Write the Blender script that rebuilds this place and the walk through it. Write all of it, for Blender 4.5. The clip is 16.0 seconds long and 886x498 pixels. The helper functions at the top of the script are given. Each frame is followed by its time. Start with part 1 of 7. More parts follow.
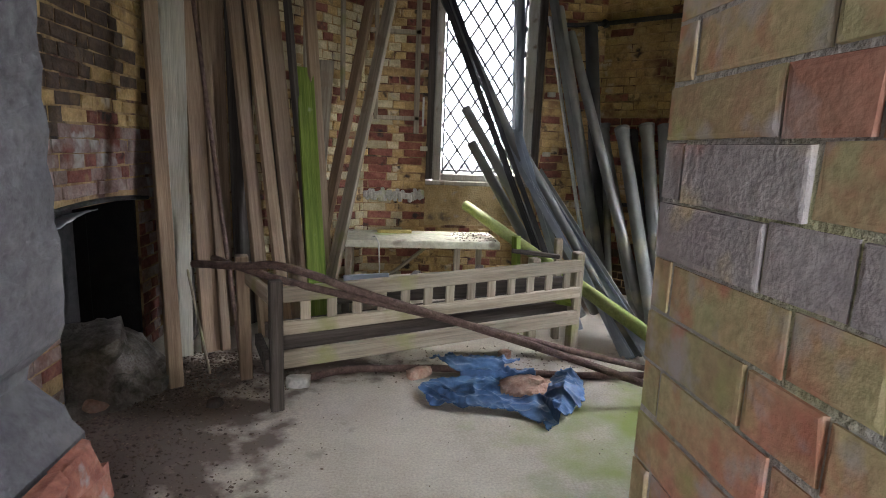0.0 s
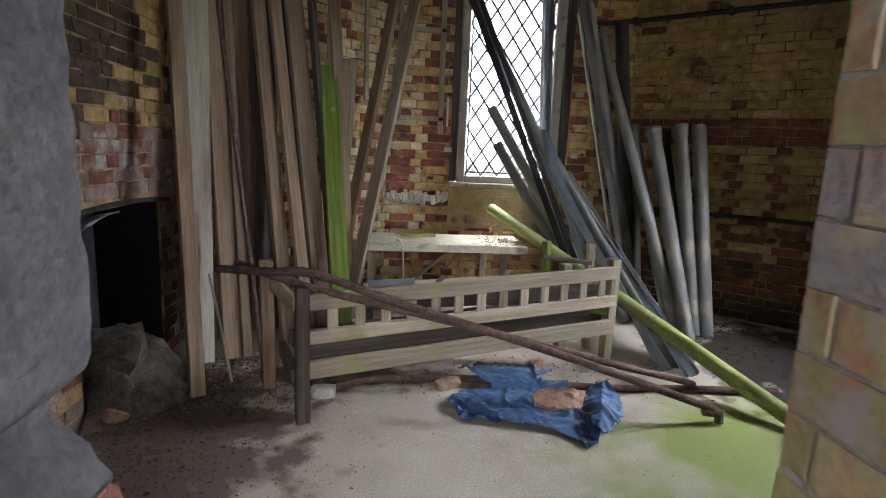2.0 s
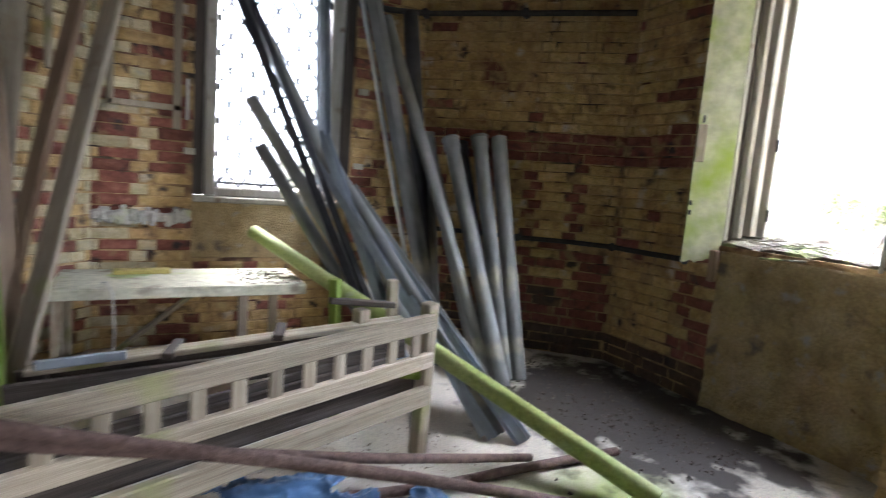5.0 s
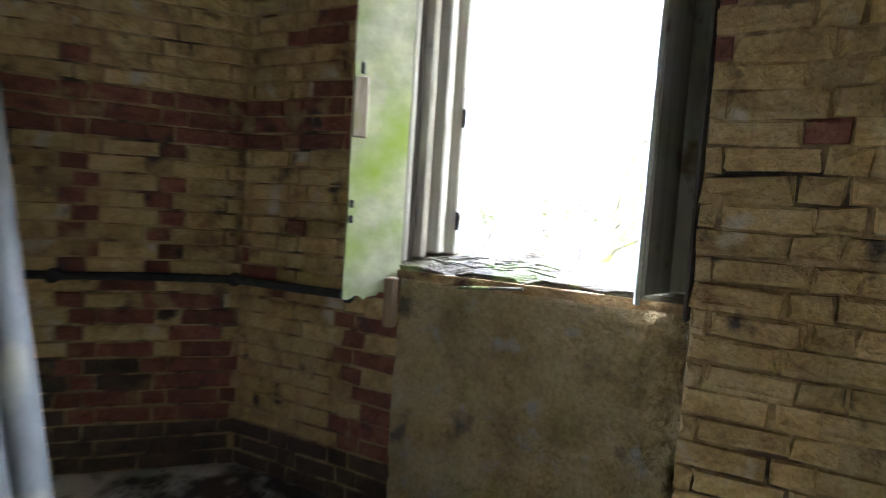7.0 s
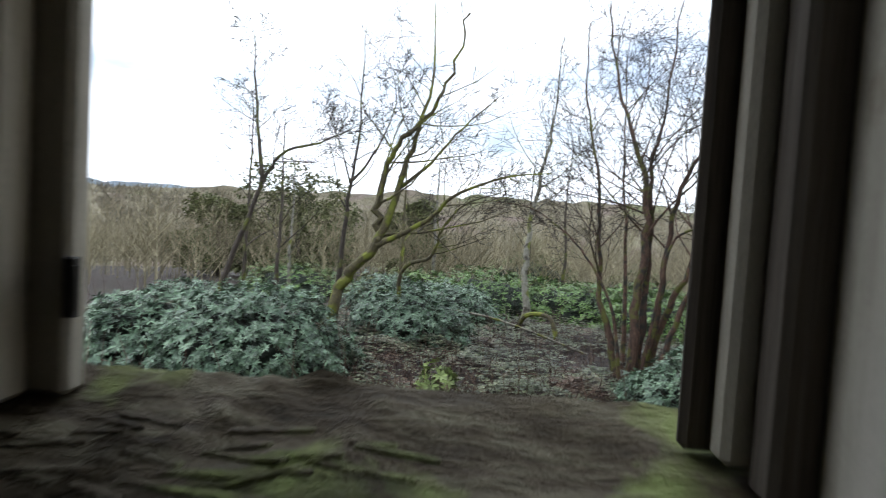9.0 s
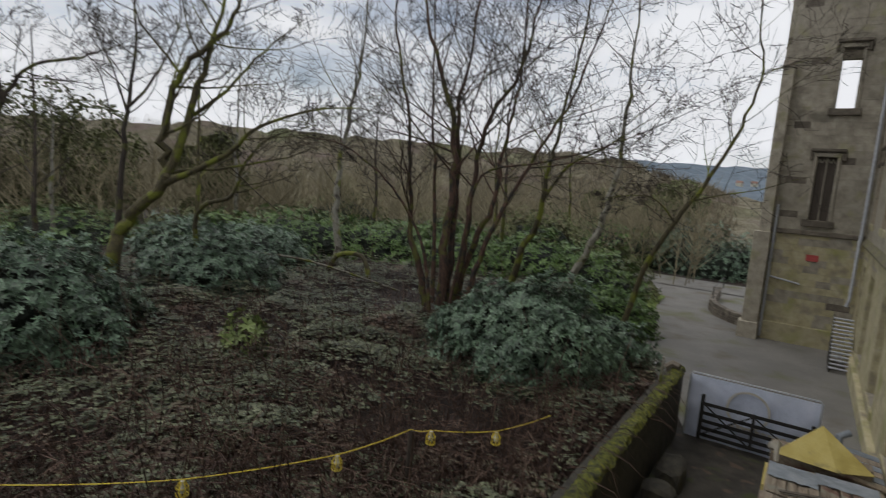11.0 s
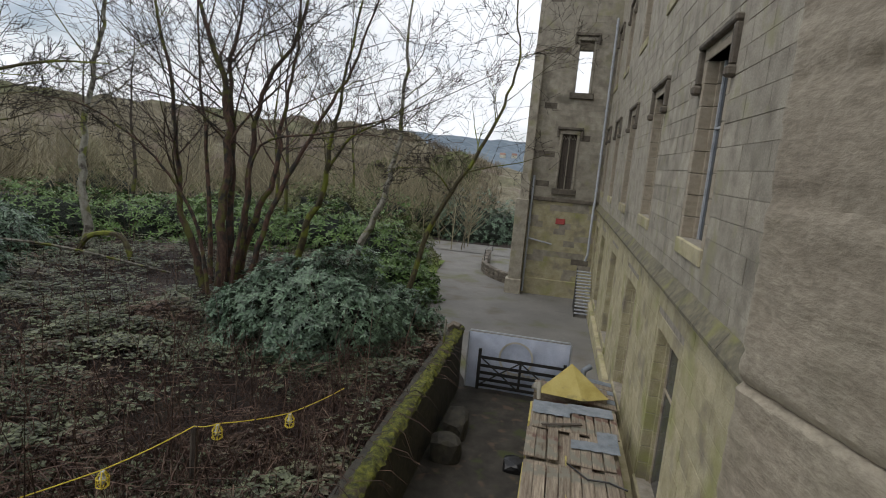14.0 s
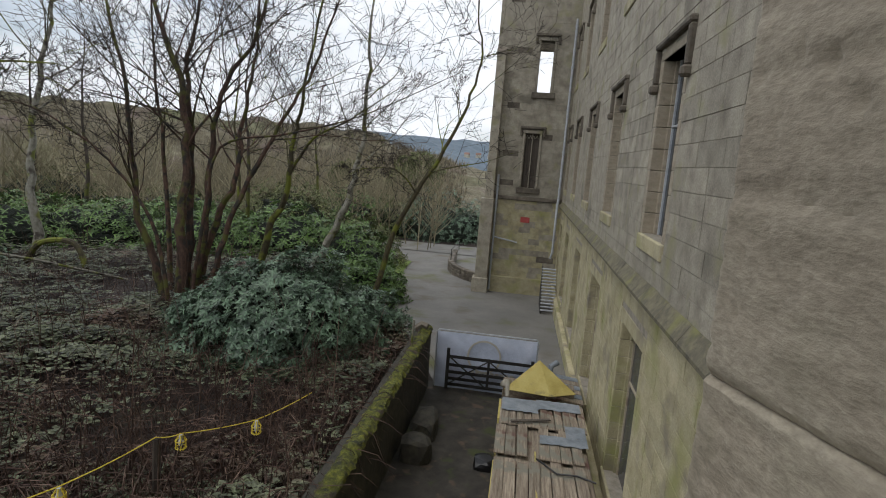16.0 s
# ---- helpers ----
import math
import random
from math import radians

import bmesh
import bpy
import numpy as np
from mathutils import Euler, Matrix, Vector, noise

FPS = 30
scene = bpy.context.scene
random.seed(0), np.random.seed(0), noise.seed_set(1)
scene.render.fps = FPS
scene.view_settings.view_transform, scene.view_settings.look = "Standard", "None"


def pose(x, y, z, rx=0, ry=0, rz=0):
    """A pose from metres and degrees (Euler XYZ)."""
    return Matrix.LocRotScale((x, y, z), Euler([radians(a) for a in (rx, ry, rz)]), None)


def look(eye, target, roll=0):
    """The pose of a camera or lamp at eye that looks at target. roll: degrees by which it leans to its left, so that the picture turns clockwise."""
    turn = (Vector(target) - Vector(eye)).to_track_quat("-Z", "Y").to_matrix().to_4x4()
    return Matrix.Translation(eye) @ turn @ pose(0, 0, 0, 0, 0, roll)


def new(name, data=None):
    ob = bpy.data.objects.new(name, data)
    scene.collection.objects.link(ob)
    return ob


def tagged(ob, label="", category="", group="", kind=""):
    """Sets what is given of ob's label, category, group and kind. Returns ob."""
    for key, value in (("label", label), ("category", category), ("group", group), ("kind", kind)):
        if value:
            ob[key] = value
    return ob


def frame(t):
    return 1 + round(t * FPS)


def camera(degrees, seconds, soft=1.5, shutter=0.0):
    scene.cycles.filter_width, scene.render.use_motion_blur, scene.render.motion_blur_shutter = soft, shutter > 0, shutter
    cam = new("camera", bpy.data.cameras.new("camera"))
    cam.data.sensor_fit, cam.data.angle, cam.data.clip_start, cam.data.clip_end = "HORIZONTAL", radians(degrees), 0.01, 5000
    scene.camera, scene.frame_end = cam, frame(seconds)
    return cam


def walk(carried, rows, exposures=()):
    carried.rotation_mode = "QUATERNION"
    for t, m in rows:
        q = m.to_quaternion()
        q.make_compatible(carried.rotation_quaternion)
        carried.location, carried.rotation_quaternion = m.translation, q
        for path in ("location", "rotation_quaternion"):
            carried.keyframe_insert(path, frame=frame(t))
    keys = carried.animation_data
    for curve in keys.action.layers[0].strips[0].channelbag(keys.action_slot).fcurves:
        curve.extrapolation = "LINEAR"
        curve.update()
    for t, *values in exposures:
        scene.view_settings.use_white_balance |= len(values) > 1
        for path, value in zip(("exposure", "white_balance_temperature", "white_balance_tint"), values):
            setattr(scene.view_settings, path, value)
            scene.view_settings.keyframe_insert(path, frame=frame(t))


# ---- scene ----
cam = camera(77.0, 16.0, soft=1.0, shutter=0.5)

PATH = [
    (0, (-0.586, 0.106, 1.366), (-0.376, 2.063, 1.013), 2.2),
    (0.5, (-0.601, 0.110, 1.360), (-0.406, 2.071, 1.017), 2.2),
    (1, (-0.628, 0.123, 1.359), (-0.443, 2.086, 1.022), 2.3),
    (1.5, (-0.658, 0.149, 1.358), (-0.479, 2.112, 1.023), 2.4),
    (2, (-0.678, 0.253, 1.367), (-0.512, 2.215, 1.014), 2.4),
    (2.5, (-0.705, 0.428, 1.377), (-0.535, 2.390, 1.026), 2.2),
    (3, (-0.725, 0.590, 1.381), (-0.520, 2.548, 1.029), 2.0),
    (3.2, (-0.732, 0.662, 1.395), (-0.491, 2.615, 1.039), 2.2),
    (5.3, (-0.343, 1.471, 1.282), (0.763, 3.123, 1.065), 4.5),
    (5.5, (-0.221, 1.582, 1.268), (0.995, 3.157, 1.067), 4.5),
    (6, (0.073, 1.898, 1.274), (1.521, 3.266, 1.108), 4.3),
    (6.5, (0.422, 2.166, 1.262), (2.038, 3.337, 1.127), 4.3),
    (7, (0.781, 2.390, 1.268), (2.558, 3.299, 1.139), 3.8),
    (7.5, (1.166, 2.601, 1.316), (3.030, 3.310, 1.174), 2.9),
    (8, (1.494, 2.835, 1.313), (3.427, 3.333, 1.187), 3.1),
    (8.2, (1.637, 2.904, 1.324), (3.592, 3.306, 1.194), 3.2),
    (10.3, (2.723, 2.910, 1.354), (4.691, 2.581, 1.237), 3.2),
    (10.5, (2.739, 2.899, 1.356), (4.691, 2.493, 1.196), 3.3),
    (11, (2.805, 2.895, 1.354), (4.700, 2.311, 1.079), 4.1),
    (11.5, (2.831, 2.880, 1.357), (4.652, 2.116, 1.040), 4.9),
    (12, (2.889, 2.873, 1.373), (4.629, 1.943, 1.041), 5.8),
    (12.5, (2.883, 2.853, 1.385), (4.556, 1.805, 1.058), 6.0),
    (13, (2.913, 2.850, 1.387), (4.524, 1.709, 1.065), 5.7),
    (13.5, (2.921, 2.852, 1.401), (4.486, 1.648, 1.080), 5.3),
    (14, (2.930, 2.860, 1.420), (4.459, 1.610, 1.100), 5.0),
    (14.5, (2.933, 2.853, 1.427), (4.435, 1.574, 1.109), 4.7),
    (15, (2.931, 2.848, 1.428), (4.413, 1.542, 1.114), 4.5),
    (15.5, (2.933, 2.851, 1.428), (4.397, 1.525, 1.116), 4.4),
    (16, (2.939, 2.856, 1.418), (4.390, 1.514, 1.108), 4.4),
]
EXPOSURES = [(0, 4.85, 6050, 16), (2.2, 4.9, 6050, 16), (3.2, 5.15, 6000, 17), (5.3, 5.3, 5650, 16), (6.5, 5.6, 5450, 13), (7.0, 5.5, 5250, 12), (7.5, 5.0, 5250, 10), (8.0, 3.7, 5600, 8), (8.2, 3.0, 5900, 8), (10.3, -0.9, 6050, 9), (11, -0.6, 6450, 11), (12, -0.3, 6450, 11), (16, -0.28, 6300, 10)]
walk(cam, [(t, look(eye, target, roll)) for t, eye, target, roll in PATH], exposures=EXPOSURES)

# ---- light ----
world = bpy.data.worlds.new("sky")
scene.world = world
world.use_nodes = True
wn, wl = world.node_tree.nodes, world.node_tree.links
bg = wn["Background"]
sky = wn.new("ShaderNodeTexSky")
sky.sky_type, sky.sun_disc = "NISHITA", False
sky.sun_elevation, sky.sun_rotation = radians(61), radians(8)
sky.air_density, sky.dust_density = 1.0, 2.0
wc = wn.new("ShaderNodeTexCoord")
wmap = wn.new("ShaderNodeMapping")
wmap.inputs["Scale"].default_value = (1.6, 1.6, 5.0)
wnoise = wn.new("ShaderNodeTexNoise")
wnoise.inputs["Scale"].default_value, wnoise.inputs["Detail"].default_value = 1.7, 7
wramp = wn.new("ShaderNodeValToRGB")
wramp.color_ramp.elements[0].position, wramp.color_ramp.elements[1].position = 0.25, 0.5
wmix = wn.new("ShaderNodeMix")
wmix.data_type = "RGBA"
wl.new(wc.outputs["Generated"], wmap.inputs["Vector"])
wl.new(wmap.outputs["Vector"], wnoise.inputs["Vector"])
wl.new(wnoise.outputs["Fac"], wramp.inputs["Fac"])
wl.new(wramp.outputs["Color"], wmix.inputs[0])
wl.new(sky.outputs["Color"], wmix.inputs[6])
wmix.inputs[7].default_value = (10.6, 10.8, 11.1, 1)
wl.new(wmix.outputs[2], bg.inputs["Color"])
bg.inputs["Strength"].default_value = 0.12
sun = new("sun", bpy.data.lights.new("sun", "SUN"))
sun.data.energy, sun.data.angle, sun.data.color = 1.1, radians(40), (1, 0.95, 0.87)
sun.matrix_world = look((1.5, 11, 20), (0, 0, 0))


# ---- helpers for building ----
class Geo:
    """Collects vertices and faces for one mesh."""

    def __init__(self):
        self.v, self.f = [], []

    def add(self, verts, faces):
        n = len(self.v)
        self.v += [tuple(p) for p in verts]
        self.f += [tuple(n + i for i in face) for face in faces]
        return self

    def box(self, a, b, m=None):
        (x0, y0, z0), (x1, y1, z1) = a, b
        pts = [Vector(p) for p in ((x0, y0, z0), (x1, y0, z0), (x1, y1, z0), (x0, y1, z0), (x0, y0, z1), (x1, y0, z1), (x1, y1, z1), (x0, y1, z1))]
        if m:
            pts = [m @ p for p in pts]
        return self.add(pts, [(3, 2, 1, 0), (4, 5, 6, 7), (0, 1, 5, 4), (1, 2, 6, 5), (2, 3, 7, 6), (3, 0, 4, 7)])

    def block(self, a, b, bevel=0.004, m=None):
        """A box with chamfered upright and end edges."""
        (x0, y0, z0), (x1, y1, z1) = a, b
        c = min(bevel, 0.45 * min(x1 - x0, y1 - y0, z1 - z0))
        ring = lambda k: [(x0 + k, y0 + c), (x0 + c, y0 + k), (x1 - c, y0 + k), (x1 - k, y0 + c), (x1 - k, y1 - c), (x1 - c, y1 - k), (x0 + c, y1 - k), (x0 + k, y1 - c)]
        inner = [(x0 + c, y0 + c), (x0 + c, y0 + c), (x1 - c, y0 + c), (x1 - c, y0 + c), (x1 - c, y1 - c), (x1 - c, y1 - c), (x0 + c, y1 - c), (x0 + c, y1 - c)]
        rings = [[(x, y, z0) for x, y in inner], [(x, y, z0 + c) for x, y in ring(0)], [(x, y, z1 - c) for x, y in ring(0)], [(x, y, z1) for x, y in inner]]
        pts = [Vector(p) for r in rings for p in r]
        if m:
            pts = [m @ p for p in pts]
        faces = [tuple(range(7, -1, -1)), tuple(range(24, 32))]
        for k in range(3):
            faces += [(8 * k + i, 8 * k + (i + 1) % 8, 8 * k + 8 + (i + 1) % 8, 8 * k + 8 + i) for i in range(8)]
        return self.add(pts, faces)

    def tube(self, pts, radii, n=8, caps=True):
        pts = [Vector(p) for p in pts]
        if not hasattr(radii, "__len__"):
            radii = [radii] * len(pts)
        start, side = len(self.v), None
        for i, p in enumerate(pts):
            d = (pts[min(i + 1, len(pts) - 1)] - pts[max(i - 1, 0)]).normalized()
            side = d.orthogonal().normalized() if side is None else (side - d * side.dot(d)).normalized()
            other = d.cross(side)
            self.v += [tuple(p + radii[i] * (math.cos(2 * math.pi * k / n) * side + math.sin(2 * math.pi * k / n) * other)) for k in range(n)]
        for i in range(len(pts) - 1):
            a = start + i * n
            self.f += [(a + k, a + (k + 1) % n, a + n + (k + 1) % n, a + n + k) for k in range(n)]
        if caps:
            self.f += [tuple(start + k for k in reversed(range(n))), tuple(len(self.v) - n + k for k in range(n))]
        return self

    def pipe(self, length, radius, wall=0.006, n=18, socket=0.0):
        """An open pipe along z; socket: length of the wider end at the top."""
        prof = [(radius, 0), (radius, length - socket)]
        if socket:
            prof += [(radius * 1.16, length - socket + 0.015), (radius * 1.16, length - 0.02), (radius * 1.24, length - 0.015)]
            prof += [(radius * 1.24, length), (radius * 1.04, length)]
        else:
            prof += [(radius, length), (radius - wall, length)]
        prof += [(radius - wall, length - 0.3), (radius - wall, 0), (radius, 0)]
        start = len(self.v)
        for r, z in prof:
            self.v += [(r * math.cos(2 * math.pi * k / n), r * math.sin(2 * math.pi * k / n), z) for k in range(n)]
        for i in range(len(prof) - 1):
            a = start + i * n
            self.f += [(a + k, a + (k + 1) % n, a + n + (k + 1) % n, a + n + k) for k in range(n)]
        return self

    def mesh(self, name, mat, smooth=False):
        me = bpy.data.meshes.new(name)
        me.from_pydata(self.v, [], self.f)
        me.materials.append(mat)
        if smooth:
            me.polygons.foreach_set("use_smooth", [True] * len(me.polygons))
            me.set_sharp_from_angle(angle=radians(40))
        return me

    def part(self, name, mat, parent=None, label="", m=None, smooth=False):
        ob = new(name, self.mesh(name, mat, smooth))
        if m is not None:
            ob.matrix_basis = m
        if parent is not None:
            ob.parent = parent
        return tagged(ob, label) if label else ob


def thing(name, label, category, m=None, group="", kind=""):
    """An Empty that carries the parts of one thing."""
    ob = new(name)
    ob.empty_display_size = 0.1
    if m is not None:
        ob.matrix_basis = m
    return tagged(ob, label, category, group, kind)


def along(p, q, spin=0):
    """A pose at p whose z points to q, and the length between them."""
    p, q = Vector(p), Vector(q)
    return Matrix.Translation(p) @ (q - p).to_track_quat("Z", "Y").to_matrix().to_4x4() @ pose(0, 0, 0, 0, 0, spin), (q - p).length


# ---- materials ----
def material(name, cols, scale=6.0, stretch=(1, 1, 1), rough=0.8, metal=0.0, bump=0.3, fine=60.0, spots=None, spot_scale=1.5, spot_at=0.55, rand=0.15, local=False, bump_dist=0.01, island=False, spot_soft=0.1, detail=8):
    """Paint from a ramp over noise, with finer grain, patches of a second colour and a change from object to object."""
    mat = bpy.data.materials.new(name)
    mat.use_nodes = True
    n, l = mat.node_tree.nodes, mat.node_tree.links
    b = n["Principled BSDF"]
    b.inputs["Roughness"].default_value, b.inputs["Metallic"].default_value = rough, metal
    b.inputs["Specular IOR Level"].default_value = 0.35
    if local:
        co = n.new("ShaderNodeTexCoord").outputs["Object"]
    else:
        co = n.new("ShaderNodeNewGeometry").outputs["Position"]
    info = n.new("ShaderNodeObjectInfo").outputs["Random"]
    if island:
        info = n.new("ShaderNodeNewGeometry").outputs["Random Per Island"]
    mp = n.new("ShaderNodeMapping")
    mp.inputs["Scale"].default_value = stretch
    l.new(co, mp.inputs["Vector"])
    if local:
        off = n.new("ShaderNodeVectorMath")
        off.operation = "SCALE"
        off.inputs[0].default_value = (13.1, 7.7, 5.3)
        l.new(info, off.inputs["Scale"])
        l.new(off.outputs[0], mp.inputs["Location"])

    def tex(s, d=detail):
        t = n.new("ShaderNodeTexNoise")
        t.inputs["Scale"].default_value, t.inputs["Detail"].default_value, t.inputs["Roughness"].default_value = s, d, 0.62
        l.new(mp.outputs["Vector"], t.inputs["Vector"])
        return t.outputs["Fac"]

    def mix(f, a, c, mode="MIX"):
        x = n.new("ShaderNodeMix")
        x.data_type, x.blend_type = "RGBA", mode
        for sock, val in ((x.inputs[0], f), (x.inputs[6], a), (x.inputs[7], c)):
            if hasattr(val, "links"):
                l.new(val, sock)
            else:
                sock.default_value = val if not hasattr(val, "__len__") else (*val, 1)
        return x.outputs[2]

    big = tex(scale)
    ramp = n.new("ShaderNodeValToRGB")
    els = ramp.color_ramp.elements
    while len(els) < len(cols):
        els.new(0.5)
    for i, c in enumerate(cols):
        els[i].position = 0.3 + 0.4 * i / max(1, len(cols) - 1)
        els[i].color = (*c, 1)
    l.new(big, ramp.inputs["Fac"])
    col = ramp.outputs["Color"]
    small = tex(fine, 4)
    gr = n.new("ShaderNodeMapRange")
    gr.inputs["From Min"].default_value, gr.inputs["From Max"].default_value = 0.3, 0.7
    gr.inputs["To Min"].default_value, gr.inputs["To Max"].default_value = 0.72, 1.2
    l.new(small, gr.inputs["Value"])
    gray = n.new("ShaderNodeCombineColor")
    for i in range(3):
        l.new(gr.outputs[0], gray.inputs[i])
    col = mix(0.8, col, gray.outputs[0], "MULTIPLY")
    if rand:
        rr = n.new("ShaderNodeMapRange")
        rr.inputs["To Min"].default_value, rr.inputs["To Max"].default_value = 1 - rand, 1 + rand
        l.new(info, rr.inputs["Value"])
        hs = n.new("ShaderNodeHueSaturation")
        l.new(rr.outputs[0], hs.inputs["Value"])
        l.new(col, hs.inputs["Color"])
        col = hs.outputs[0]
    if spots:
        for k, c in enumerate(spots):
            sp = n.new("ShaderNodeTexNoise")
            sp.inputs["Scale"].default_value, sp.inputs["Detail"].default_value = spot_scale * (1 + 0.7 * k), 6
            va = n.new("ShaderNodeVectorMath")
            va.operation = "ADD"
            va.inputs[1].default_value = (3.7 * k + 1.3, 9.1 * k, 2.2 * k)
            l.new(co, va.inputs[0])
            l.new(va.outputs[0], sp.inputs["Vector"])
            th = n.new("ShaderNodeMapRange")
            th.inputs["From Min"].default_value, th.inputs["From Max"].default_value = spot_at, spot_at + spot_soft
            l.new(sp.outputs["Fac"], th.inputs["Value"])
            col = mix(th.outputs[0], col, c)
    l.new(col, b.inputs["Base Color"])
    if bump:
        bp = n.new("ShaderNodeBump")
        bp.inputs["Strength"].default_value, bp.inputs["Distance"].default_value = bump, bump_dist
        add = n.new("ShaderNodeMath")
        add.operation = "ADD"
        l.new(big, add.inputs[0])
        l.new(small, add.inputs[1])
        l.new(add.outputs[0], bp.inputs["Height"])
        l.new(bp.outputs[0], b.inputs["Normal"])
    return mat


WOODS = (35, 35, 1.2)
MORTAR = material("mortar", [(0.22, 0.14, 0.07), (0.42, 0.28, 0.13), (0.52, 0.38, 0.2)], 6, bump=1.0, rand=0, spots=[(0.05, 0.038, 0.03), (0.12, 0.06, 0.04)], spot_scale=3, spot_at=0.55)
OCHRE = material("ochre_brick", [(0.32, 0.2, 0.085), (0.53, 0.36, 0.15), (0.62, 0.46, 0.23)], 9, bump=1.0, rand=0.16, spots=[(0.18, 0.075, 0.045), (0.58, 0.5, 0.36), (0.06, 0.045, 0.035)], spot_scale=3.2, spot_at=0.61)
PALE = material("pale_brick", [(0.42, 0.34, 0.17), (0.55, 0.47, 0.28), (0.6, 0.54, 0.36)], 9, bump=0.8, rand=0.2, spots=[(0.3, 0.1, 0.05), (0.36, 0.36, 0.3)], spot_scale=3, spot_at=0.62)
RED = material("red_brick", [(0.13, 0.048, 0.034), (0.23, 0.085, 0.058), (0.31, 0.14, 0.085)], 11, bump=0.8, rand=0.25, spots=[(0.33, 0.22, 0.1), (0.06, 0.045, 0.04)], spot_scale=5, spot_at=0.6)
DOORBRICK = material("door_brick", [(0.5, 0.23, 0.16), (0.46, 0.37, 0.21), (0.43, 0.44, 0.23)], 4.5, bump=0.5, rand=0.12, spots=[(0.4, 0.44, 0.17), (0.5, 0.21, 0.14), (0.45, 0.43, 0.41)], spot_scale=7, spot_at=0.53, fine=70, bump_dist=0.004, spot_soft=0.2)
GREYMORTAR = material("grey_mortar", [(0.34, 0.335, 0.3), (0.44, 0.43, 0.39), (0.53, 0.52, 0.45)], 9, bump=0.9, rand=0, spots=[(0.44, 0.46, 0.27)], spot_scale=4)
# Greys lowered so the doorway edge carries its shade in the colour.
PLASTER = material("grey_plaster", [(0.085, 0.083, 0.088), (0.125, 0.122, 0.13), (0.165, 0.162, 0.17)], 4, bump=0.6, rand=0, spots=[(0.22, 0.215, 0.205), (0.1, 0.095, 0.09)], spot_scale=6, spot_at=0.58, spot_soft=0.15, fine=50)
DIRTPLASTER = material("apron_plaster", [(0.26, 0.19, 0.09), (0.46, 0.345, 0.17), (0.54, 0.43, 0.25)], 5, bump=1.0, bump_dist=0.025, rand=0, spots=[(0.16, 0.13, 0.1), (0.42, 0.38, 0.31)], spot_scale=5, spot_at=0.6)
CONCRETE = material("floor_concrete", [(0.45, 0.405, 0.32), (0.56, 0.51, 0.42), (0.62, 0.575, 0.48)], 2.2, bump=0.25, rand=0, rough=0.7, spots=[(0.3, 0.27, 0.22)], spot_scale=0.9, spot_at=0.6, fine=90)
WOOD = material("brown_wood", [(0.19, 0.13, 0.08), (0.29, 0.205, 0.13), (0.36, 0.265, 0.175)], 1, WOODS, bump=0.3, local=True, fine=6, rand=0.25, rough=0.75)
GREYWOOD = material("grey_wood", [(0.26, 0.215, 0.15), (0.38, 0.325, 0.235), (0.47, 0.41, 0.31)], 1, WOODS, bump=0.3, local=True, fine=6, rand=0.2, spots=[(0.28, 0.28, 0.12), (0.25, 0.19, 0.13)], spot_scale=2.6, spot_at=0.6)
DARKWOOD = material("dark_wood", [(0.045, 0.035, 0.03), (0.09, 0.075, 0.06), (0.13, 0.11, 0.09)], 1, WOODS, bump=0.3, local=True, fine=6)
ALGAEWOOD = material("algae_wood", [(0.12, 0.18, 0.025), (0.2, 0.28, 0.04), (0.27, 0.33, 0.08)], 1, WOODS, bump=0.3, local=True, fine=6, spots=[(0.34, 0.4, 0.22)], spot_scale=9, spot_at=0.66)
PALEBOARD = material("pale_board", [(0.38, 0.37, 0.3), (0.48, 0.46, 0.37), (0.53, 0.51, 0.43)], 1, WOODS, bump=0.2, local=True, fine=6)
SHUTTER = material("shutter_paint", [(0.42, 0.46, 0.2), (0.54, 0.56, 0.36), (0.62, 0.61, 0.48)], 3, bump=0.12, rand=0, spots=[(0.33, 0.45, 0.05)], spot_scale=2.6, spot_at=0.43, spot_soft=0.2, fine=14)
FRAMEPAINT = material("frame_paint", [(0.34, 0.31, 0.25), (0.46, 0.43, 0.36), (0.55, 0.52, 0.45)], 1, (20, 20, 2), bump=0.3, rand=0.15, spots=[(0.2, 0.15, 0.1)], spot_scale=7, spot_at=0.62)
ROTWOOD = material("rotten_wood", [(0.05, 0.037, 0.025), (0.13, 0.105, 0.065), (0.27, 0.25, 0.17)], 9, (3, 0.6, 2), bump=1.0, rand=0, bump_dist=0.02, spots=[(0.3, 0.36, 0.12)], spot_scale=5)
PIPEGREY = material("grey_pipe", [(0.14, 0.145, 0.135), (0.205, 0.21, 0.195), (0.26, 0.26, 0.245)], 2, (1, 1, 0.6), rough=0.5, bump=0.02, fine=7, local=True, rand=0.2, spots=[(0.33, 0.31, 0.22)], spot_scale=2.5, spot_at=0.6)
PIPEBLUE = material("bluish_plastic", [(0.2, 0.23, 0.26), (0.29, 0.33, 0.37), (0.36, 0.39, 0.42)], 2, (1, 1, 0.6), rough=0.42, bump=0.02, fine=7, local=True, rand=0.15)
PIPEWHITE = material("white_plastic", [(0.5, 0.5, 0.46), (0.6, 0.6, 0.55), (0.66, 0.65, 0.6)], 2, rough=0.5, bump=0.05, local=True, rand=0.1)
PIPEDARK = material("dark_plastic", [(0.025, 0.025, 0.03), (0.045, 0.045, 0.05), (0.07, 0.07, 0.07)], 3, rough=0.5, bump=0.03, fine=7, local=True)
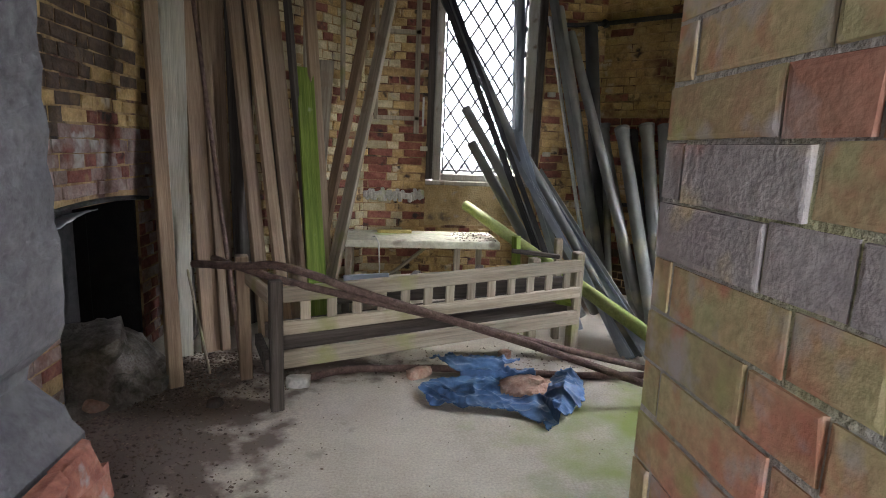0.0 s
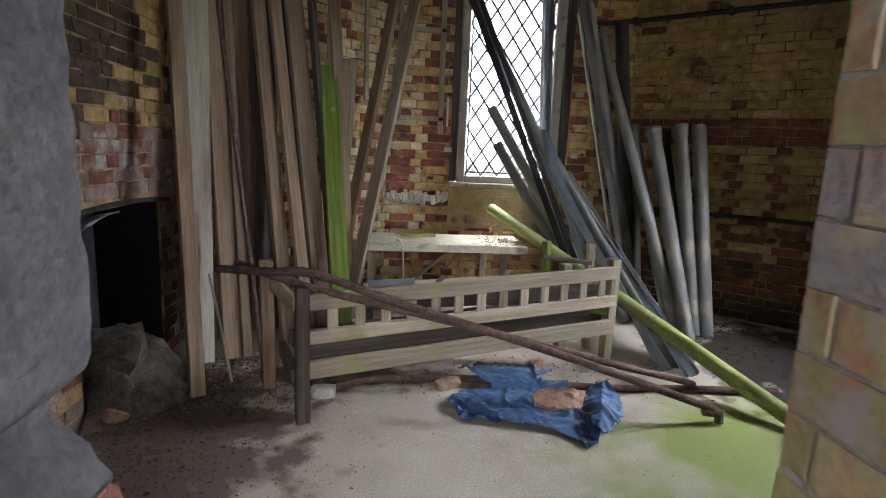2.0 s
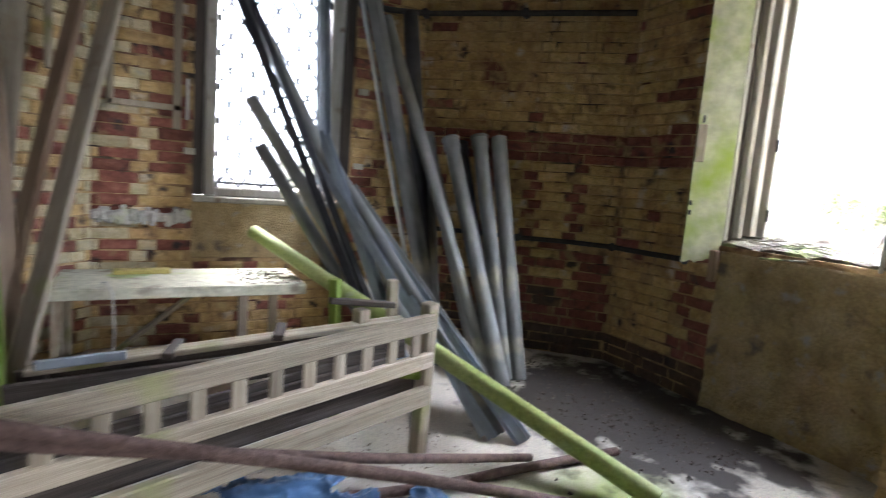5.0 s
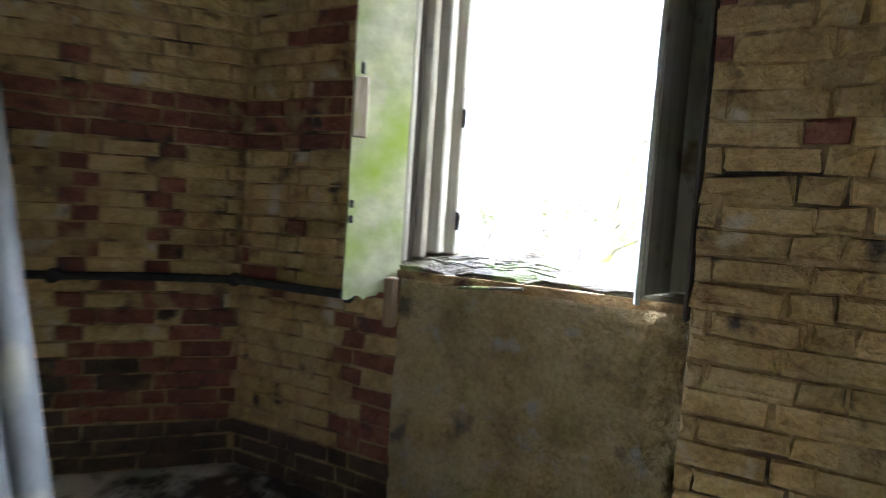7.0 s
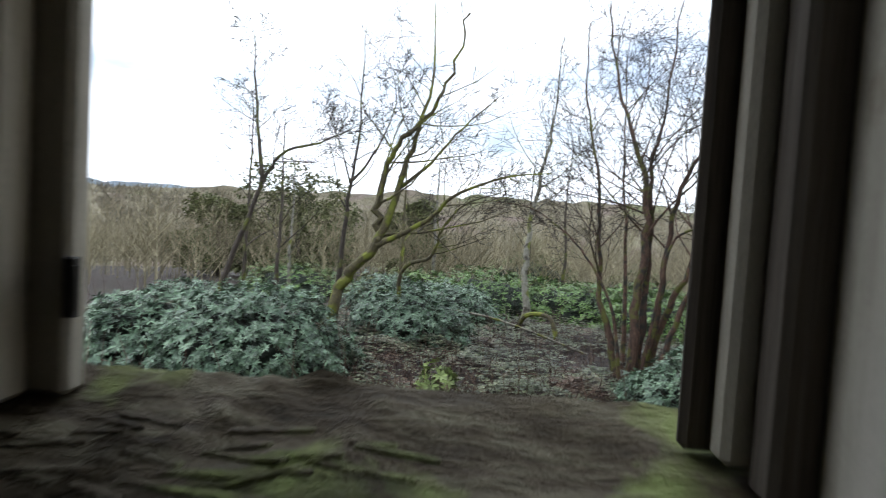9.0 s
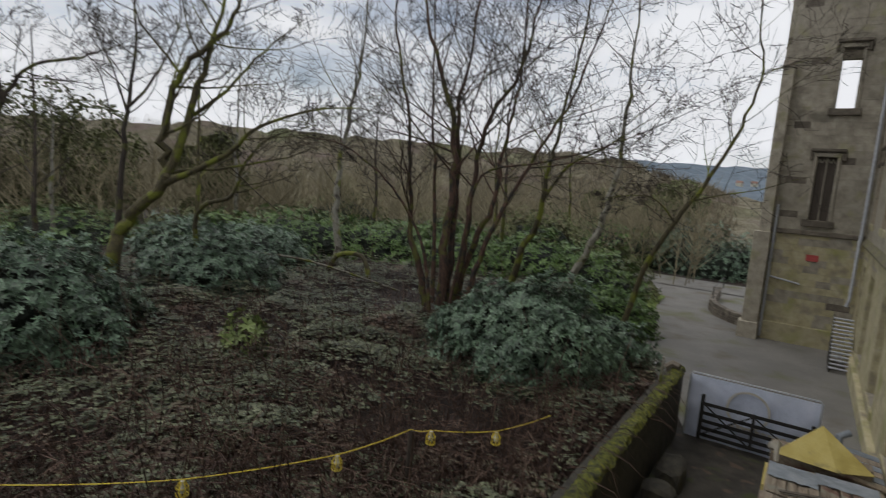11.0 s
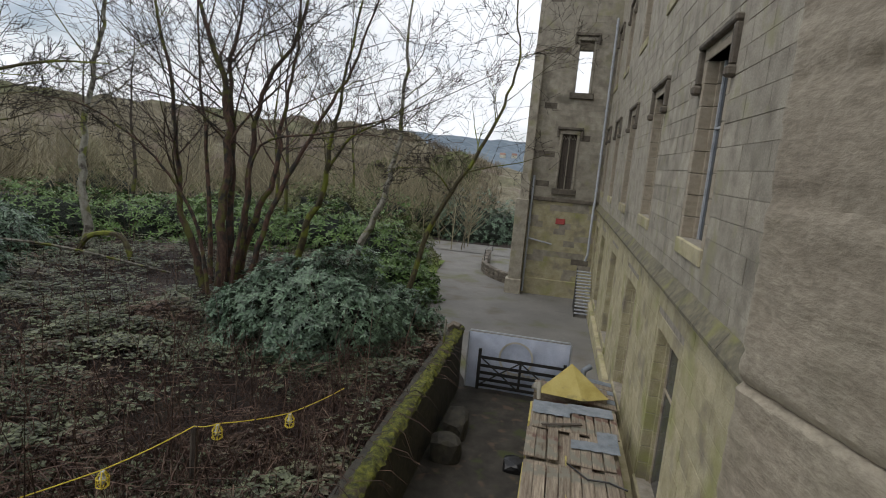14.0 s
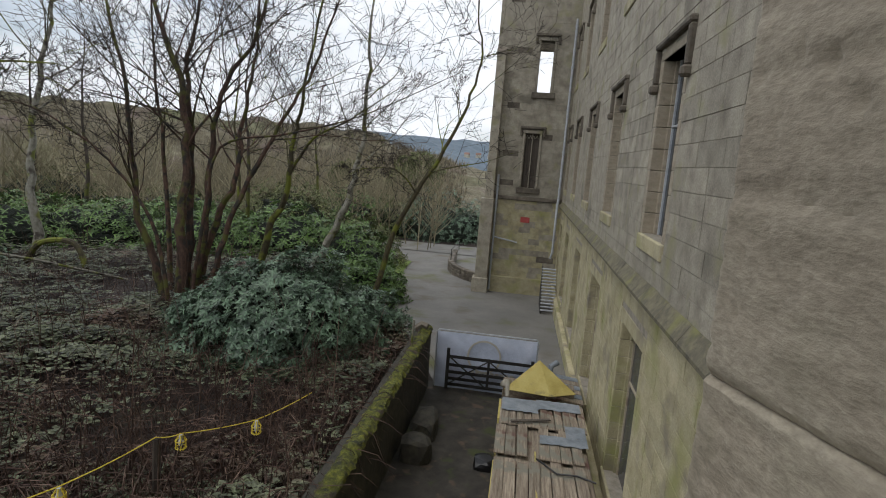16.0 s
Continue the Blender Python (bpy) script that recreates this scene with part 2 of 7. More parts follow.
PIPEGREEN = material("algae_pipe", [(0.25, 0.31, 0.08), (0.35, 0.41, 0.12), (0.41, 0.46, 0.2)], 3, (1, 1, 0.7), rough=0.6, bump=0.1, local=True, rand=0, spots=[(0.36, 0.37, 0.3)], spot_scale=3, spot_at=0.6)
RUST = material("rusty_iron", [(0.09, 0.06, 0.05), (0.16, 0.105, 0.085), (0.22, 0.15, 0.12)], 25, rough=0.85, bump=0.8, rand=0.1, fine=120)
BLACKPLASTIC = material("black_plastic", [(0.006, 0.006, 0.006), (0.01, 0.01, 0.011), (0.016, 0.016, 0.017)], 5, rough=0.3, bump=0.1, rand=0)
TARP = material("blue_plastic_sheet", [(0.05, 0.1, 0.2), (0.08, 0.16, 0.31), (0.12, 0.215, 0.38)], 5, rough=0.38, bump=0.35, rand=0, fine=25)
DEBRIS = material("debris", [(0.08, 0.06, 0.045), (0.17, 0.13, 0.1), (0.3, 0.235, 0.19)], 30, bump=0.6, island=True, rand=0.5)
SOIL = material("rubble_soil", [(0.05, 0.042, 0.035), (0.09, 0.075, 0.06), (0.14, 0.12, 0.095)], 18, bump=1.0, rand=0.2, bump_dist=0.02)
BROKEN = material("broken_brick", [(0.35, 0.2, 0.14), (0.45, 0.3, 0.22), (0.5, 0.4, 0.3)], 18, bump=0.8, rand=0.2)
LEAD = material("lead_came", [(0.045, 0.045, 0.045), (0.07, 0.07, 0.07), (0.1, 0.1, 0.095)], 20, rough=0.6, bump=0.2, rand=0)
IRON = material("dark_iron", [(0.02, 0.02, 0.02), (0.04, 0.038, 0.036), (0.06, 0.055, 0.05)], 20, rough=0.6, bump=0.3, rand=0)
# Dark so that the unseen ceiling bounces little light.
CEILING = material("dark_ceiling", [(0.12, 0.1, 0.08), (0.18, 0.155, 0.125), (0.24, 0.21, 0.17)], 2, bump=0.3, rand=0)
STONE = material("ashlar_stone", [(0.23, 0.205, 0.165), (0.33, 0.3, 0.24), (0.41, 0.375, 0.3)], 2.5, bump=0.6, rand=0.15, spots=[(0.14, 0.128, 0.1), (0.27, 0.26, 0.14)], spot_scale=0.8, spot_at=0.56, spot_soft=0.2, fine=40)
STONEGREEN = material("mossy_ashlar", [(0.31, 0.275, 0.16), (0.42, 0.375, 0.235), (0.49, 0.445, 0.3)], 2.5, bump=0.5, rand=0.12, spots=[(0.27, 0.275, 0.1), (0.22, 0.195, 0.15)], spot_scale=0.9, spot_at=0.54, spot_soft=0.2, fine=40)
STONEDARK = material("weathered_stone", [(0.08, 0.07, 0.055), (0.14, 0.12, 0.095), (0.2, 0.175, 0.14)], 3, bump=0.6, rand=0.2)
STONEWARM = material("jamb_stone", [(0.3, 0.255, 0.192), (0.355, 0.306, 0.232), (0.41, 0.36, 0.276)], 4, (1, 1, 2.5), bump=0.5, rand=0.04, fine=70, bump_dist=0.004, spots=[(0.265, 0.245, 0.17), (0.235, 0.2, 0.155)], spot_scale=5, spot_at=0.56, spot_soft=0.25)
JOINT = material("stone_joint", [(0.2, 0.18, 0.14), (0.3, 0.27, 0.22), (0.36, 0.33, 0.28)], 6, bump=0.5, rand=0)
MOSS = material("moss", [(0.035, 0.038, 0.014), (0.11, 0.118, 0.02), (0.24, 0.24, 0.035)], 9, bump=1.0, rand=0, bump_dist=0.05, spots=[(0.065, 0.05, 0.035), (0.04, 0.042, 0.022)], spot_scale=3.2, spot_at=0.54, fine=35)
DARKWALL = material("dark_wall", [(0.03, 0.03, 0.025), (0.055, 0.05, 0.04), (0.085, 0.08, 0.055)], 5, bump=0.7, rand=0.2)
TARMAC = material("worn_tarmac", [(0.15, 0.145, 0.135), (0.18, 0.174, 0.16), (0.21, 0.202, 0.186)], 0.5, bump=0.2, rand=0, fine=25, spots=[(0.11, 0.115, 0.045), (0.13, 0.115, 0.09)], spot_scale=0.35, spot_at=0.56, spot_soft=0.15)
YARD = material("damp_yard", [(0.02, 0.018, 0.014), (0.038, 0.034, 0.027), (0.06, 0.053, 0.043)], 2, bump=0.6, rand=0, fine=40, spots=[(0.045, 0.052, 0.018), (0.085, 0.06, 0.042)], spot_scale=1.6, spot_at=0.58)
EARTH = material("woodland_floor", [(0.01, 0.006, 0.005), (0.022, 0.014, 0.01), (0.045, 0.03, 0.022)], 1.5, bump=0.9, rand=0, bump_dist=0.05, fine=25, spots=[(0.035, 0.035, 0.017)], spot_scale=0.25, spot_at=0.55, spot_soft=0.15)
TABLEPAINT = material("table_paint", [(0.46, 0.45, 0.32), (0.56, 0.55, 0.42), (0.63, 0.61, 0.49)], 4, bump=0.15, rand=0, spots=[(0.4, 0.46, 0.2), (0.3, 0.26, 0.2)], spot_scale=3.5, spot_at=0.58, fine=30)
SOOT = material("soot", [(0.008, 0.008, 0.009), (0.015, 0.014, 0.015), (0.028, 0.026, 0.026)], 7, rough=0.6, bump=0.6, rand=0)
WASHED = material("limewashed_brick", [(0.2, 0.12, 0.1), (0.31, 0.22, 0.185), (0.4, 0.33, 0.28)], 8, bump=1.0, rand=0.18, spots=[(0.24, 0.09, 0.06), (0.45, 0.42, 0.37)], spot_scale=4, spot_at=0.57)
SMEARED = material("mortar_smeared_brick", [(0.36, 0.335, 0.335), (0.42, 0.395, 0.39), (0.48, 0.46, 0.44)], 6, bump=0.4, rand=0.08, spots=[(0.48, 0.24, 0.17), (0.52, 0.46, 0.3)], spot_scale=7, spot_at=0.58, spot_soft=0.15)
CHIPPED = material("chipped_brick", [(0.26, 0.1, 0.065), (0.4, 0.16, 0.11), (0.47, 0.25, 0.18)], 16, bump=1.0, rand=0.2, spots=[(0.12, 0.06, 0.05), (0.36, 0.34, 0.33)], spot_scale=9, spot_at=0.6)
DUSTYRUBBLE = material("dusty_rubble", [(0.1, 0.088, 0.072), (0.2, 0.18, 0.15), (0.3, 0.275, 0.235)], 14, bump=1.0, rand=0.2, bump_dist=0.02)
DOORRED = material("door_red_brick", [(0.38, 0.16, 0.11), (0.46, 0.22, 0.15), (0.5, 0.3, 0.21)], 6, bump=0.5, rand=0.12, spots=[(0.4, 0.38, 0.2), (0.45, 0.43, 0.41)], spot_scale=7, spot_at=0.56, spot_soft=0.2, fine=60, bump_dist=0.004)
GRASS = material("grass", [(0.08, 0.12, 0.02), (0.13, 0.18, 0.03), (0.18, 0.23, 0.05)], 4, bump=0.8, rand=0, fine=60)
BARK = material("bark", [(0.025, 0.02, 0.016), (0.05, 0.039, 0.03), (0.08, 0.063, 0.047)], 9, (1, 1, 0.3), bump=0.8, rand=0.2, spots=[(0.09, 0.098, 0.02)], spot_scale=1.4, spot_at=0.52)
MOSSBARK = material("mossy_bark", [(0.035, 0.028, 0.02), (0.065, 0.055, 0.027), (0.1, 0.09, 0.035)], 9, (1, 1, 0.4), bump=0.8, rand=0.2, spots=[(0.135, 0.15, 0.02)], spot_scale=1.3, spot_at=0.49)
REDBARK = material("reddish_bark", [(0.032, 0.021, 0.016), (0.075, 0.043, 0.03), (0.12, 0.072, 0.05)], 9, (1, 1, 0.3), bump=0.9, rand=0.25, spots=[(0.085, 0.088, 0.02), (0.03, 0.027, 0.022)], spot_scale=1.6, spot_at=0.52)
PALEBARK = material("pale_bark", [(0.13, 0.12, 0.09), (0.22, 0.21, 0.17), (0.3, 0.29, 0.24)], 6, (1, 1, 0.6), bump=0.5, rand=0.2, spots=[(0.13, 0.14, 0.03), (0.06, 0.05, 0.04)], spot_scale=1.6, spot_at=0.54)
TWIG = material("twigs", [(0.018, 0.014, 0.011), (0.032, 0.025, 0.019), (0.055, 0.043, 0.03)], 2, bump=0, rand=0.2, fine=10)
BRAMBLE = material("bramble_stems", [(0.035, 0.02, 0.016), (0.075, 0.045, 0.034), (0.17, 0.12, 0.088)], 2, bump=0, rand=0.6, island=True, fine=10)
RHODO = material("rhododendron_leaf", [(0.036, 0.064, 0.04), (0.085, 0.135, 0.083), (0.155, 0.225, 0.145)], 1.5, bump=0, rand=0.6, island=True, rough=0.35, fine=8)
LAUREL = material("laurel_leaf", [(0.05, 0.1, 0.025), (0.085, 0.15, 0.035), (0.13, 0.21, 0.055)], 1.0, bump=0, rand=0.45, island=True, rough=0.4, fine=8)
YOUNGLEAF = material("yellowgreen_leaf", [(0.11, 0.15, 0.045), (0.15, 0.2, 0.06), (0.2, 0.25, 0.085)], 1.0, bump=0, rand=0.3, island=True, rough=0.5)
BRAMBLELEAF = material("bramble_leaf", [(0.045, 0.054, 0.028), (0.09, 0.102, 0.056), (0.17, 0.182, 0.11)], 0.6, bump=0, rand=0.6, island=True, rough=0.42, fine=8, spots=[(0.11, 0.068, 0.045)], spot_scale=0.6, spot_at=0.57)
YEW = material("yew_foliage", [(0.06, 0.072, 0.03), (0.11, 0.122, 0.05), (0.17, 0.18, 0.075)], 1.0, bump=0, rand=0.45, island=True, fine=8)
# Hillside browns are lightened to carry some distance haze.
HILLWOOD = material("far_woods", [(0.11, 0.092, 0.06), (0.19, 0.168, 0.11), (0.28, 0.255, 0.17)], 0.35, bump=0.8, rand=0, fine=2.2, bump_dist=1.2, spots=[(0.17, 0.185, 0.09), (0.2, 0.155, 0.13)], spot_scale=0.04, spot_at=0.57)
# Blue here is the haze of distance, put into the hill colour.
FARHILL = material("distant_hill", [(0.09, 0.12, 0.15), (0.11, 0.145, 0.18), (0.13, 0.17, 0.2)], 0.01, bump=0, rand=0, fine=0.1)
GATEBLACK = material("gate_timber", [(0.01, 0.01, 0.01), (0.018, 0.017, 0.016), (0.03, 0.028, 0.026)], 1, WOODS, bump=0.3, rand=0.2)
BANNER = material("grey_blue_banner", [(0.42, 0.47, 0.58), (0.52, 0.57, 0.69), (0.6, 0.64, 0.75)], 1.5, bump=0.3, rough=0.55, rand=0)
PALLET = material("old_deck_board", [(0.13, 0.1, 0.075), (0.24, 0.195, 0.145), (0.36, 0.31, 0.235)], 1, (26, 1.3, 26), bump=0.6, local=True, rand=0.28, fine=5, spots=[(0.13, 0.07, 0.055), (0.2, 0.19, 0.15)], spot_scale=1.6, spot_at=0.57)
YELLOWBOARD = material("yellow_board", [(0.36, 0.29, 0.08), (0.45, 0.37, 0.12), (0.5, 0.42, 0.16)], 2, bump=0.2, rand=0.1, spots=[(0.2, 0.18, 0.09)], spot_scale=3, spot_at=0.62)
GREYFELT = material("grey_sheet", [(0.14, 0.16, 0.18), (0.2, 0.225, 0.25), (0.26, 0.28, 0.3)], 4, bump=0.3, rand=0.1, rough=0.6)
STEEL = material("galvanised_pipe", [(0.3, 0.32, 0.35), (0.4, 0.42, 0.45), (0.48, 0.5, 0.52)], 6, rough=0.5, bump=0.1, rand=0)
REDSIGN = material("red_sign", [(0.32, 0.05, 0.05), (0.4, 0.07, 0.065), (0.45, 0.1, 0.09)], 6, bump=0, rand=0, rough=0.5)
YELLOW = material("yellow_cable", [(0.5, 0.38, 0.03), (0.6, 0.47, 0.05), (0.66, 0.53, 0.08)], 8, bump=0, rand=0, rough=0.5)
# Dark paint for the darkness of unlit rooms.
DARKFILL = material("unlit_fill", [(0.03, 0.028, 0.025), (0.05, 0.045, 0.04), (0.07, 0.06, 0.05)], 2, bump=0.2, rand=0)
ROOFRED = material("far_roof", [(0.17, 0.1, 0.08), (0.22, 0.13, 0.1), (0.26, 0.17, 0.13)], 0.5, bump=0, rand=0.2)

glass = bpy.data.materials.new("old_glass")
glass.use_nodes = True
gn, gl = glass.node_tree.nodes, glass.node_tree.links
gb = gn["Principled BSDF"]
gb.inputs["Transmission Weight"].default_value, gb.inputs["Roughness"].default_value, gb.inputs["IOR"].default_value = 1.0, 0.12, 1.1
# Tint tones down the glaring sky behind the lead; room light passes undimmed.
gb.inputs["Base Color"].default_value = (0.16, 0.17, 0.165, 1)
OUT = pose(2.93, 2.86, 0, 0, 0, -140.5) @ pose(-0.407, -0.885, 0)

# ---- the room: floor, walls, ceiling ----


def wall(name, a, b, z0, z1, depth, mat, holes=(), label="", m=None):
    """An upright wall from a to b (seen from the right of that line), depth behind it, with openings (s0, s1, z0, z1)."""
    a, b = Vector((*a, 0)), Vector((*b, 0))
    d = (b - a).normalized()
    n = Vector((-d.y, d.x, 0))
    base = Matrix(((d.x, n.x, 0, a.x), (d.y, n.y, 0, a.y), (0, 0, 1, 0), (0, 0, 0, 1)))
    length = (b - a).length
    xs = sorted({0, length, *(s for h in holes for s in h[:2])})
    zs = sorted({z0, z1, *(s for h in holes for s in h[2:])})
    g = Geo()
    for i in range(len(xs) - 1):
        for k in range(len(zs) - 1):
            cx, cz = (xs[i] + xs[i + 1]) / 2, (zs[k] + zs[k + 1]) / 2
            if not any(h[0] < cx < h[1] and h[2] < cz < h[3] for h in holes):
                g.box((xs[i], 0, zs[k]), (xs[i + 1], depth, zs[k + 1]))
    ob = g.part(name, mat, m=(m or Matrix()) @ base)
    return tagged(ob, label or "old brick wall", "wall", kind="structure")


TOP = 3.3
g = Geo()
nx, ny = 60, 80
for j in range(ny + 1):
    for i in range(nx + 1):
        x, y = -2.6 + 5.4 * i / nx, -2.5 + 8.4 * j / ny
        g.v.append((x, y, 0.008 * noise.noise((x * 1.7, y * 1.7, 0))))
for j in range(ny):
    for i in range(nx):
        k = j * (nx + 1) + i
        g.f.append((k, k + 1, k + nx + 2, k + nx + 1))
fl = g.part("floor", CONCRETE, smooth=True)
tagged(fl, "dusty concrete floor with green algae and dirt", "floor", kind="structure")
fm = CONCRETE.node_tree
fn, flk = fm.nodes, fm.links
fb = fn["Principled BSDF"]
old = fb.inputs["Base Color"].links[0].from_socket
geo = fn.new("ShaderNodeNewGeometry")


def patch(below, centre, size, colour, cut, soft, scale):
    """A patch of colour of its own shape on the floor."""
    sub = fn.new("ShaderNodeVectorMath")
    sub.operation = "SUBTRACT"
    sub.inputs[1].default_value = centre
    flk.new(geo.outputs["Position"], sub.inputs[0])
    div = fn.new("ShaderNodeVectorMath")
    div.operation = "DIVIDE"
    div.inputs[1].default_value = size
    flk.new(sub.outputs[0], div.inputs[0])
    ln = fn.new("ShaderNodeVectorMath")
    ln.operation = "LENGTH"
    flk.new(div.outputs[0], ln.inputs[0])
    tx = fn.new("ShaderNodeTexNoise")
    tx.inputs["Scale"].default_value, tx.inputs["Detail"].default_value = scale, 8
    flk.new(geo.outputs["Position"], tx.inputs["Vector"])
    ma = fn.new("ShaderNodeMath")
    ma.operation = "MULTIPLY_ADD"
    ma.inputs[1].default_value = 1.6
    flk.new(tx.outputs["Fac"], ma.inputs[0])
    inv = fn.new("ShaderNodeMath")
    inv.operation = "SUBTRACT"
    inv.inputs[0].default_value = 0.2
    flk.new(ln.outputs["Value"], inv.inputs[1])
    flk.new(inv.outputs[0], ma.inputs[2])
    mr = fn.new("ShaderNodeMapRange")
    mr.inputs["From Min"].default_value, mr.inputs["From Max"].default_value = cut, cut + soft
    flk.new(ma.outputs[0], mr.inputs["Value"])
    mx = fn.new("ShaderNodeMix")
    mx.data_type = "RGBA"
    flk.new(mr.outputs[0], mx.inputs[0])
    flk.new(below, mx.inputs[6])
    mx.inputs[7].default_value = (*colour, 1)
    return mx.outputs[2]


col = patch(old, (1.0, 2.6, 0), (1.1, 0.8, 1), (0.3, 0.36, 0.1), 0.15, 0.5, 2.5)
col = patch(col, (0.3, 1.9, 0), (0.7, 0.5, 1), (0.28, 0.31, 0.14), 0.35, 0.5, 3.5)
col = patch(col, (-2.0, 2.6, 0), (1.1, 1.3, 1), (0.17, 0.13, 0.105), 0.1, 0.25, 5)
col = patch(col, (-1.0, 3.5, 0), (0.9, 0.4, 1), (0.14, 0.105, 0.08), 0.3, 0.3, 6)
# Dark soil by the pipes; shade at the wall foot is coloured in too.
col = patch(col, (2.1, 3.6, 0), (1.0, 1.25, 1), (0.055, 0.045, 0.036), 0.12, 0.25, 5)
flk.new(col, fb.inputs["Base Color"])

# Unseen ceiling, added dark to hold down bounced light.
tagged(Geo().box((-2.9, -2.8, TOP), (2.75, 6.2, TOP + 0.2)).part("ceiling", CEILING), "unseen ceiling kept dark to cut bounced light", "ceiling", kind="structure")
WALLS = {}
WALLS["back"] = wall("wall_back", (-0.8, 5.57), (1.5, 5.57), 0, TOP, 0.32, MORTAR, [(0.6, 1.72, 0.62, 2.95)], "ochre brick wall round the leaded window")
WALLS["diag"] = wall("wall_diagonal", (1.5, 5.57), (2.68, 4.42), 0, TOP, 0.32, MORTAR, (), "ochre and dark red brick wall")
WALLS["win"] = wall("wall_window", (2.68, 4.42), (2.68, 2.47), 0, TOP, 0.16, MORTAR, [(0.78, 1.93, 1.03, 2.95)], "brick wall below and beside the open window")
WALLS["pier"] = wall("wall_pier", (2.5, 2.47), (2.5, 0.6), 0, TOP, 0.34, MORTAR, (), "yellow brick pier with broken joints")
WALLS["ldiag"] = wall("wall_left_diagonal", (-2.02, 4.35), (-0.8, 5.57), 0, TOP, 0.32, MORTAR, (), "ochre brick wall behind leaning planks")
WALLS["left"] = wall("wall_left", (-2.13, 0.6), (-2.13, 4.35), 0, TOP, 0.3, MORTAR, [(2.23, 3.17, 0, 1.0)], "ochre brick wall with limewash, bricks darkened for shade and an old hearth")
tagged(Geo().box((-2.43, 4.35, 0), (-2.02, 4.75, TOP)).part("wall_corner", MORTAR), "brick corner", "wall", kind="structure")
# Added fill lamp, out of view, that brightens the doorway jambs from behind.
lamp = new("jamb_fill", bpy.data.lights.new("jamb_fill", "AREA"))
lamp.data.shape, lamp.data.size, lamp.data.size_y, lamp.data.energy, lamp.data.color = "RECTANGLE", 1.9, 1.6, 3.6, (1, 0.98, 0.95)
lamp.matrix_world = look((-0.5, -2.55, 1.75), (-0.5, 0, 1.6))
# the thick wall with the doorway
tagged(Geo().box((-0.2, 0.12, 0), (2.84, 0.85, TOP)).part("wall_door_side", GREYMORTAR), "thick brick wall beside the doorway", "wall", kind="structure")
g = Geo()
nz, ny = 130, 12
for k in range(nz + 1):
    z = TOP * k / nz
    for i in range(ny + 1):
        y = 0.12 + 0.98 * i / ny
        rag = 0.014 * noise.noise((z * 6, y * 6, 2)) + 0.008 * noise.noise((z * 20, y * 20, 5))
        bite = -0.075 * max(0, 1 - abs(z - 0.95) / 0.07) * (1 if y > 0.8 else 0.2) + (0.02 if z < 0.86 else 0) - (0.03 if z > 1.62 else 0)
        g.v.append((-1.139 + rag + bite, y, z))
for k in range(nz):
    for i in range(ny):
        a = k * (ny + 1) + i
        g.f.append((a, a + ny + 1, a + ny + 2, a + 1))
b = len(g.v)
for k in range(nz + 1):
    g.v += [(-2.4, 1.1, TOP * k / nz), (-2.4, 0.12, TOP * k / nz)]
for k in range(nz):
    e0, e1 = k * (ny + 1) + ny, (k + 1) * (ny + 1) + ny
    g.f += [(e0, e1, b + 2 * k + 2, b + 2 * k), (b + 2 * k + 1, b + 2 * k + 3, (k + 1) * (ny + 1), k * (ny + 1))]
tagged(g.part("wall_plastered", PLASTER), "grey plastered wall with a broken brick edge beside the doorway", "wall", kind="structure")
tagged(Geo().box((-1.2, 0.12, 2.3), (-0.2, 0.85, TOP)).part("door_lintel", GREYMORTAR), "brick lintel over the doorway", "lintel", kind="structure")
# Unseen walls with one opening, added to enclose the space behind the doorway.
tagged(Geo().box((-2.4, -2.6, 0), (-2.2, 0.12, TOP)).part("corridor_wall", PLASTER), "unseen grey wall added behind the doorway", "wall", kind="structure")
tagged(Geo().box((1.4, -2.6, 0), (1.6, 0.12, TOP)).part("corridor_wall", PLASTER), "unseen grey wall added behind the doorway", "wall", kind="structure")
tagged(Geo().box((-2.4, -2.7, 0), (1.6, -2.6, 0.9)).box((-2.4, -2.7, 2.6), (1.6, -2.6, TOP)).box((-2.4, -2.7, 0.9), (-1.5, -2.6, 2.6)).box((0.5, -2.7, 0.9), (1.6, -2.6, 2.6)).part("corridor_end", PLASTER), "unseen grey end wall added behind the doorway, with an opening for fill light", "wall", kind="structure")

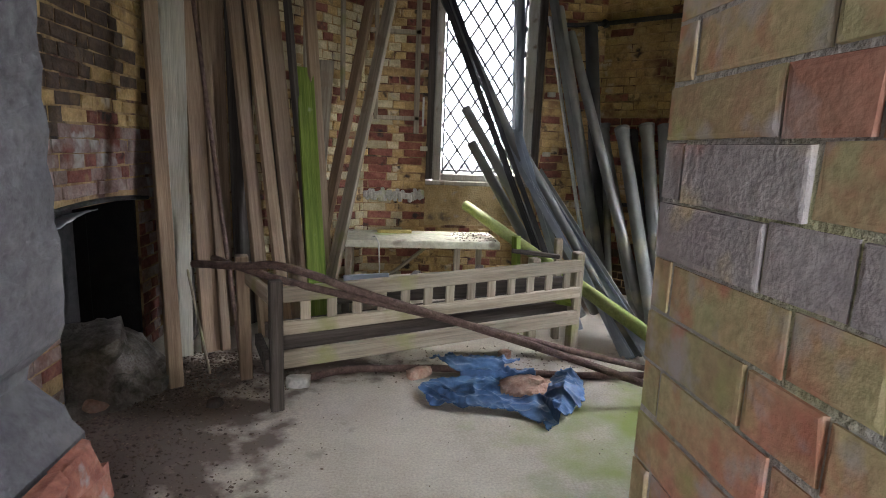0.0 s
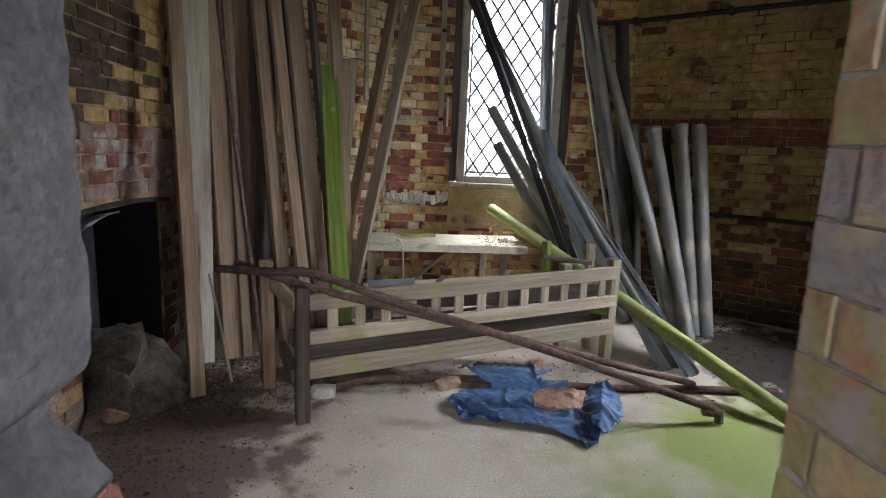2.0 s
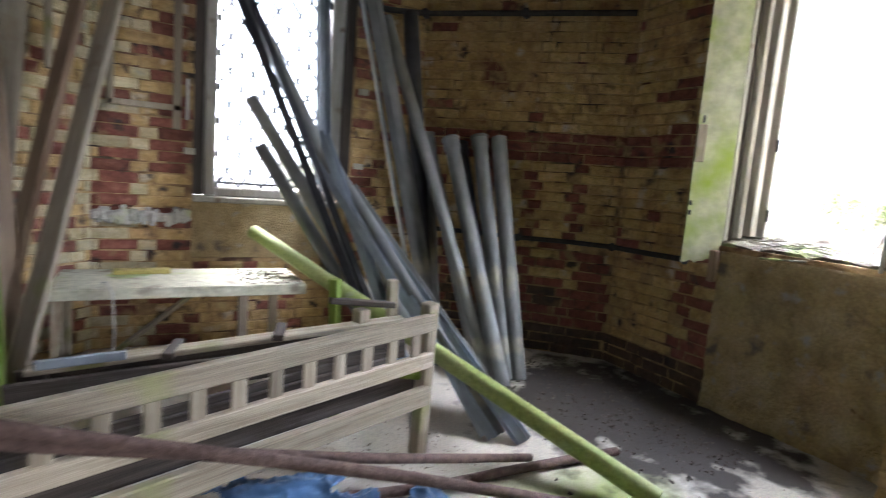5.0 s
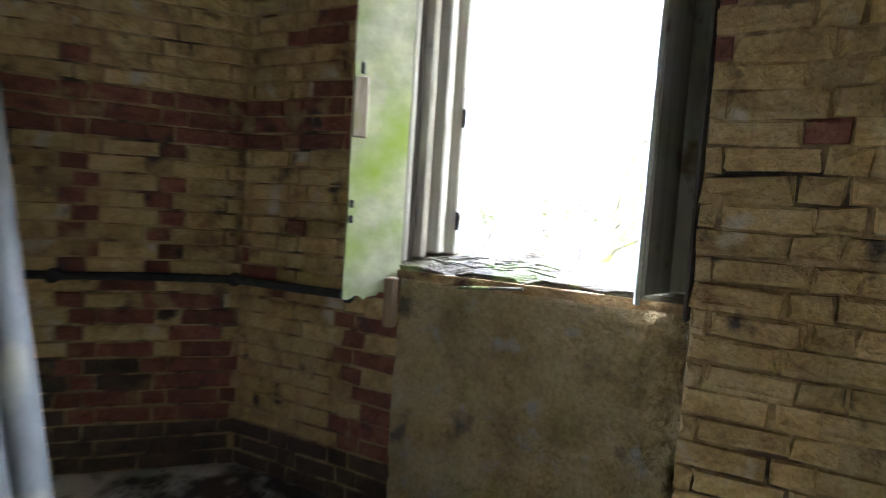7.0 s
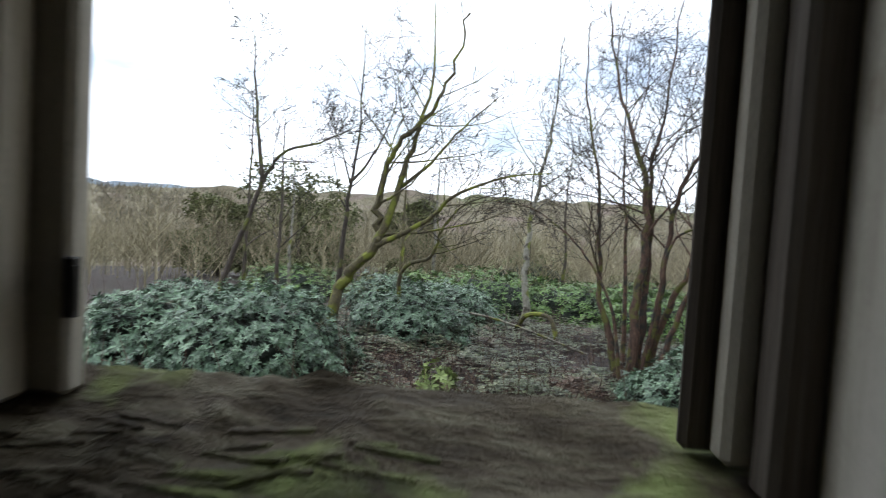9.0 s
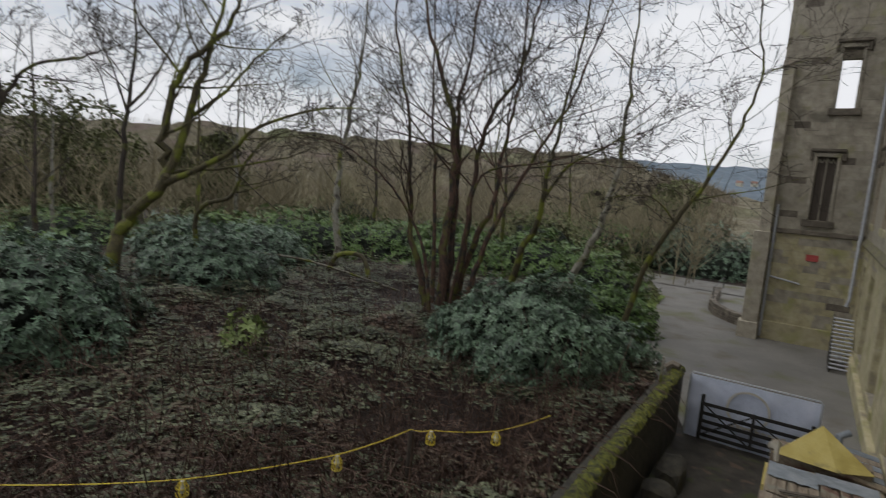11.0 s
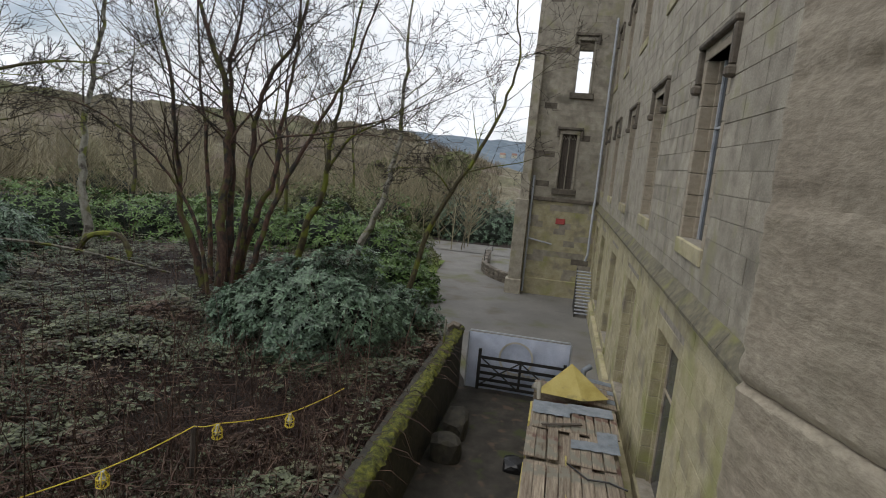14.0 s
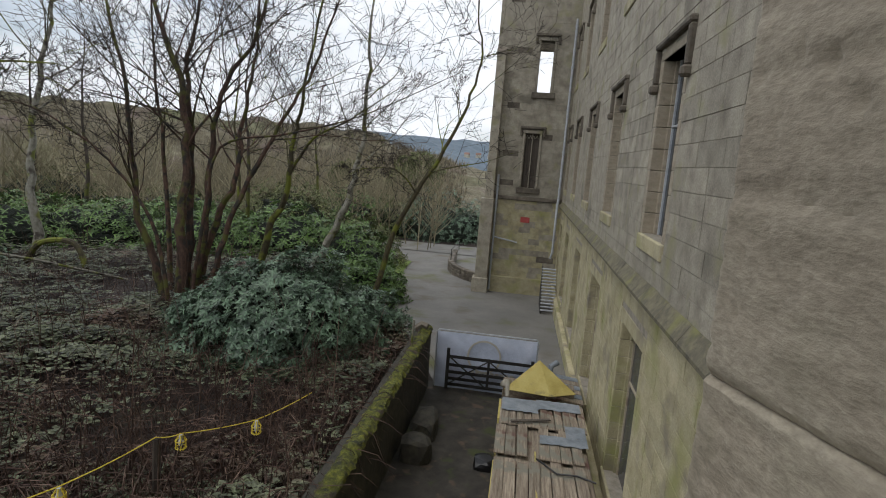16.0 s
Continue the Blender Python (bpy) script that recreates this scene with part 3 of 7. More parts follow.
# ---- the room: windows ----
def leaded_window():
    """A tall casement with diamond panes held in lead."""
    w = thing("window_1", "tall leaded window with small diamond panes in a cream frame", "window", kind="structure")
    x0, x1, z0, z1, y = -0.05, 0.74, 1.13, 2.95, 5.63
    g = Geo()
    for a, b in (((-0.13, 5.58, 1.06), (x0, 5.7, 2.95)), ((x1, 5.58, 1.06), (0.84, 5.7, 2.95)), ((x0, 5.58, 1.06), (x1, 5.7, z0))):
        g.block(a, b, 0.012)
    g.part("window_frame", FRAMEPAINT, w)
    Geo().block((-0.2, 5.52, 1.02), (0.92, 5.72, 1.062), 0.008).part("window_sill", FRAMEPAINT, w)
    Geo().block((-0.199, 5.58, 1.07), (-0.135, 5.75, 2.95), 0.006).block((0.845, 5.58, 1.07), (0.919, 5.75, 2.95), 0.006).part("outer_frame", DARKWOOD, w)
    pw, ph = 0.158, 0.232
    lead = Geo()
    for k in range(-12, 18):
        for s in (1, -1):
            pts = []
            for i in range(61):
                x = x0 + (x1 - x0) * i / 60
                z = z0 + ((x - x0) * s / pw + k) * ph
                if z0 <= z <= z1:
                    pts.append((x, y - 0.012, z))
            if len(pts) > 2:
                lead.tube([pts[0], pts[-1]], 0.012, 4)
    for a, b in (((x0, y, z0 + 0.03), (x1, y, z0 + 0.03)), ((x0 + 0.02, y, z0), (x0 + 0.02, y, z1)), ((x1 - 0.02, y, z0), (x1 - 0.02, y, z1))):
        lead.tube([a, b], 0.011, 4)
    lead.part("lead_cames", LEAD, w)
    pane = Geo().add([(0, 0, -ph / 2), (pw / 2, 0, 0), (0, 0, ph / 2), (-pw / 2, 0, 0), (0, 0.004, -ph / 2), (pw / 2, 0.004, 0), (0, 0.004, ph / 2), (-pw / 2, 0.004, 0)],
                     [(0, 1, 2, 3), (7, 6, 5, 4), (0, 4, 5, 1), (1, 5, 6, 2), (2, 6, 7, 3), (3, 7, 4, 0)]).mesh("pane", glass)
    for r in range(17):
        for c in range(6):
            x, z = x0 + pw * (c + (0.5 if r % 2 else 0)), z0 + ph * (r / 2)
            if x0 + 0.07 < x < x1 - 0.07 and z0 + 0.05 < z < z1 - 0.05:
                o = new("pane", pane)
                o.parent, o.visible_shadow = w, False
                o.matrix_basis = pose(x, y, z, random.uniform(-2, 2), 0, random.uniform(-2, 2)) @ Matrix.Diagonal((0.985, 1, 0.985, 1))
    return w


leaded_window()
tagged(Geo().box((-0.2, 5.6, 0.6), (0.92, 5.89, 1.03)).part("window_apron", DIRTPLASTER), "scratched plaster apron under the leaded window", "wall", kind="structure")
tagged(Geo().box((-0.2, 5.72, 2.94), (0.92, 5.89, 3.0)).part("window_head", MORTAR), "window head", "wall", kind="structure")


def open_window():
    """The unglazed window with its stepped timber frame and rotten sill."""
    w = thing("window_2", "open window without glass in a weathered stepped timber frame", "window", kind="structure")
    for name, mat, a, b in (
        ("frame_jamb", FRAMEPAINT, (2.7, 3.545, 1.06), (2.73, 3.6, 2.95)), ("frame_jamb", DARKWOOD, (2.73, 3.53, 1.06), (2.75, 3.64, 2.95)),
        ("frame_jamb", FRAMEPAINT, (2.75, 3.49, 1.08), (2.79, 3.64, 2.95)), ("frame_jamb", FRAMEPAINT, (2.79, 3.44, 1.1), (2.85, 3.64, 2.95)), ("frame_bead", FRAMEPAINT, (2.85, 3.395, 1.1), (2.89, 3.64, 2.95)),
        ("frame_jamb", FRAMEPAINT, (2.7, 2.49, 1.06), (2.74, 2.56, 2.95)), ("frame_jamb", DARKWOOD, (2.74, 2.49, 1.08), (2.79, 2.6, 2.95)), ("frame_jamb", FRAMEPAINT, (2.79, 2.49, 1.1), (2.83, 2.625, 2.95)), ("frame_bead", DARKWOOD, (2.83, 2.49, 1.1), (2.85, 2.655, 2.95)),
        # Dark board put over the pier side, where there is only shade.
        ("frame_lining", DARKWOOD, (2.505, 2.473, 1.0), (2.7, 2.49, 2.95)),
        ("frame_head", FRAMEPAINT, (2.7, 2.49, 2.9), (2.89, 3.64, 2.97))):
        Geo().block(a, b, 0.008).part(name, mat, w)
    sill = Geo()
    n, m = 90, 26
    for j in range(m + 1):
        for i in range(n + 1):
            y, u = 2.46 + 1.16 * i / n, j / m
            edge = 2.685 + 0.02 * max(0, noise.noise((y * 5, 1, 0))) + (0.05 * max(0, noise.noise((y * 9, 4, 0)) + 0.25) if 2.75 < y < 3.35 else 0)
            x = edge + (2.93 - edge) * u
            z = 1.05 + 0.07 * u + 0.006 * noise.noise((x * 40, y * 14, 0))
            if 2.7 < y < 3.45:
                rot = max(0, noise.noise((x * 9, y * 7, 5)) + 0.15) * (1 - u)
                z += -0.02 * rot * 2 + 0.014 * max(0, noise.noise((x * 22, y * 22, 9))) * (1.5 if y > 3.0 else 0.4)
            sill.v.append((x, y, z))
    for j in range(m):
        for i in range(n):
            k = j * (n + 1) + i
            sill.f.append((k, k + n + 1, k + n + 2, k + 1))
    base = len(sill.v)
    sill.v += [(sill.v[i][0] + 0.01, sill.v[i][1], 1.0) for i in range(n + 1)]
    sill.f += [(i, i + 1, base + i + 1, base + i) for i in range(n)]
    sill.part("window_sill", ROTWOOD, w, "rotten splintered timber sill", smooth=True)
    for k in range(26):
        y = random.uniform(2.95, 3.4)
        x, a = random.uniform(2.685, 2.8), random.uniform(-25, 25)
        Geo().block((-0.004, -0.05 * random.uniform(0.4, 1.2), 0), (0.006, 0.05 * random.uniform(0.4, 1.2), 0.006), 0.002).part("splinter", ROTWOOD, w, m=pose(x, y, 1.065 + 0.25 * (x - 2.66), random.uniform(-12, 12), random.uniform(-20, 20), a))
    Geo().block((0, -0.13, 0), (0.012, 0.12, 0.012), 0.003).part("splinter", ROTWOOD, w, m=pose(2.645, 3.15, 1.0, -5, 0, 4))
    Geo().block((-0.1, -0.008, 0), (0.09, 0.008, 1.86), 0.003).part("architrave", FRAMEPAINT, w, m=pose(2.628, 2.578, 1.06, 0, 0, -18))
    m, l = along((2.535, 2.622, 1.03), (2.54, 2.61, 2.9))
    Geo().block((-0.011, -0.008, 0), (0.011, 0.008, l), 0.003).part("loose_bead", PIPEWHITE, w, "loose white painted bead", m=m)
    for z in (1.2, 1.62):
        h = Geo().block((2.846, 3.385, z), (2.86, 3.4, z + 0.075), 0.002).part("hinge", IRON, w)
        Geo().tube([(2.845, 3.383, z + 0.01), (2.845, 3.383, z + 0.065)], 0.006, 6).part("hinge_pin", IRON, h)
    return w


open_window()
shutter = thing("shutter", "open shutter board with flaking pale paint and green algae", "shutter")
m = pose(2.53, 3.71, 0.905, 0, 0, math.degrees(math.atan2(-0.155, 0.155)))
g = Geo()
n = 14
for i in range(n + 1):
    x = 0.225 * i / n
    dz = 0.03 * noise.noise((x * 30, 2, 0)) + (0.035 * (i / n))
    g.v += [(x, 0, dz), (x, 0.028, dz), (x, 0, 2.05), (x, 0.028, 2.05)]
for i in range(n):
    k = 4 * i
    g.f += [(k, k + 4, k + 6, k + 2), (k + 5, k + 1, k + 3, k + 7), (k, k + 1, k + 5, k + 4), (k + 2, k + 6, k + 7, k + 3)]
g.f += [(0, 2, 3, 1), (4 * n, 4 * n + 1, 4 * n + 3, 4 * n + 2)]
g.part("board", SHUTTER, shutter, m=m)
Geo().block((0.0, -0.022, 0.63), (0.055, 0.0, 0.86), 0.004).part("batten", GREYWOOD, shutter, "small grey wooden block", m=m)
Geo().tube([(0.028, -0.02, 0.87), (0.028, -0.02, 0.9), (0.03, -0.005, 0.91)], 0.008, 6).part("hook", IRON, shutter, m=m)
for z in (0.3, 0.36):
    Geo().block((0.005, -0.008, z), (0.022, 0.0, z + 0.03), 0.002).part("catch", IRON, shutter, m=m)
tagged(Geo().block((2.63, 3.54, 0.8), (2.67, 3.59, 1.0), 0.006).part("timber_stub", WOOD), "short grey timber stub under the sill", "timber")
g = Geo()
nu, nv = 150, 140
for j in range(nv + 1):
    for i in range(nu + 1):
        y, z = 2.475 + 1.06 * i / nu, 0.0 + 1.0 * j / nv
        a, b = 0.8 * y + 0.6 * z, 0.8 * z - 0.6 * y
        tooled = min(1, max(0, (z - 0.68) / 0.1))
        r = 0.018 * noise.noise((y * 5, z * 5, 0)) + 0.01 * noise.noise((y * 14, z * 14, 3)) + 0.004 * noise.noise((y * 45, z * 45, 1))
        r -= tooled * 0.016 * max(0, noise.noise((a * 9, b * 38, 6)) - 0.05) + (1 - tooled) * 0.03 * max(0, noise.noise((y * 8, z * 16, 8)) - 0.15)
        if y < 2.68:
            r += 0.035 * noise.noise((y * 16, z * 12, 4)) * min(1, (2.68 - y) / 0.1)
        hole = math.hypot(y - 3.05, z - 0.69)
        g.v.append((2.655 - r + (0.05 * max(0, 1 - hole / 0.05)), y, z))
for j in range(nv):
    for i in range(nu):
        k = j * (nu + 1) + i
        g.f.append((k, k + nu + 1, k + nu + 2, k + 1))
tagged(g.part("window_apron", DIRTPLASTER, smooth=True), "rough crumbling plaster apron under the open window", "wall", kind="structure")


# ---- the room: wall pipes and battens ----
def wall_pipe(pts, r, label):
    t = thing("wall_pipe", label, "pipe")
    Geo().tube(pts, r, 10).part("pipe", IRON, t, smooth=True)
    for p in pts[::2]:
        Geo().tube([Vector(p) - Vector((0.02, 0.02, 0)), Vector(p) + Vector((0.02, 0.02, 0))], r * 1.6, 10).part("clip", IRON, t)
    return t


wall_pipe([(1.46, 5.53, 0.9), (1.8, 5.23, 0.9), (2.12, 4.92, 0.895), (2.4, 4.65, 0.9), (2.64, 4.42, 0.895), (2.63, 4.1, 0.9), (2.61, 3.75, 0.91)], 0.019, "dark iron conduit along the brick wall")
wall_pipe([(0.95, 5.53, 2.56), (1.2, 5.53, 2.57), (1.47, 5.53, 2.6), (1.75, 5.26, 2.6), (2.05, 4.98, 2.6), (2.63, 4.42, 2.6)], 0.022, "dark iron pipe high on the brick wall")
Geo_b = [((-0.71, 1.62), (-0.67, 2.95)), ((-0.33, 1.5), (-0.28, 2.95)), ((-0.71, 1.62), (-0.28, 1.66)), ((-0.75, 2.4), (-0.28, 2.44))]
wf = thing("batten_frame", "rough timber battens fixed to the brick wall", "battens")
for (xa, za), (xb, zb) in Geo_b:
    Geo().block((xa, 5.525, za), (xb, 5.565, zb), 0.004).part("batten", GREYWOOD, wf)
for a in ((-1.02, 1.76), (-1.3, 1.2)):
    Geo().block((-0.02, -0.03, 0), (0.02, 0, 1.2), 0.004).part("batten", GREYWOOD, wf, m=pose(a[0] + 0.03, a[0] + 6.33, a[1], 0, 0, 45))
Geo().block((-0.25, 5.53, 1.57), (-0.232, 5.56, 1.84), 0.002).part("white_strip", PIPEWHITE, wf, "small white plastic strip")
for x, z in ((-0.26, 1.34), (0.95, 1.33), (0.96, 1.9)):
    tagged(Geo().block((x, 5.52, z), (x + 0.07, 5.565, z + 0.045), 0.004).part("wooden_plug", PALEBOARD), "pale wooden fixing plug in the brickwork", "plug", "wooden plugs")
g = Geo()
for i in range(24):
    x = -0.8 + i * 0.024
    g.block((x, 5.5 + random.uniform(0, 0.03), 0.88 + random.uniform(-0.04, 0)), (x + 0.04, 5.57, 0.93 + random.uniform(0, 0.05)), 0.01)
tagged(g.part("broken_ledge", GREYMORTAR), "broken mortar ledge on the brick wall", "ledge", kind="structure")


# ---- the room: leaning planks ----
def plank(p, q, w, d, mat, label, spin=0, category="plank", group="leaning planks"):
    m, l = along(p, q, spin)
    g, n = Geo(), 10
    for k in range(n + 1):
        z, b = l * k / n, 0.006 * math.sin(math.pi * k / n) * math.sin(l * 7 + p[0] * 9)
        c = 0.004
        x0, x1, y0, y1 = -w / 2, w / 2, -d / 2 + b, d / 2 + b
        g.v += [(x0, y0 + c, z), (x0 + c, y0, z), (x1 - c, y0, z), (x1, y0 + c, z), (x1, y1 - c, z), (x1 - c, y1, z), (x0 + c, y1, z), (x0, y1 - c, z)]
    for k in range(n):
        g.f += [(8 * k + i, 8 * k + (i + 1) % 8, 8 * k + 8 + (i + 1) % 8, 8 * k + 8 + i) for i in range(8)]
    g.f += [tuple(range(7, -1, -1)), tuple(8 * n + i for i in range(8))]
    return tagged(g.part("plank", mat, m=m), label, category, group)


BROWN = "weathered brown plank leaning on the wall"
plank((-1.73, 3.17, 0), (-1.97, 3.66, 2.9), 0.075, 0.06, WOOD, "brown upright timber post leaning before the pale board", 8, "post")
plank((-1.87, 3.62, 0), (-1.96, 4.02, 3.0), 0.17, 0.03, PALEBOARD, "tall pale painted board leaning on the wall", 14)
plank((-1.93, 3.7, 0), (-2.05, 4.1, 3.0), 0.1, 0.03, DARKWOOD, BROWN, 30)
plank((-1.7, 3.72, 0), (-1.95, 4.25, 2.9), 0.12, 0.035, WOOD, BROWN, 20)
plank((-1.62, 3.75, 0), (-1.88, 4.3, 2.9), 0.06, 0.05, WOOD, BROWN, 10)
plank((-1.77, 4.21, 0), (-1.86, 4.47, 3.0), 0.2, 0.03, WOOD, BROWN, 30)
plank((-1.6, 4.3, 0), (-1.72, 4.62, 3.0), 0.22, 0.03, DARKWOOD, BROWN, 38)
plank((-1.41, 4.01, 0), (-1.76, 4.57, 2.9), 0.115, 0.035, WOOD, BROWN, 25)
plank((-1.27, 4.04, 0), (-1.66, 4.62, 2.9), 0.1, 0.035, WOOD, BROWN, 18)
plank((-1.19, 4.25, 0), (-1.54, 4.75, 2.9), 0.2, 0.03, WOOD, BROWN, 28)
plank((-1.3, 4.4, 0), (-1.62, 4.72, 2.95), 0.2, 0.03, DARKWOOD, BROWN, 36)
plank((-1.12, 4.43, 0), (-1.42, 4.9, 2.9), 0.05, 0.05, DARKWOOD, BROWN, 20)
plank((-1.03, 4.0, 0), (-1.25, 4.85, 1.96), 0.135, 0.04, ALGAEWOOD, "plank covered in bright green algae", 6)
plank((-1.02, 4.58, 0), (-1.25, 5.0, 2.9), 0.12, 0.03, WOOD, BROWN, 25)
plank((-1.2, 4.58, 0), (-1.1, 5.08, 2.06), 0.13, 0.03, GREYWOOD, "short grey board leaning behind the planks", 10)
plank((-1.2, 4.54, 0), (-0.7, 5.42, 2.9), 0.115, 0.04, WOOD, "brown plank leaning across the brick corner", -20)
plank((-1.06, 4.4, 0), (-0.52, 5.4, 2.9), 0.13, 0.035, GREYWOOD, "grey plank leaning across the brick corner", -18)
plank((-1.9, 4.0, 0), (-2.05, 4.2, 2.95), 0.16, 0.03, DARKWOOD, BROWN, 60)
m, l = along((-1.43, 3.42, 0), (-1.96, 4.25, 2.9))
tagged(Geo().tube([(0, 0, 0), (0, 0, l)], 0.014, 10).part("metal_rod", RUST, m=m, smooth=True), "thin rusty metal rod leaning with the planks", "rod")
m, l = along((-1.6, 3.35, 0), (-1.85, 3.75, 0.6))
tagged(Geo().tube([(0, 0, 0), (0, 0, l)], 0.008, 6).part("thin_stick", GREYWOOD, m=m), "thin broken stick on the debris", "stick")


# ---- the room: pipes in the corner ----
def pipe(p, q, r, mat, label, socket=0.0, name="drain_pipe", category="pipe", group="leaning pipes"):
    m, l = along(p, q)
    return tagged(Geo().pipe(l, r, socket=socket).part(name, mat, m=m, smooth=True), label, category, group)


def channel(p, q, w, d, mat, label, spin=0):
    """A thin U-shaped length of guttering or trunking."""
    m, l = along(p, q, spin)
    prof = [(-w / 2, d), (-w / 2, 0), (w / 2, 0), (w / 2, d), (w / 2 - 0.004, d), (w / 2 - 0.004, 0.004), (-w / 2 + 0.004, 0.004), (-w / 2 + 0.004, d)]
    g = Geo()
    g.v = [(x, y, z) for z in (0, l) for x, y in prof]
    g.f = [(i, (i + 1) % 8, 8 + (i + 1) % 8, 8 + i) for i in range(8)] + [(0, 1, 6, 7), (1, 2, 5, 6), (2, 3, 4, 5), (15, 14, 9, 8), (14, 13, 10, 9), (13, 12, 11, 10)]
    return tagged(g.part("plastic_channel", mat, m=m), label, "channel", "leaning channels")


G = "grey plastic drain pipe leaning in the corner"
channel((0.91, 4.58, 0), (-0.22, 5.45, 2.97), 0.07, 0.04, PIPEDARK, "dark plastic channel leaning across the window", 10)
channel((0.97, 4.55, 0), (-0.14, 5.44, 2.95), 0.06, 0.04, PIPEDARK, "dark plastic channel leaning across the window", 30)
pipe((1.26, 4.63, 0), (-0.08, 5.44, 2.7), 0.045, PIPEGREY, "long grey plastic pipe leaning across the window")
pipe((1.1, 4.53, 0), (0.13, 5.3, 1.74), 0.045, PIPEGREY, G)
pipe((1.0, 4.6, 0), (0.19, 5.25, 1.43), 0.045, PIPEGREY, G)
channel((0.92, 4.17, 0), (0.55, 5.1, 1.54), 0.08, 0.05, PIPEBLUE, "blue-grey plastic channel leaning in the corner", 20)
channel((0.6, 5.2, 1.2), (0.6, 5.5, 2.95), 0.09, 0.05, PIPEBLUE, "blue-grey plastic channel standing before the window", 20)
channel((1.23, 3.48, 0), (0.69, 5.2, 1.25), 0.08, 0.045, PIPEBLUE, "blue-grey plastic channel leaning in the corner", -20)
channel((1.08, 3.56, 0), (0.46, 5.2, 1.47), 0.07, 0.045, PIPEBLUE, "blue-grey plastic channel leaning in the corner", 30)
pipe((1.17, 3.6, 0), (0.6, 5.25, 1.5), 0.034, PIPEGREY, G)
channel((1.3, 3.66, 0), (0.78, 5.1, 1.2), 0.06, 0.04, PIPEGREY, "grey plastic channel leaning in the corner")
plank((1.26, 4.69, 0), (0.9, 5.45, 2.61), 0.045, 0.02, PIPEWHITE, "long white lath leaning on the wall", 20, "lath", "leaning laths")
channel((1.32, 4.69, 0), (0.86, 5.46, 2.95), 0.09, 0.05, PIPEGREY, "grey plastic channel leaning on the wall", 15)
pipe((1.38, 4.67, 0), (0.98, 5.45, 2.69), 0.05, PIPEGREY, G)
pipe((1.56, 4.31, 0), (1.1, 5.42, 2.47), 0.045, PIPEGREY, G)
pipe((1.52, 4.36, 0), (1.4, 5.2, 1.59), 0.05, PIPEGREY, "grey plastic soil pipe with a socket leaning in the corner", 0.1)
pipe((1.56, 4.16, 0), (1.53, 5.07, 1.61), 0.055, PIPEGREY, "grey plastic soil pipe with a socket leaning in the corner", 0.1)
pipe((1.62, 4.34, 0), (1.62, 5.08, 1.58), 0.055, PIPEDARK, "dark plastic soil pipe leaning in the corner", 0.1)
pipe((1.67, 4.28, 0), (1.7, 4.94, 1.64), 0.055, PIPEGREY, "grey plastic soil pipe with a socket leaning in the corner", 0.1)
pipe((1.75, 4.25, 0), (1.83, 4.87, 1.64), 0.058, PIPEGREY, G)
pipe((1.45, 5.03, 0), (1.3, 5.44, 2.55), 0.06, PIPEDARK, "dark plastic pipe standing in the corner")
pipe((1.55, 5.1, 0), (1.47, 5.36, 1.66), 0.05, PIPEGREY, G, 0.08)
channel((1.05, 3.6, 0), (0.85, 4.18, 0.6), 0.075, 0.045, PIPEBLUE, "short blue-grey plastic channel on the floor", 40)
channel((1.13, 3.75, 0), (0.9, 4.6, 0.8), 0.07, 0.04, PIPEDARK, "dark plastic channel leaning in the corner", 40)
pipe((1.41, 2.78, 0.05), (0.16, 5.2, 0.86), 0.047, PIPEGREEN, "long pipe green with algae sloping to the floor")
plank((0.35, 4.95, 0.72), (0.55, 4.5, 0.62), 0.05, 0.02, WOOD, "broken lath on the table", 0, "lath")


def bent_pipe(pts, r, label, foot=None, name="rusty_pipe"):
    t = thing(name, label, "pipe", Matrix.Translation(pts[-1]), "rusty pipes")
    ps = [Vector(p) - Vector(pts[-1]) for p in pts]
    fine = []
    for i in range(len(ps) - 1):
        a, b, c, d = ps[max(i - 1, 0)], ps[i], ps[i + 1], ps[min(i + 2, len(ps) - 1)]
        for k in range(6):
            u = k / 6
            fine.append(0.5 * ((2 * b) + (c - a) * u + (2 * a - 5 * b + 4 * c - d) * u * u + (3 * b - a - 3 * c + d) * u ** 3))
    fine.append(ps[-1])
    Geo().tube(fine, [r * (1 + 0.08 * noise.noise((k * 0.7, r * 50, 0))) for k in range(len(fine))], 10).part("pipe", RUST, t, smooth=True)
    if foot:
        Geo().tube([(-0.05, 0.01, -0.01), (0.03, 0, -0.02), (0.035, -0.005, -0.075)], [0.03, 0.032, 0.022], 10).part("elbow", RUST, t, "rusty threaded elbow", smooth=True)
    return t


bent_pipe([(-1.62, 3.2, 0.7), (-1.3, 3.02, 0.73), (-1.125, 2.93, 0.755), (-0.9, 2.87, 0.71), (-0.678, 2.85, 0.635), (0.2, 2.86, 0.36), (1.0, 2.855, 0.085)], 0.021, "long rusty iron pipe lying across the bench to the floor", True)
bent_pipe([(-1.53, 3.26, 0.72), (-1.24, 3.0, 0.70), (-0.965, 2.9, 0.655), (-0.43, 2.87, 0.54), (0.3, 3.03, 0.31), (1.13, 3.29, 0.035)], 0.019, "rusty iron pipe lying across the bench to the floor")
bent_pipe([(-1.05, 3.2, 0.025), (-0.84, 3.33, 0.025), (-0.66, 3.36, 0.025), (-0.14, 3.355, 0.025), (0.54, 3.25, 0.025), (1.0, 3.23, 0.03), (1.6, 3.2, 0.03)], 0.022, "rusty pipe lying along the floor")


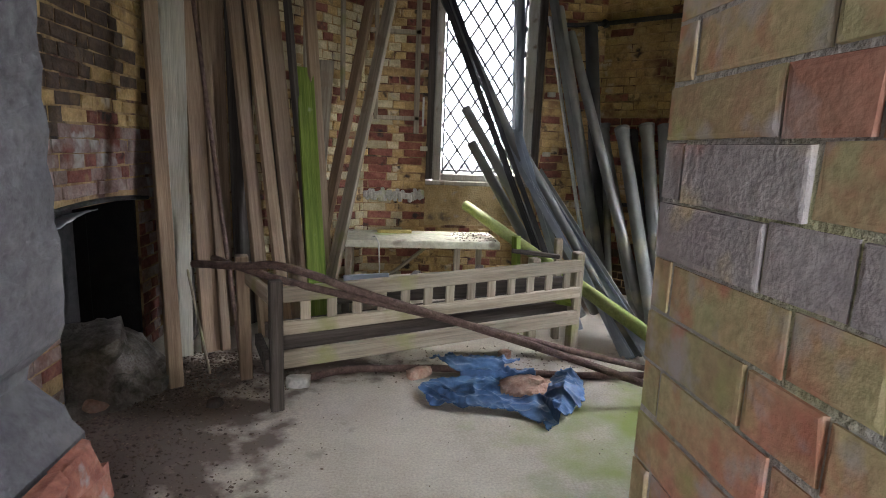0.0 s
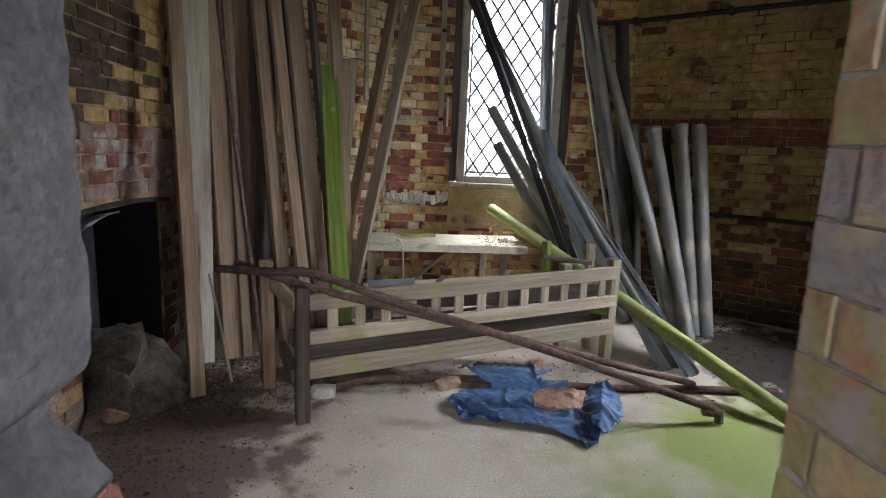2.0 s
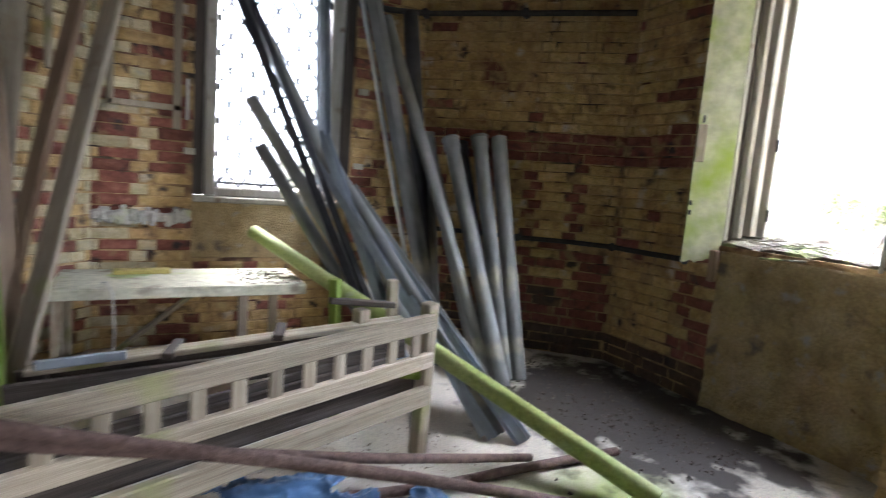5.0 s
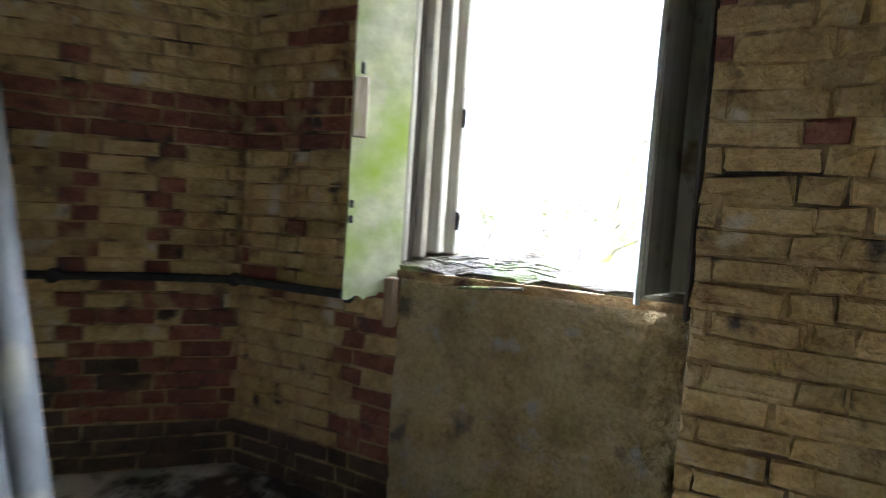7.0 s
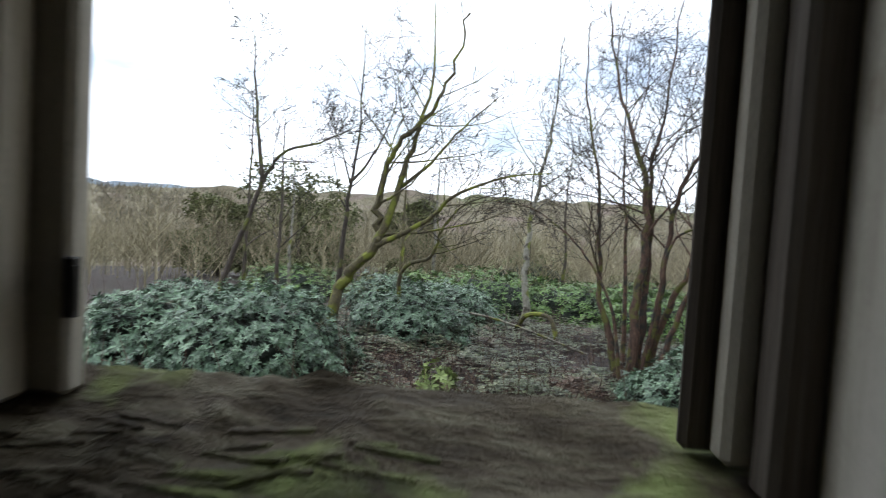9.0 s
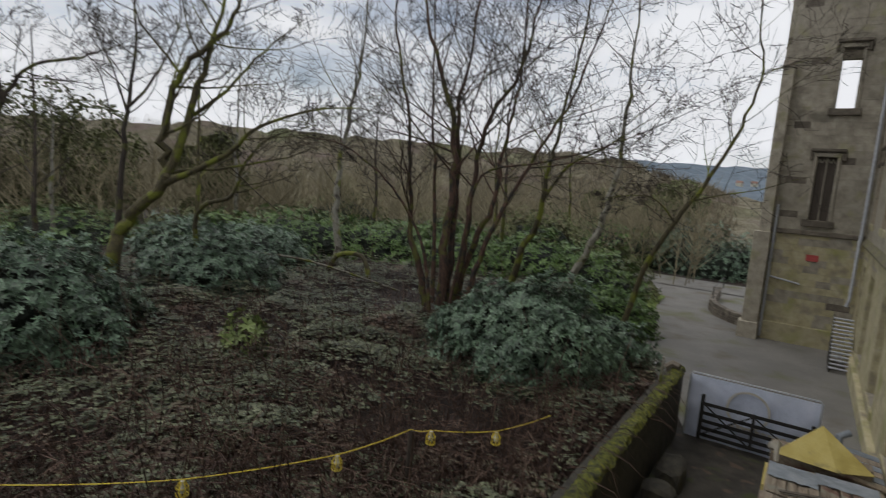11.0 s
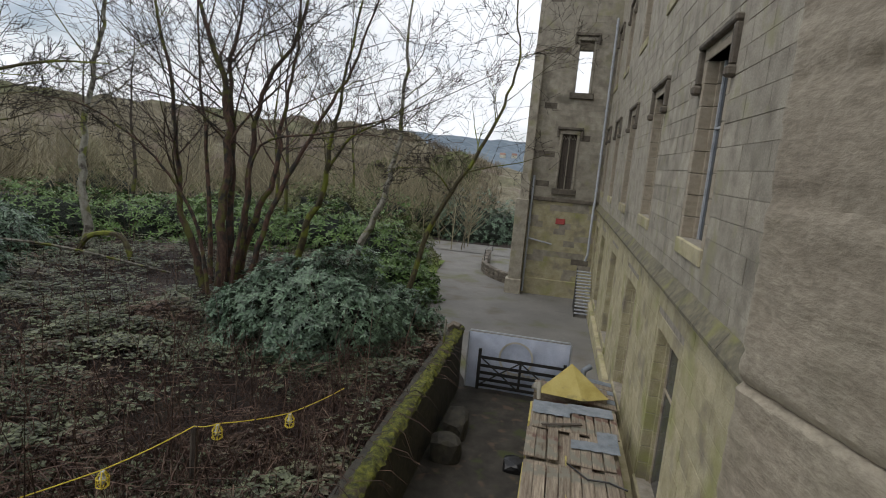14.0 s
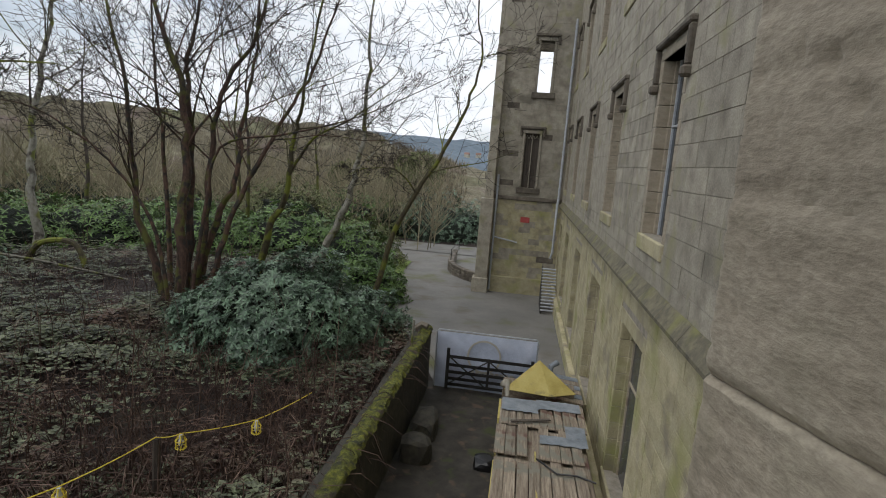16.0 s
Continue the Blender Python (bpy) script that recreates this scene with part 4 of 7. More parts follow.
# ---- the room: benches and table ----
def bench_back():
    ax = math.degrees(math.atan2(3.52 - 2.879, 0.70 + 1.126))
    t = thing("garden_bench", "long weathered grey garden bench seen from its slatted back", "bench", pose(-1.126, 2.879, 0, 0, 0, ax))
    L = 1.935
    rise = lambda x: 0.045 * x / L
    Geo().block((-0.03, -0.035, 0), (0.035, 0.035, 0.69), 0.006).part("back_leg", DARKWOOD, t, "dark back leg")
    Geo().block((-0.025, -0.03, 0.0), (0.04, 0.035, 0.75), 0.006).part("back_leg", GREYWOOD, t, m=pose(L - 0.02, 0.05, 0.0, 3, -2, 0))
    for name, z0, z1, y, d in (("top_rail", 0.575, 0.655, -0.01, 0.035), ("middle_rail", 0.405, 0.475, -0.01, 0.035), ("seat_rail", 0.225, 0.315, -0.005, 0.04)):
        m, l = along((0.03, y, (z0 + z1) / 2), (L - 0.03, y, (z0 + z1) / 2 + 0.05))
        Geo().block((-(z1 - z0) / 2, -d / 2, 0), ((z1 - z0) / 2, d / 2, l), 0.005, pose(0, 0, 0, 0, 0, 90)).part(name, GREYWOOD, t, m=m @ pose(0, 0, 0, 0, 0, 0))
    for k in range(13):
        x = 0.15 + k * (L - 0.26) / 12.2
        Geo().block((-0.026, -0.008, 0), (0.026, 0.008, 0.13), 0.003).part("slat", GREYWOOD, t, m=pose(x, -0.008, 0.458 + rise(x)))
    for k in range(4):
        y = 0.08 + 0.105 * k
        m, l = along((0.0, y, 0.33 - 0.02 * (k == 3)), (L, y, 0.37))
        # Slats coloured dark to read as the shaded gap below the middle rail.
        Geo().block((-0.012, -0.042, 0), (0.012, 0.042, l), 0.004).part("seat_slat", DARKWOOD, t, m=m)
    Geo().block((-0.035, -0.035, 0), (0.035, 0.035, 0.74), 0.006).part("front_leg", WOOD, t, "brown front leg", m=pose(-0.1, 0.47, 0, 2, -1, 0))
    Geo().block((-0.035, -0.035, 0), (0.035, 0.035, 0.62), 0.006).part("front_leg", GREYWOOD, t, m=pose(L - 0.05, 0.48, 0))
    m, l = along((-0.02, 0.02, 0.6), (-0.1, 0.5, 0.62))
    Geo().block((-0.015, -0.04, 0), (0.015, 0.04, l), 0.005).part("armrest", GREYWOOD, t, m=m)
    Geo().block((-0.02, 0.02, 0.2), (0.02, 0.46, 0.27), 0.004).part("side_rail", DARKWOOD, t, m=pose(-0.03, 0, 0))
    Geo().block((L - 0.06, 0.04, 0.24), (L - 0.02, 0.46, 0.31), 0.004).part("side_rail", DARKWOOD, t)
    Geo().tube([(L - 0.16, 0.1, 0.41), (L - 0.1, 0.06, 0.42), (L - 0.04, 0.04, 0.4)], [0.02, 0.032, 0.025], 8).part("arm_stub", ALGAEWOOD, t, "broken arm stub with algae", smooth=True)
    return t


bench_back()
b2 = thing("garden_bench", "second weathered bench behind, upright boards with algae", "bench", pose(0, 3.95, 0))
for name, p, q, w, d, mat in (
    ("back_board", (-0.9, 0.0, 0.43), (0.72, -0.02, 0.56), 0.1, 0.025, GREYWOOD), ("seat_board", (-0.95, -0.12, 0.36), (0.68, -0.14, 0.46), 0.03, 0.12, DARKWOOD),
    ("seat_board", (-0.95, 0.1, 0.34), (0.7, 0.1, 0.44), 0.03, 0.12, DARKWOOD), ("post", (0.4, 0.08, 0), (0.36, 0.05, 0.77), 0.05, 0.05, ALGAEWOOD), ("post", (0.7, 0.05, 0), (0.675, 0.05, 0.76), 0.055, 0.05, GREYWOOD),
    ("arm_bar", (0.33, 0.03, 0.665), (0.68, 0.02, 0.63), 0.045, 0.03, DARKWOOD), ("cross_block", (-0.4, -0.08, 0.47), (-0.34, 0.12, 0.475), 0.05, 0.03, DARKWOOD), ("cross_block", (0.06, -0.08, 0.52), (0.12, 0.12, 0.525), 0.05, 0.03, DARKWOOD),
    ("post", (-0.85, 0.05, 0), (-0.86, 0.05, 0.45), 0.055, 0.05, DARKWOOD), ("trunking", (-0.86, -0.07, 0.47), (-0.55, -0.07, 0.49), 0.02, 0.04, PIPEBLUE)):
    m, l = along(p, q)
    Geo().block((-w / 2, -d / 2, 0), (w / 2, d / 2, l), 0.004).part(name, mat, b2, m=m)
tb = thing("work_table", "long narrow table with a pale top green with algae", "table", pose(-0.27, 4.87, 0))
g = Geo()
n, k2 = 40, 14
for j in range(k2 + 1):
    for i in range(n + 1):
        g.v.append((-0.64 + 1.28 * i / n, -0.28 + 0.56 * j / k2, 0.62 + 0.002 * noise.noise((i * 0.3, j * 0.3, 0))))
for j in range(k2):
    for i in range(n):
        k = j * (n + 1) + i
        g.f.append((k, k + 1, k + n + 2, k + n + 1))
g.box((-0.64, -0.28, 0.595), (0.64, 0.28, 0.6185))
g.part("tabletop", TABLEPAINT, tb)
Geo().block((-0.64, -0.285, 0.56), (0.64, -0.262, 0.615), 0.004).part("apron", TABLEPAINT, tb)
for x, y in ((-0.61, -0.22), (0.29, -0.22), (-0.61, 0.22), (0.55, 0.22)):
    Geo().block((x - 0.025, y - 0.025, 0), (x + 0.025, y + 0.025, 0.595), 0.004).part("leg", GREYWOOD, tb)
m, l = along((-0.5, 0.1, 0.05), (0.05, 0.1, 0.5))
Geo().block((-0.03, -0.012, 0), (0.03, 0.012, l), 0.003).part("brace", GREYWOOD, tb, m=m)
tagged(Geo().block((-0.15, -0.04, 0), (0.15, 0.04, 0.025), 0.004).part("yellow_block", YELLOWBOARD, m=pose(-0.5, 5.0, 0.622, 0, 0, 4)), "yellowish wooden block on the table", "block")
tagged(Geo().tube([(-0.68, 4.7, 0.63), (-0.66, 4.6, 0.65), (-0.63, 4.56, 0.6), (-0.62, 4.56, 0.4), (-0.63, 4.56, 0.25), (-0.7, 4.57, 0.2)], 0.006, 6).part("white_cable", PIPEWHITE, smooth=True), "white cable hanging over the table edge", "cable")


def chunk(name, size, mat, m, label, category, group=""):
    """A broken lump."""
    bm = bmesh.new()
    bmesh.ops.create_icosphere(bm, subdivisions=2, radius=1)
    s = random.random() * 50
    for v in bm.verts:
        k = 1 + 0.35 * noise.noise(v.co * 1.3 + Vector((s, 0, 0)))
        v.co = Vector((max(-0.75, min(0.75, v.co.x * k)) * size[0], max(-0.7, min(0.7, v.co.y * k)) * size[1], max(-0.6, min(0.7, v.co.z * k)) * size[2]))
    me = bpy.data.meshes.new(name)
    bm.to_mesh(me)
    bm.free()
    me.materials.append(mat)
    ob = new(name, me)
    ob.matrix_basis = m
    return tagged(ob, label, category, group)


chunk("brick_piece", (0.055, 0.045, 0.06), BROKEN, pose(0.22, 3.55, 0.036, 0, 0, 20), "broken brick standing on the floor", "brick", "broken bricks")
chunk("brick_piece", (0.11, 0.055, 0.045), BROKEN, pose(-0.36, 3.29, 0.028, 0, 0, 30), "broken half brick on the floor", "brick", "broken bricks")
chunk("brick_piece", (0.06, 0.05, 0.05), BROKEN, pose(0.3, 3.06, 0.06, 0, 10, 50), "broken brick lying on the blue sheet", "brick", "broken bricks")
chunk("brick_piece", (0.09, 0.05, 0.05), BROKEN, pose(-2.0, 2.86, 0.03, 0, 30, 50), "reddish broken brick in the debris", "brick", "broken bricks")
chunk("brick_piece", (0.035, 0.09, 0.03), PALEBOARD, pose(-1.93, 3.2, 0.04, 50, 0, 10), "white plaster fragment in the debris", "plaster fragment")
chunk("plastic_bag", (0.09, 0.06, 0.05), PIPEWHITE, pose(-1.06, 3.16, 0.03), "crumpled grey plastic bag beside the bench", "bag")
chunk("brick_piece", (0.05, 0.05, 0.03), DARKWOOD, pose(-1.45, 2.93, 0.018), "dark scrap of debris on the floor", "debris")

# old hearth in the wall with a heap of rubble in it
hearth = thing("fireplace", "sooty black hearth opening in the brick wall under an iron bar", "fireplace", kind="structure")
Geo().box((-2.72, 2.6, -0.02), (-2.66, 3.98, 1.3)).part("back_plate", SOOT, hearth)
for y0, y1 in ((2.6, 2.825), (3.775, 3.98)):
    Geo().block((-2.66, y0, -0.02), (-2.435, y1, 1.3), 0.01).part("side_wall", SOOT, hearth)
Geo().box((-2.66, 2.826, 1.08), (-2.435, 3.774, 1.3)).part("hood", SOOT, hearth)
for y in (2.834, 3.732):
    Geo().block((-2.43, y, 0), (-2.14, y + 0.034, 0.995), 0.006).part("sooty_cheek", SOOT, hearth)
Geo().block((-2.5, 2.96, 0.2), (-2.46, 3.66, 0.96), 0.01).part("iron_plate", IRON, hearth)
Geo().tube([(-2.125, 2.6 + 0.13 * k, 0.985 + 0.035 * math.sin(math.pi * k / 10)) for k in range(11)], 0.014, 8).part("lintel_bar", IRON, hearth, smooth=True)
g = Geo()
for j in range(5):
    for i in range(13):
        y, u = 2.86 + 0.36 * i / 12, j / 4
        g.v.append((-2.1 - 0.14 * u, y, 0.985 - 0.03 * u - 0.05 * (1 - i / 12) ** 2 + 0.012 * noise.noise((y * 14, u * 3, 1))))
for j in range(4):
    g.f += [(j * 13 + i, j * 13 + i + 1, j * 13 + i + 14, j * 13 + i + 13) for i in range(12)]
flap = g.part("metal_flap", STEEL, hearth, "bent grey sheet-metal flap", smooth=True)
flap.modifiers.new("thick", "SOLIDIFY").thickness = 0.004
g = Geo()
n = 40
for j in range(n + 1):
    for i in range(n + 1):
        x, y = -2.6 + 1.1 * i / n, 2.5 + 1.3 * j / n
        r = math.hypot((x + 2.22) / 0.42, (y - 3.22) / 0.5)
        z = 0.34 * (1 - min(1.3, r) ** 2.2) + 0.06 * noise.noise((x * 8, y * 8, 0)) + 0.025 * noise.noise((x * 28, y * 28, 0))
        g.v.append((x, y, max(0.0, z if (2.88 < y < 3.72 or x > -2.11) else 0.0) - 0.004))
for j in range(n):
    for i in range(n):
        k = j * (n + 1) + i
        g.f.append((k, k + 1, k + n + 2, k + n + 1))
tagged(g.part("spoil_heap", DUSTYRUBBLE, smooth=True), "dusty heap of rubble spilling from the hearth", "rubble", kind="stuff")
for sx, sy, sz, x, y, z, turn in ((0.2, 0.24, 0.12, -2.12, 3.12, 0.25, 20), (0.09, 0.07, 0.06, -1.95, 2.98, 0.1, 50), (0.07, 0.1, 0.05, -1.88, 3.3, 0.06, 10), (0.06, 0.05, 0.05, -1.8, 3.12, 0.04, 75)):
    chunk("rubble_lump", (sx, sy, sz), DUSTYRUBBLE, pose(x, y, z, 8, -14, turn), "dusty grey lump of old masonry before the hearth", "rubble", "rubble lumps")

# blue plastic sheet
def blue_sheet():
    ring = [(-0.38, 3.09), (-0.3, 3.2), (-0.12, 3.22), (-0.3, 3.46), (-0.14, 3.55), (0.05, 3.44), (0.19, 3.47), (0.3, 3.4), (0.16, 3.28), (0.32, 3.27), (0.4, 3.12), (0.5, 3.24), (0.62, 3.16), (0.55, 2.92), (0.37, 2.66), (0.23, 2.58), (0.2, 2.7), (0.1, 2.77), (-0.16, 2.85), (-0.33, 2.88)]

    def inside(x, y):
        c = False
        for (xa, ya), (xb, yb) in zip(ring, ring[1:] + ring[:1]):
            if (ya > y) != (yb > y) and x < (xb - xa) * (y - ya) / (yb - ya) + xa:
                c = not c
        return c

    g, n = Geo(), 150
    idx = {}
    for j in range(n + 1):
        for i in range(n + 1):
            x, y = -0.4 + 1.05 * i / n, 2.55 + 1.02 * j / n
            if inside(x + 0.01 * noise.noise((x * 20, y * 20, 0)), y + 0.01 * noise.noise((x * 20, y * 20, 4))):
                fold = abs(noise.noise((x * 5 + 2 * noise.noise((x * 3, y * 3, 1)), y * 5, 0))) ** 0.8
                fine = abs(noise.noise((x * 16, y * 13, 6)))
                z = 0.006 + 0.026 * (1 - min(1, fold * 2.2)) + 0.012 * (1 - min(1, fine * 2.5))
                if y > 3.22:
                    z += 0.035 + 0.03 * max(0, 1 - abs(y - 3.36) / 0.12)
                if x > 0.3 and y < 3.2:
                    z += 0.07 * max(0, 1 - abs((x - 0.45 + 0.4 * (3.0 - y)) / 0.13))
                idx[i, j] = len(g.v)
                g.v.append((x, y, z))
    for i, j in list(idx):
        q = [(i, j), (i + 1, j), (i + 1, j + 1), (i, j + 1)]
        if all(k in idx for k in q):
            g.f.append(tuple(idx[k] for k in q))
    ob = g.part("blue_sheet", TARP, smooth=True)
    sol = ob.modifiers.new("thick", "SOLIDIFY")
    sol.thickness = 0.002
    return tagged(ob, "crumpled torn blue plastic sheet on the floor", "plastic sheet")


blue_sheet()
g = Geo()
n = 20
for j in range(n + 1):
    for i in range(n + 1):
        x, y = 0.08 + 0.36 * i / n, 2.95 + 0.28 * j / n
        r = math.hypot((x - 0.26) / 0.18, (y - 3.09) / 0.14)
        g.v.append((x, y, 0.05 * (1 - r * r) + 0.03 + 0.012 * noise.noise((x * 30, y * 30, 0)) - (0.1 if r > 1 else 0)))
for j in range(n):
    for i in range(n):
        k = j * (n + 1) + i
        g.f.append((k, k + 1, k + n + 2, k + n + 1))
tagged(g.part("brick_dust", BROKEN, smooth=True), "heap of pinkish brick dust on the blue sheet", "rubble")


def scatter(name, count, place, size, mat, label):
    """Many small fragments on the floor in one mesh."""
    g = Geo()
    for _ in range(count):
        x, y, k = place()
        s = size * random.uniform(0.3, 1.0) * k
        e = Euler((random.uniform(-0.5, 0.5), random.uniform(-0.5, 0.5), random.uniform(0, 6)))
        m = Matrix.Translation((x, y, s * 0.25)) @ e.to_matrix().to_4x4()
        a, b, c = s * random.uniform(0.5, 1.4), s * random.uniform(0.4, 1), s * random.uniform(0.15, 0.5)
        g.add([m @ Vector(p) for p in ((-a, -b, -c), (a, -b * 0.8, -c), (a * 0.7, b, -c), (-a, b * 0.6, -c), (0, 0, c))], [(0, 1, 4), (1, 2, 4), (2, 3, 4), (3, 0, 4), (3, 2, 1, 0)])
    return tagged(g.part(name, mat), label, "debris", kind="stuff")


scatter("floor_debris", 9000, lambda: (-2.12 + abs(random.gauss(0, 0.42)), 1.5 + 2.2 * random.random() ** 0.6, random.uniform(0.3, 1.0)), 0.014, DEBRIS, "dark litter of leaves, grit and plaster on the floor")
scatter("floor_grit", 700, lambda: (random.uniform(-1.6, 0.9), random.gauss(3.5, 0.15), 0.7), 0.014, DEBRIS, "grit swept along the floor under the bench")
scatter("floor_grit", 900, lambda: (random.gauss(2.1, 0.3), random.uniform(2.9, 4.6), 1), 0.018, SOIL, "rubble and grit along the foot of the wall")
scatter("floor_grit", 260, lambda: (random.uniform(-1.6, 2.2), random.uniform(1.0, 3.2), 0.5), 0.012, DEBRIS, "scattered grit on the concrete floor")
g = Geo()
for _ in range(140):
    x, y, s = random.uniform(0.0, 0.36), random.uniform(4.62, 5.1), random.uniform(0.002, 0.006)
    g.box((x - s, y - s, 0.621), (x + s, y + s * 0.6, 0.623 + s * 0.6))
tagged(g.part("table_litter", DEBRIS), "dry leaf litter on the table top", "debris", kind="stuff")

# ---- outside: ground, building ----
def ground_z(x, y):
    """Height of the ground at a place before the building (x towards its face, y along it)."""
    yard = -5.75 - 0.031 * (y - 10) if y < 36 else -6.56 - 0.01 * (y - 36)
    if y > 18.4:
        edge = -2.2 - 0.42 * (y - 18.4)
    else:
        edge = -2.35
    bed = -4.45 - 0.006 * max(0, y - 8) - 0.03 * max(0, -x - 6) + 0.25 * noise.noise((x * 0.12, y * 0.12, 3)) + 0.07 * noise.noise((x * 0.7, y * 0.7, 1))
    bed += 1.5 * math.exp(-((x + 25) / 9) ** 2 - ((y - 7) / 8) ** 2)
    if y > 18.4:
        w = min(1, max(0, (edge - x) / (3.0 + 0.1 * (y - 18.4))))
        w = w * w * (3 - 2 * w)
    else:
        w = 1.0 if x < edge else 0.0
    if y > 46:
        w *= max(0, 1 - (y - 46) / 4)
    z = yard + (bed - yard) * w
    far = math.hypot(x, y)
    if far > 60:
        z -= 0.05 * (far - 60) * (1 if far < 260 else 200 / (far - 60))
    return z


def grid_lines(lo, hi, fine_lo, fine_hi, step, grow=1.25):
    out, x, s = [], fine_lo, step
    while x < fine_hi:
        out.append(x)
        x += step
    while x < hi:
        out.append(x)
        s *= grow
        x += s
    x, s = fine_lo, step
    while x > lo:
        s *= grow
        x -= s
        out.insert(0, x)
    return out + [hi]


g = Geo()
xs = sorted(grid_lines(-3000, 3000, -40, 3, 0.8) + [-2.36, -2.34])
ys = sorted(grid_lines(-3000, 4000, 0, 52, 0.8) + [18.39, 18.41])
for y in ys:
    for x in xs:
        g.v.append((x, y, ground_z(x, y)))
for j in range(len(ys) - 1):
    for i in range(len(xs) - 1):
        k = j * len(xs) + i
        g.f.append((k, k + 1, k + len(xs) + 1, k + len(xs)))
tagged(g.part("ground", EARTH, m=OUT, smooth=True), "brown woodland ground with brambles and leaf litter", "ground", kind="structure")


def sheet(name, mat, pts, lift, label, category, step=1.0):
    """A surface laid just above the ground, over the area inside a rough four-sided outline."""
    (a, b, c, d) = [Vector((*p, 0)) for p in pts]
    g, n = Geo(), 30
    for j in range(n + 1):
        for i in range(n + 1):
            u, v = i / n, j / n
            p = (a * (1 - u) + b * u) * (1 - v) + (d * (1 - u) + c * u) * v
            p.x += 0.25 * noise.noise((p.x * 0.5, p.y * 0.5, 7)) * (1 if 0 < i < n else 0)
            g.v.append((p.x, p.y, max(ground_z(p.x, p.y), ground_z(p.x + 0.3, p.y), ground_z(p.x - 0.3, p.y) if p.x > -1.9 else -99) + lift))
    for j in range(n):
        for i in range(n):
            k = j * (n + 1) + i
            g.f.append((k, k + 1, k + n + 2, k + n + 1))
    return tagged(g.part(name, mat, m=OUT, smooth=True), label, category, kind="structure")


sheet("yard", YARD, [(-2.18, 2), (2.8, 2), (2.8, 18.8), (-2.18, 18.8)], 0.02, "damp dark yard paving with moss", "yard")
sheet("road", TARMAC, [(-2.0, 18.8), (2.8, 18.8), (2.8, 36), (-8.6, 36)], 0.03, "worn tarmac drive with mossy patches", "road")
sheet("road", TARMAC, [(-8.6, 36), (-1.9, 36), (-2.5, 52), (-11.5, 52)], 0.03, "worn tarmac drive", "road")
sheet("road", TARMAC, [(-60, 49.5), (8, 49.5), (8, 55), (-60, 55)], 0.08, "grey tarmac road past the hedge", "road")

UPPER = [(10.7, 12.35), (16.45, 18.1), (22.2, 23.85), (27.95, 29.6), (33.3, 34.9)]
LOWER = [(11.0, 13.1), (16.8, 18.9), (22.6, 24.7), (28.4, 30.5), (33.4, 34.8)]
holes = [(36.03 - b, 36.03 - a, 0.32, 3.62) for a, b in UPPER] + [(36.03 - b, 36.03 - a, -5.2, -1.72) for a, b in LOWER] + [(36.03 - b, 36.03 - a, 6.2, 9.0) for a, b in UPPER]
facade = wall("facade", (2.8, 36.03), (2.8, 3.2), -6.9, 12.5, 0.6, JOINT, holes, "long buff sandstone facade with hooded windows", OUT)
tower = wall("tower_wall", (-1.95, 36.03), (3.4, 36.03), -6.9, 15, 0.7, STONE, [(2.55, 3.35, 5.95, 8.95), (2.15, 3.0, 0.2, 3.5)], "tall sandstone tower wall with two windows", OUT)
tagged(Geo().box((-1.95, 36.73, -6.9), (-1.5, 42, 15)).part("tower_side", STONE, m=OUT), "side wall of the sandstone tower", "wall", kind="structure")
tagged(Geo().box((2.8, 36.04, 12.6), (9, 44, 15)).box((-1.9, 41.5, 9.5), (9, 42, 15)).box((-1.9, 41.5, -6.9), (9, 42, 6)).part("tower_back", STONE, m=OUT), "back of the sandstone tower", "wall", kind="structure")
# Solid dark blocks in place of rooms; their shade is in the colour.
tagged(Geo().box((3.4, 3.6, -6.9), (9.0, 36.0, 0.0)).box((3.41, 3.6, 4.2), (9.0, 36.0, 5.6)).box((6, 3.6, 0.0), (9.0, 36.0, 12.6)).part("rooms_behind", DARKFILL, m=OUT), "dark solid blocks that stand in for unlit rooms", "interior", kind="structure")
# outer shell of the bay with the stone reveal of the open window
tagged(Geo().box((2.84, -0.9, -6.9), (3.163, 2.213, 9)).part("bay_wall", STONEWARM), "buff sandstone wall of the bay", "wall", kind="structure")
tagged(Geo().box((2.84, 3.62, -6.9), (3.163, 5.05, 9)).box((2.84, 2.215, -6.9), (3.163, 3.62, 0.98)).box((2.84, 2.215, 3.05), (3.163, 3.62, 9)).part("bay_wall", STONEWARM), "buff sandstone wall of the bay", "wall", kind="structure")
rv = thing("window_reveal", "splayed tooled sandstone reveal beside the open window", "wall", kind="structure")


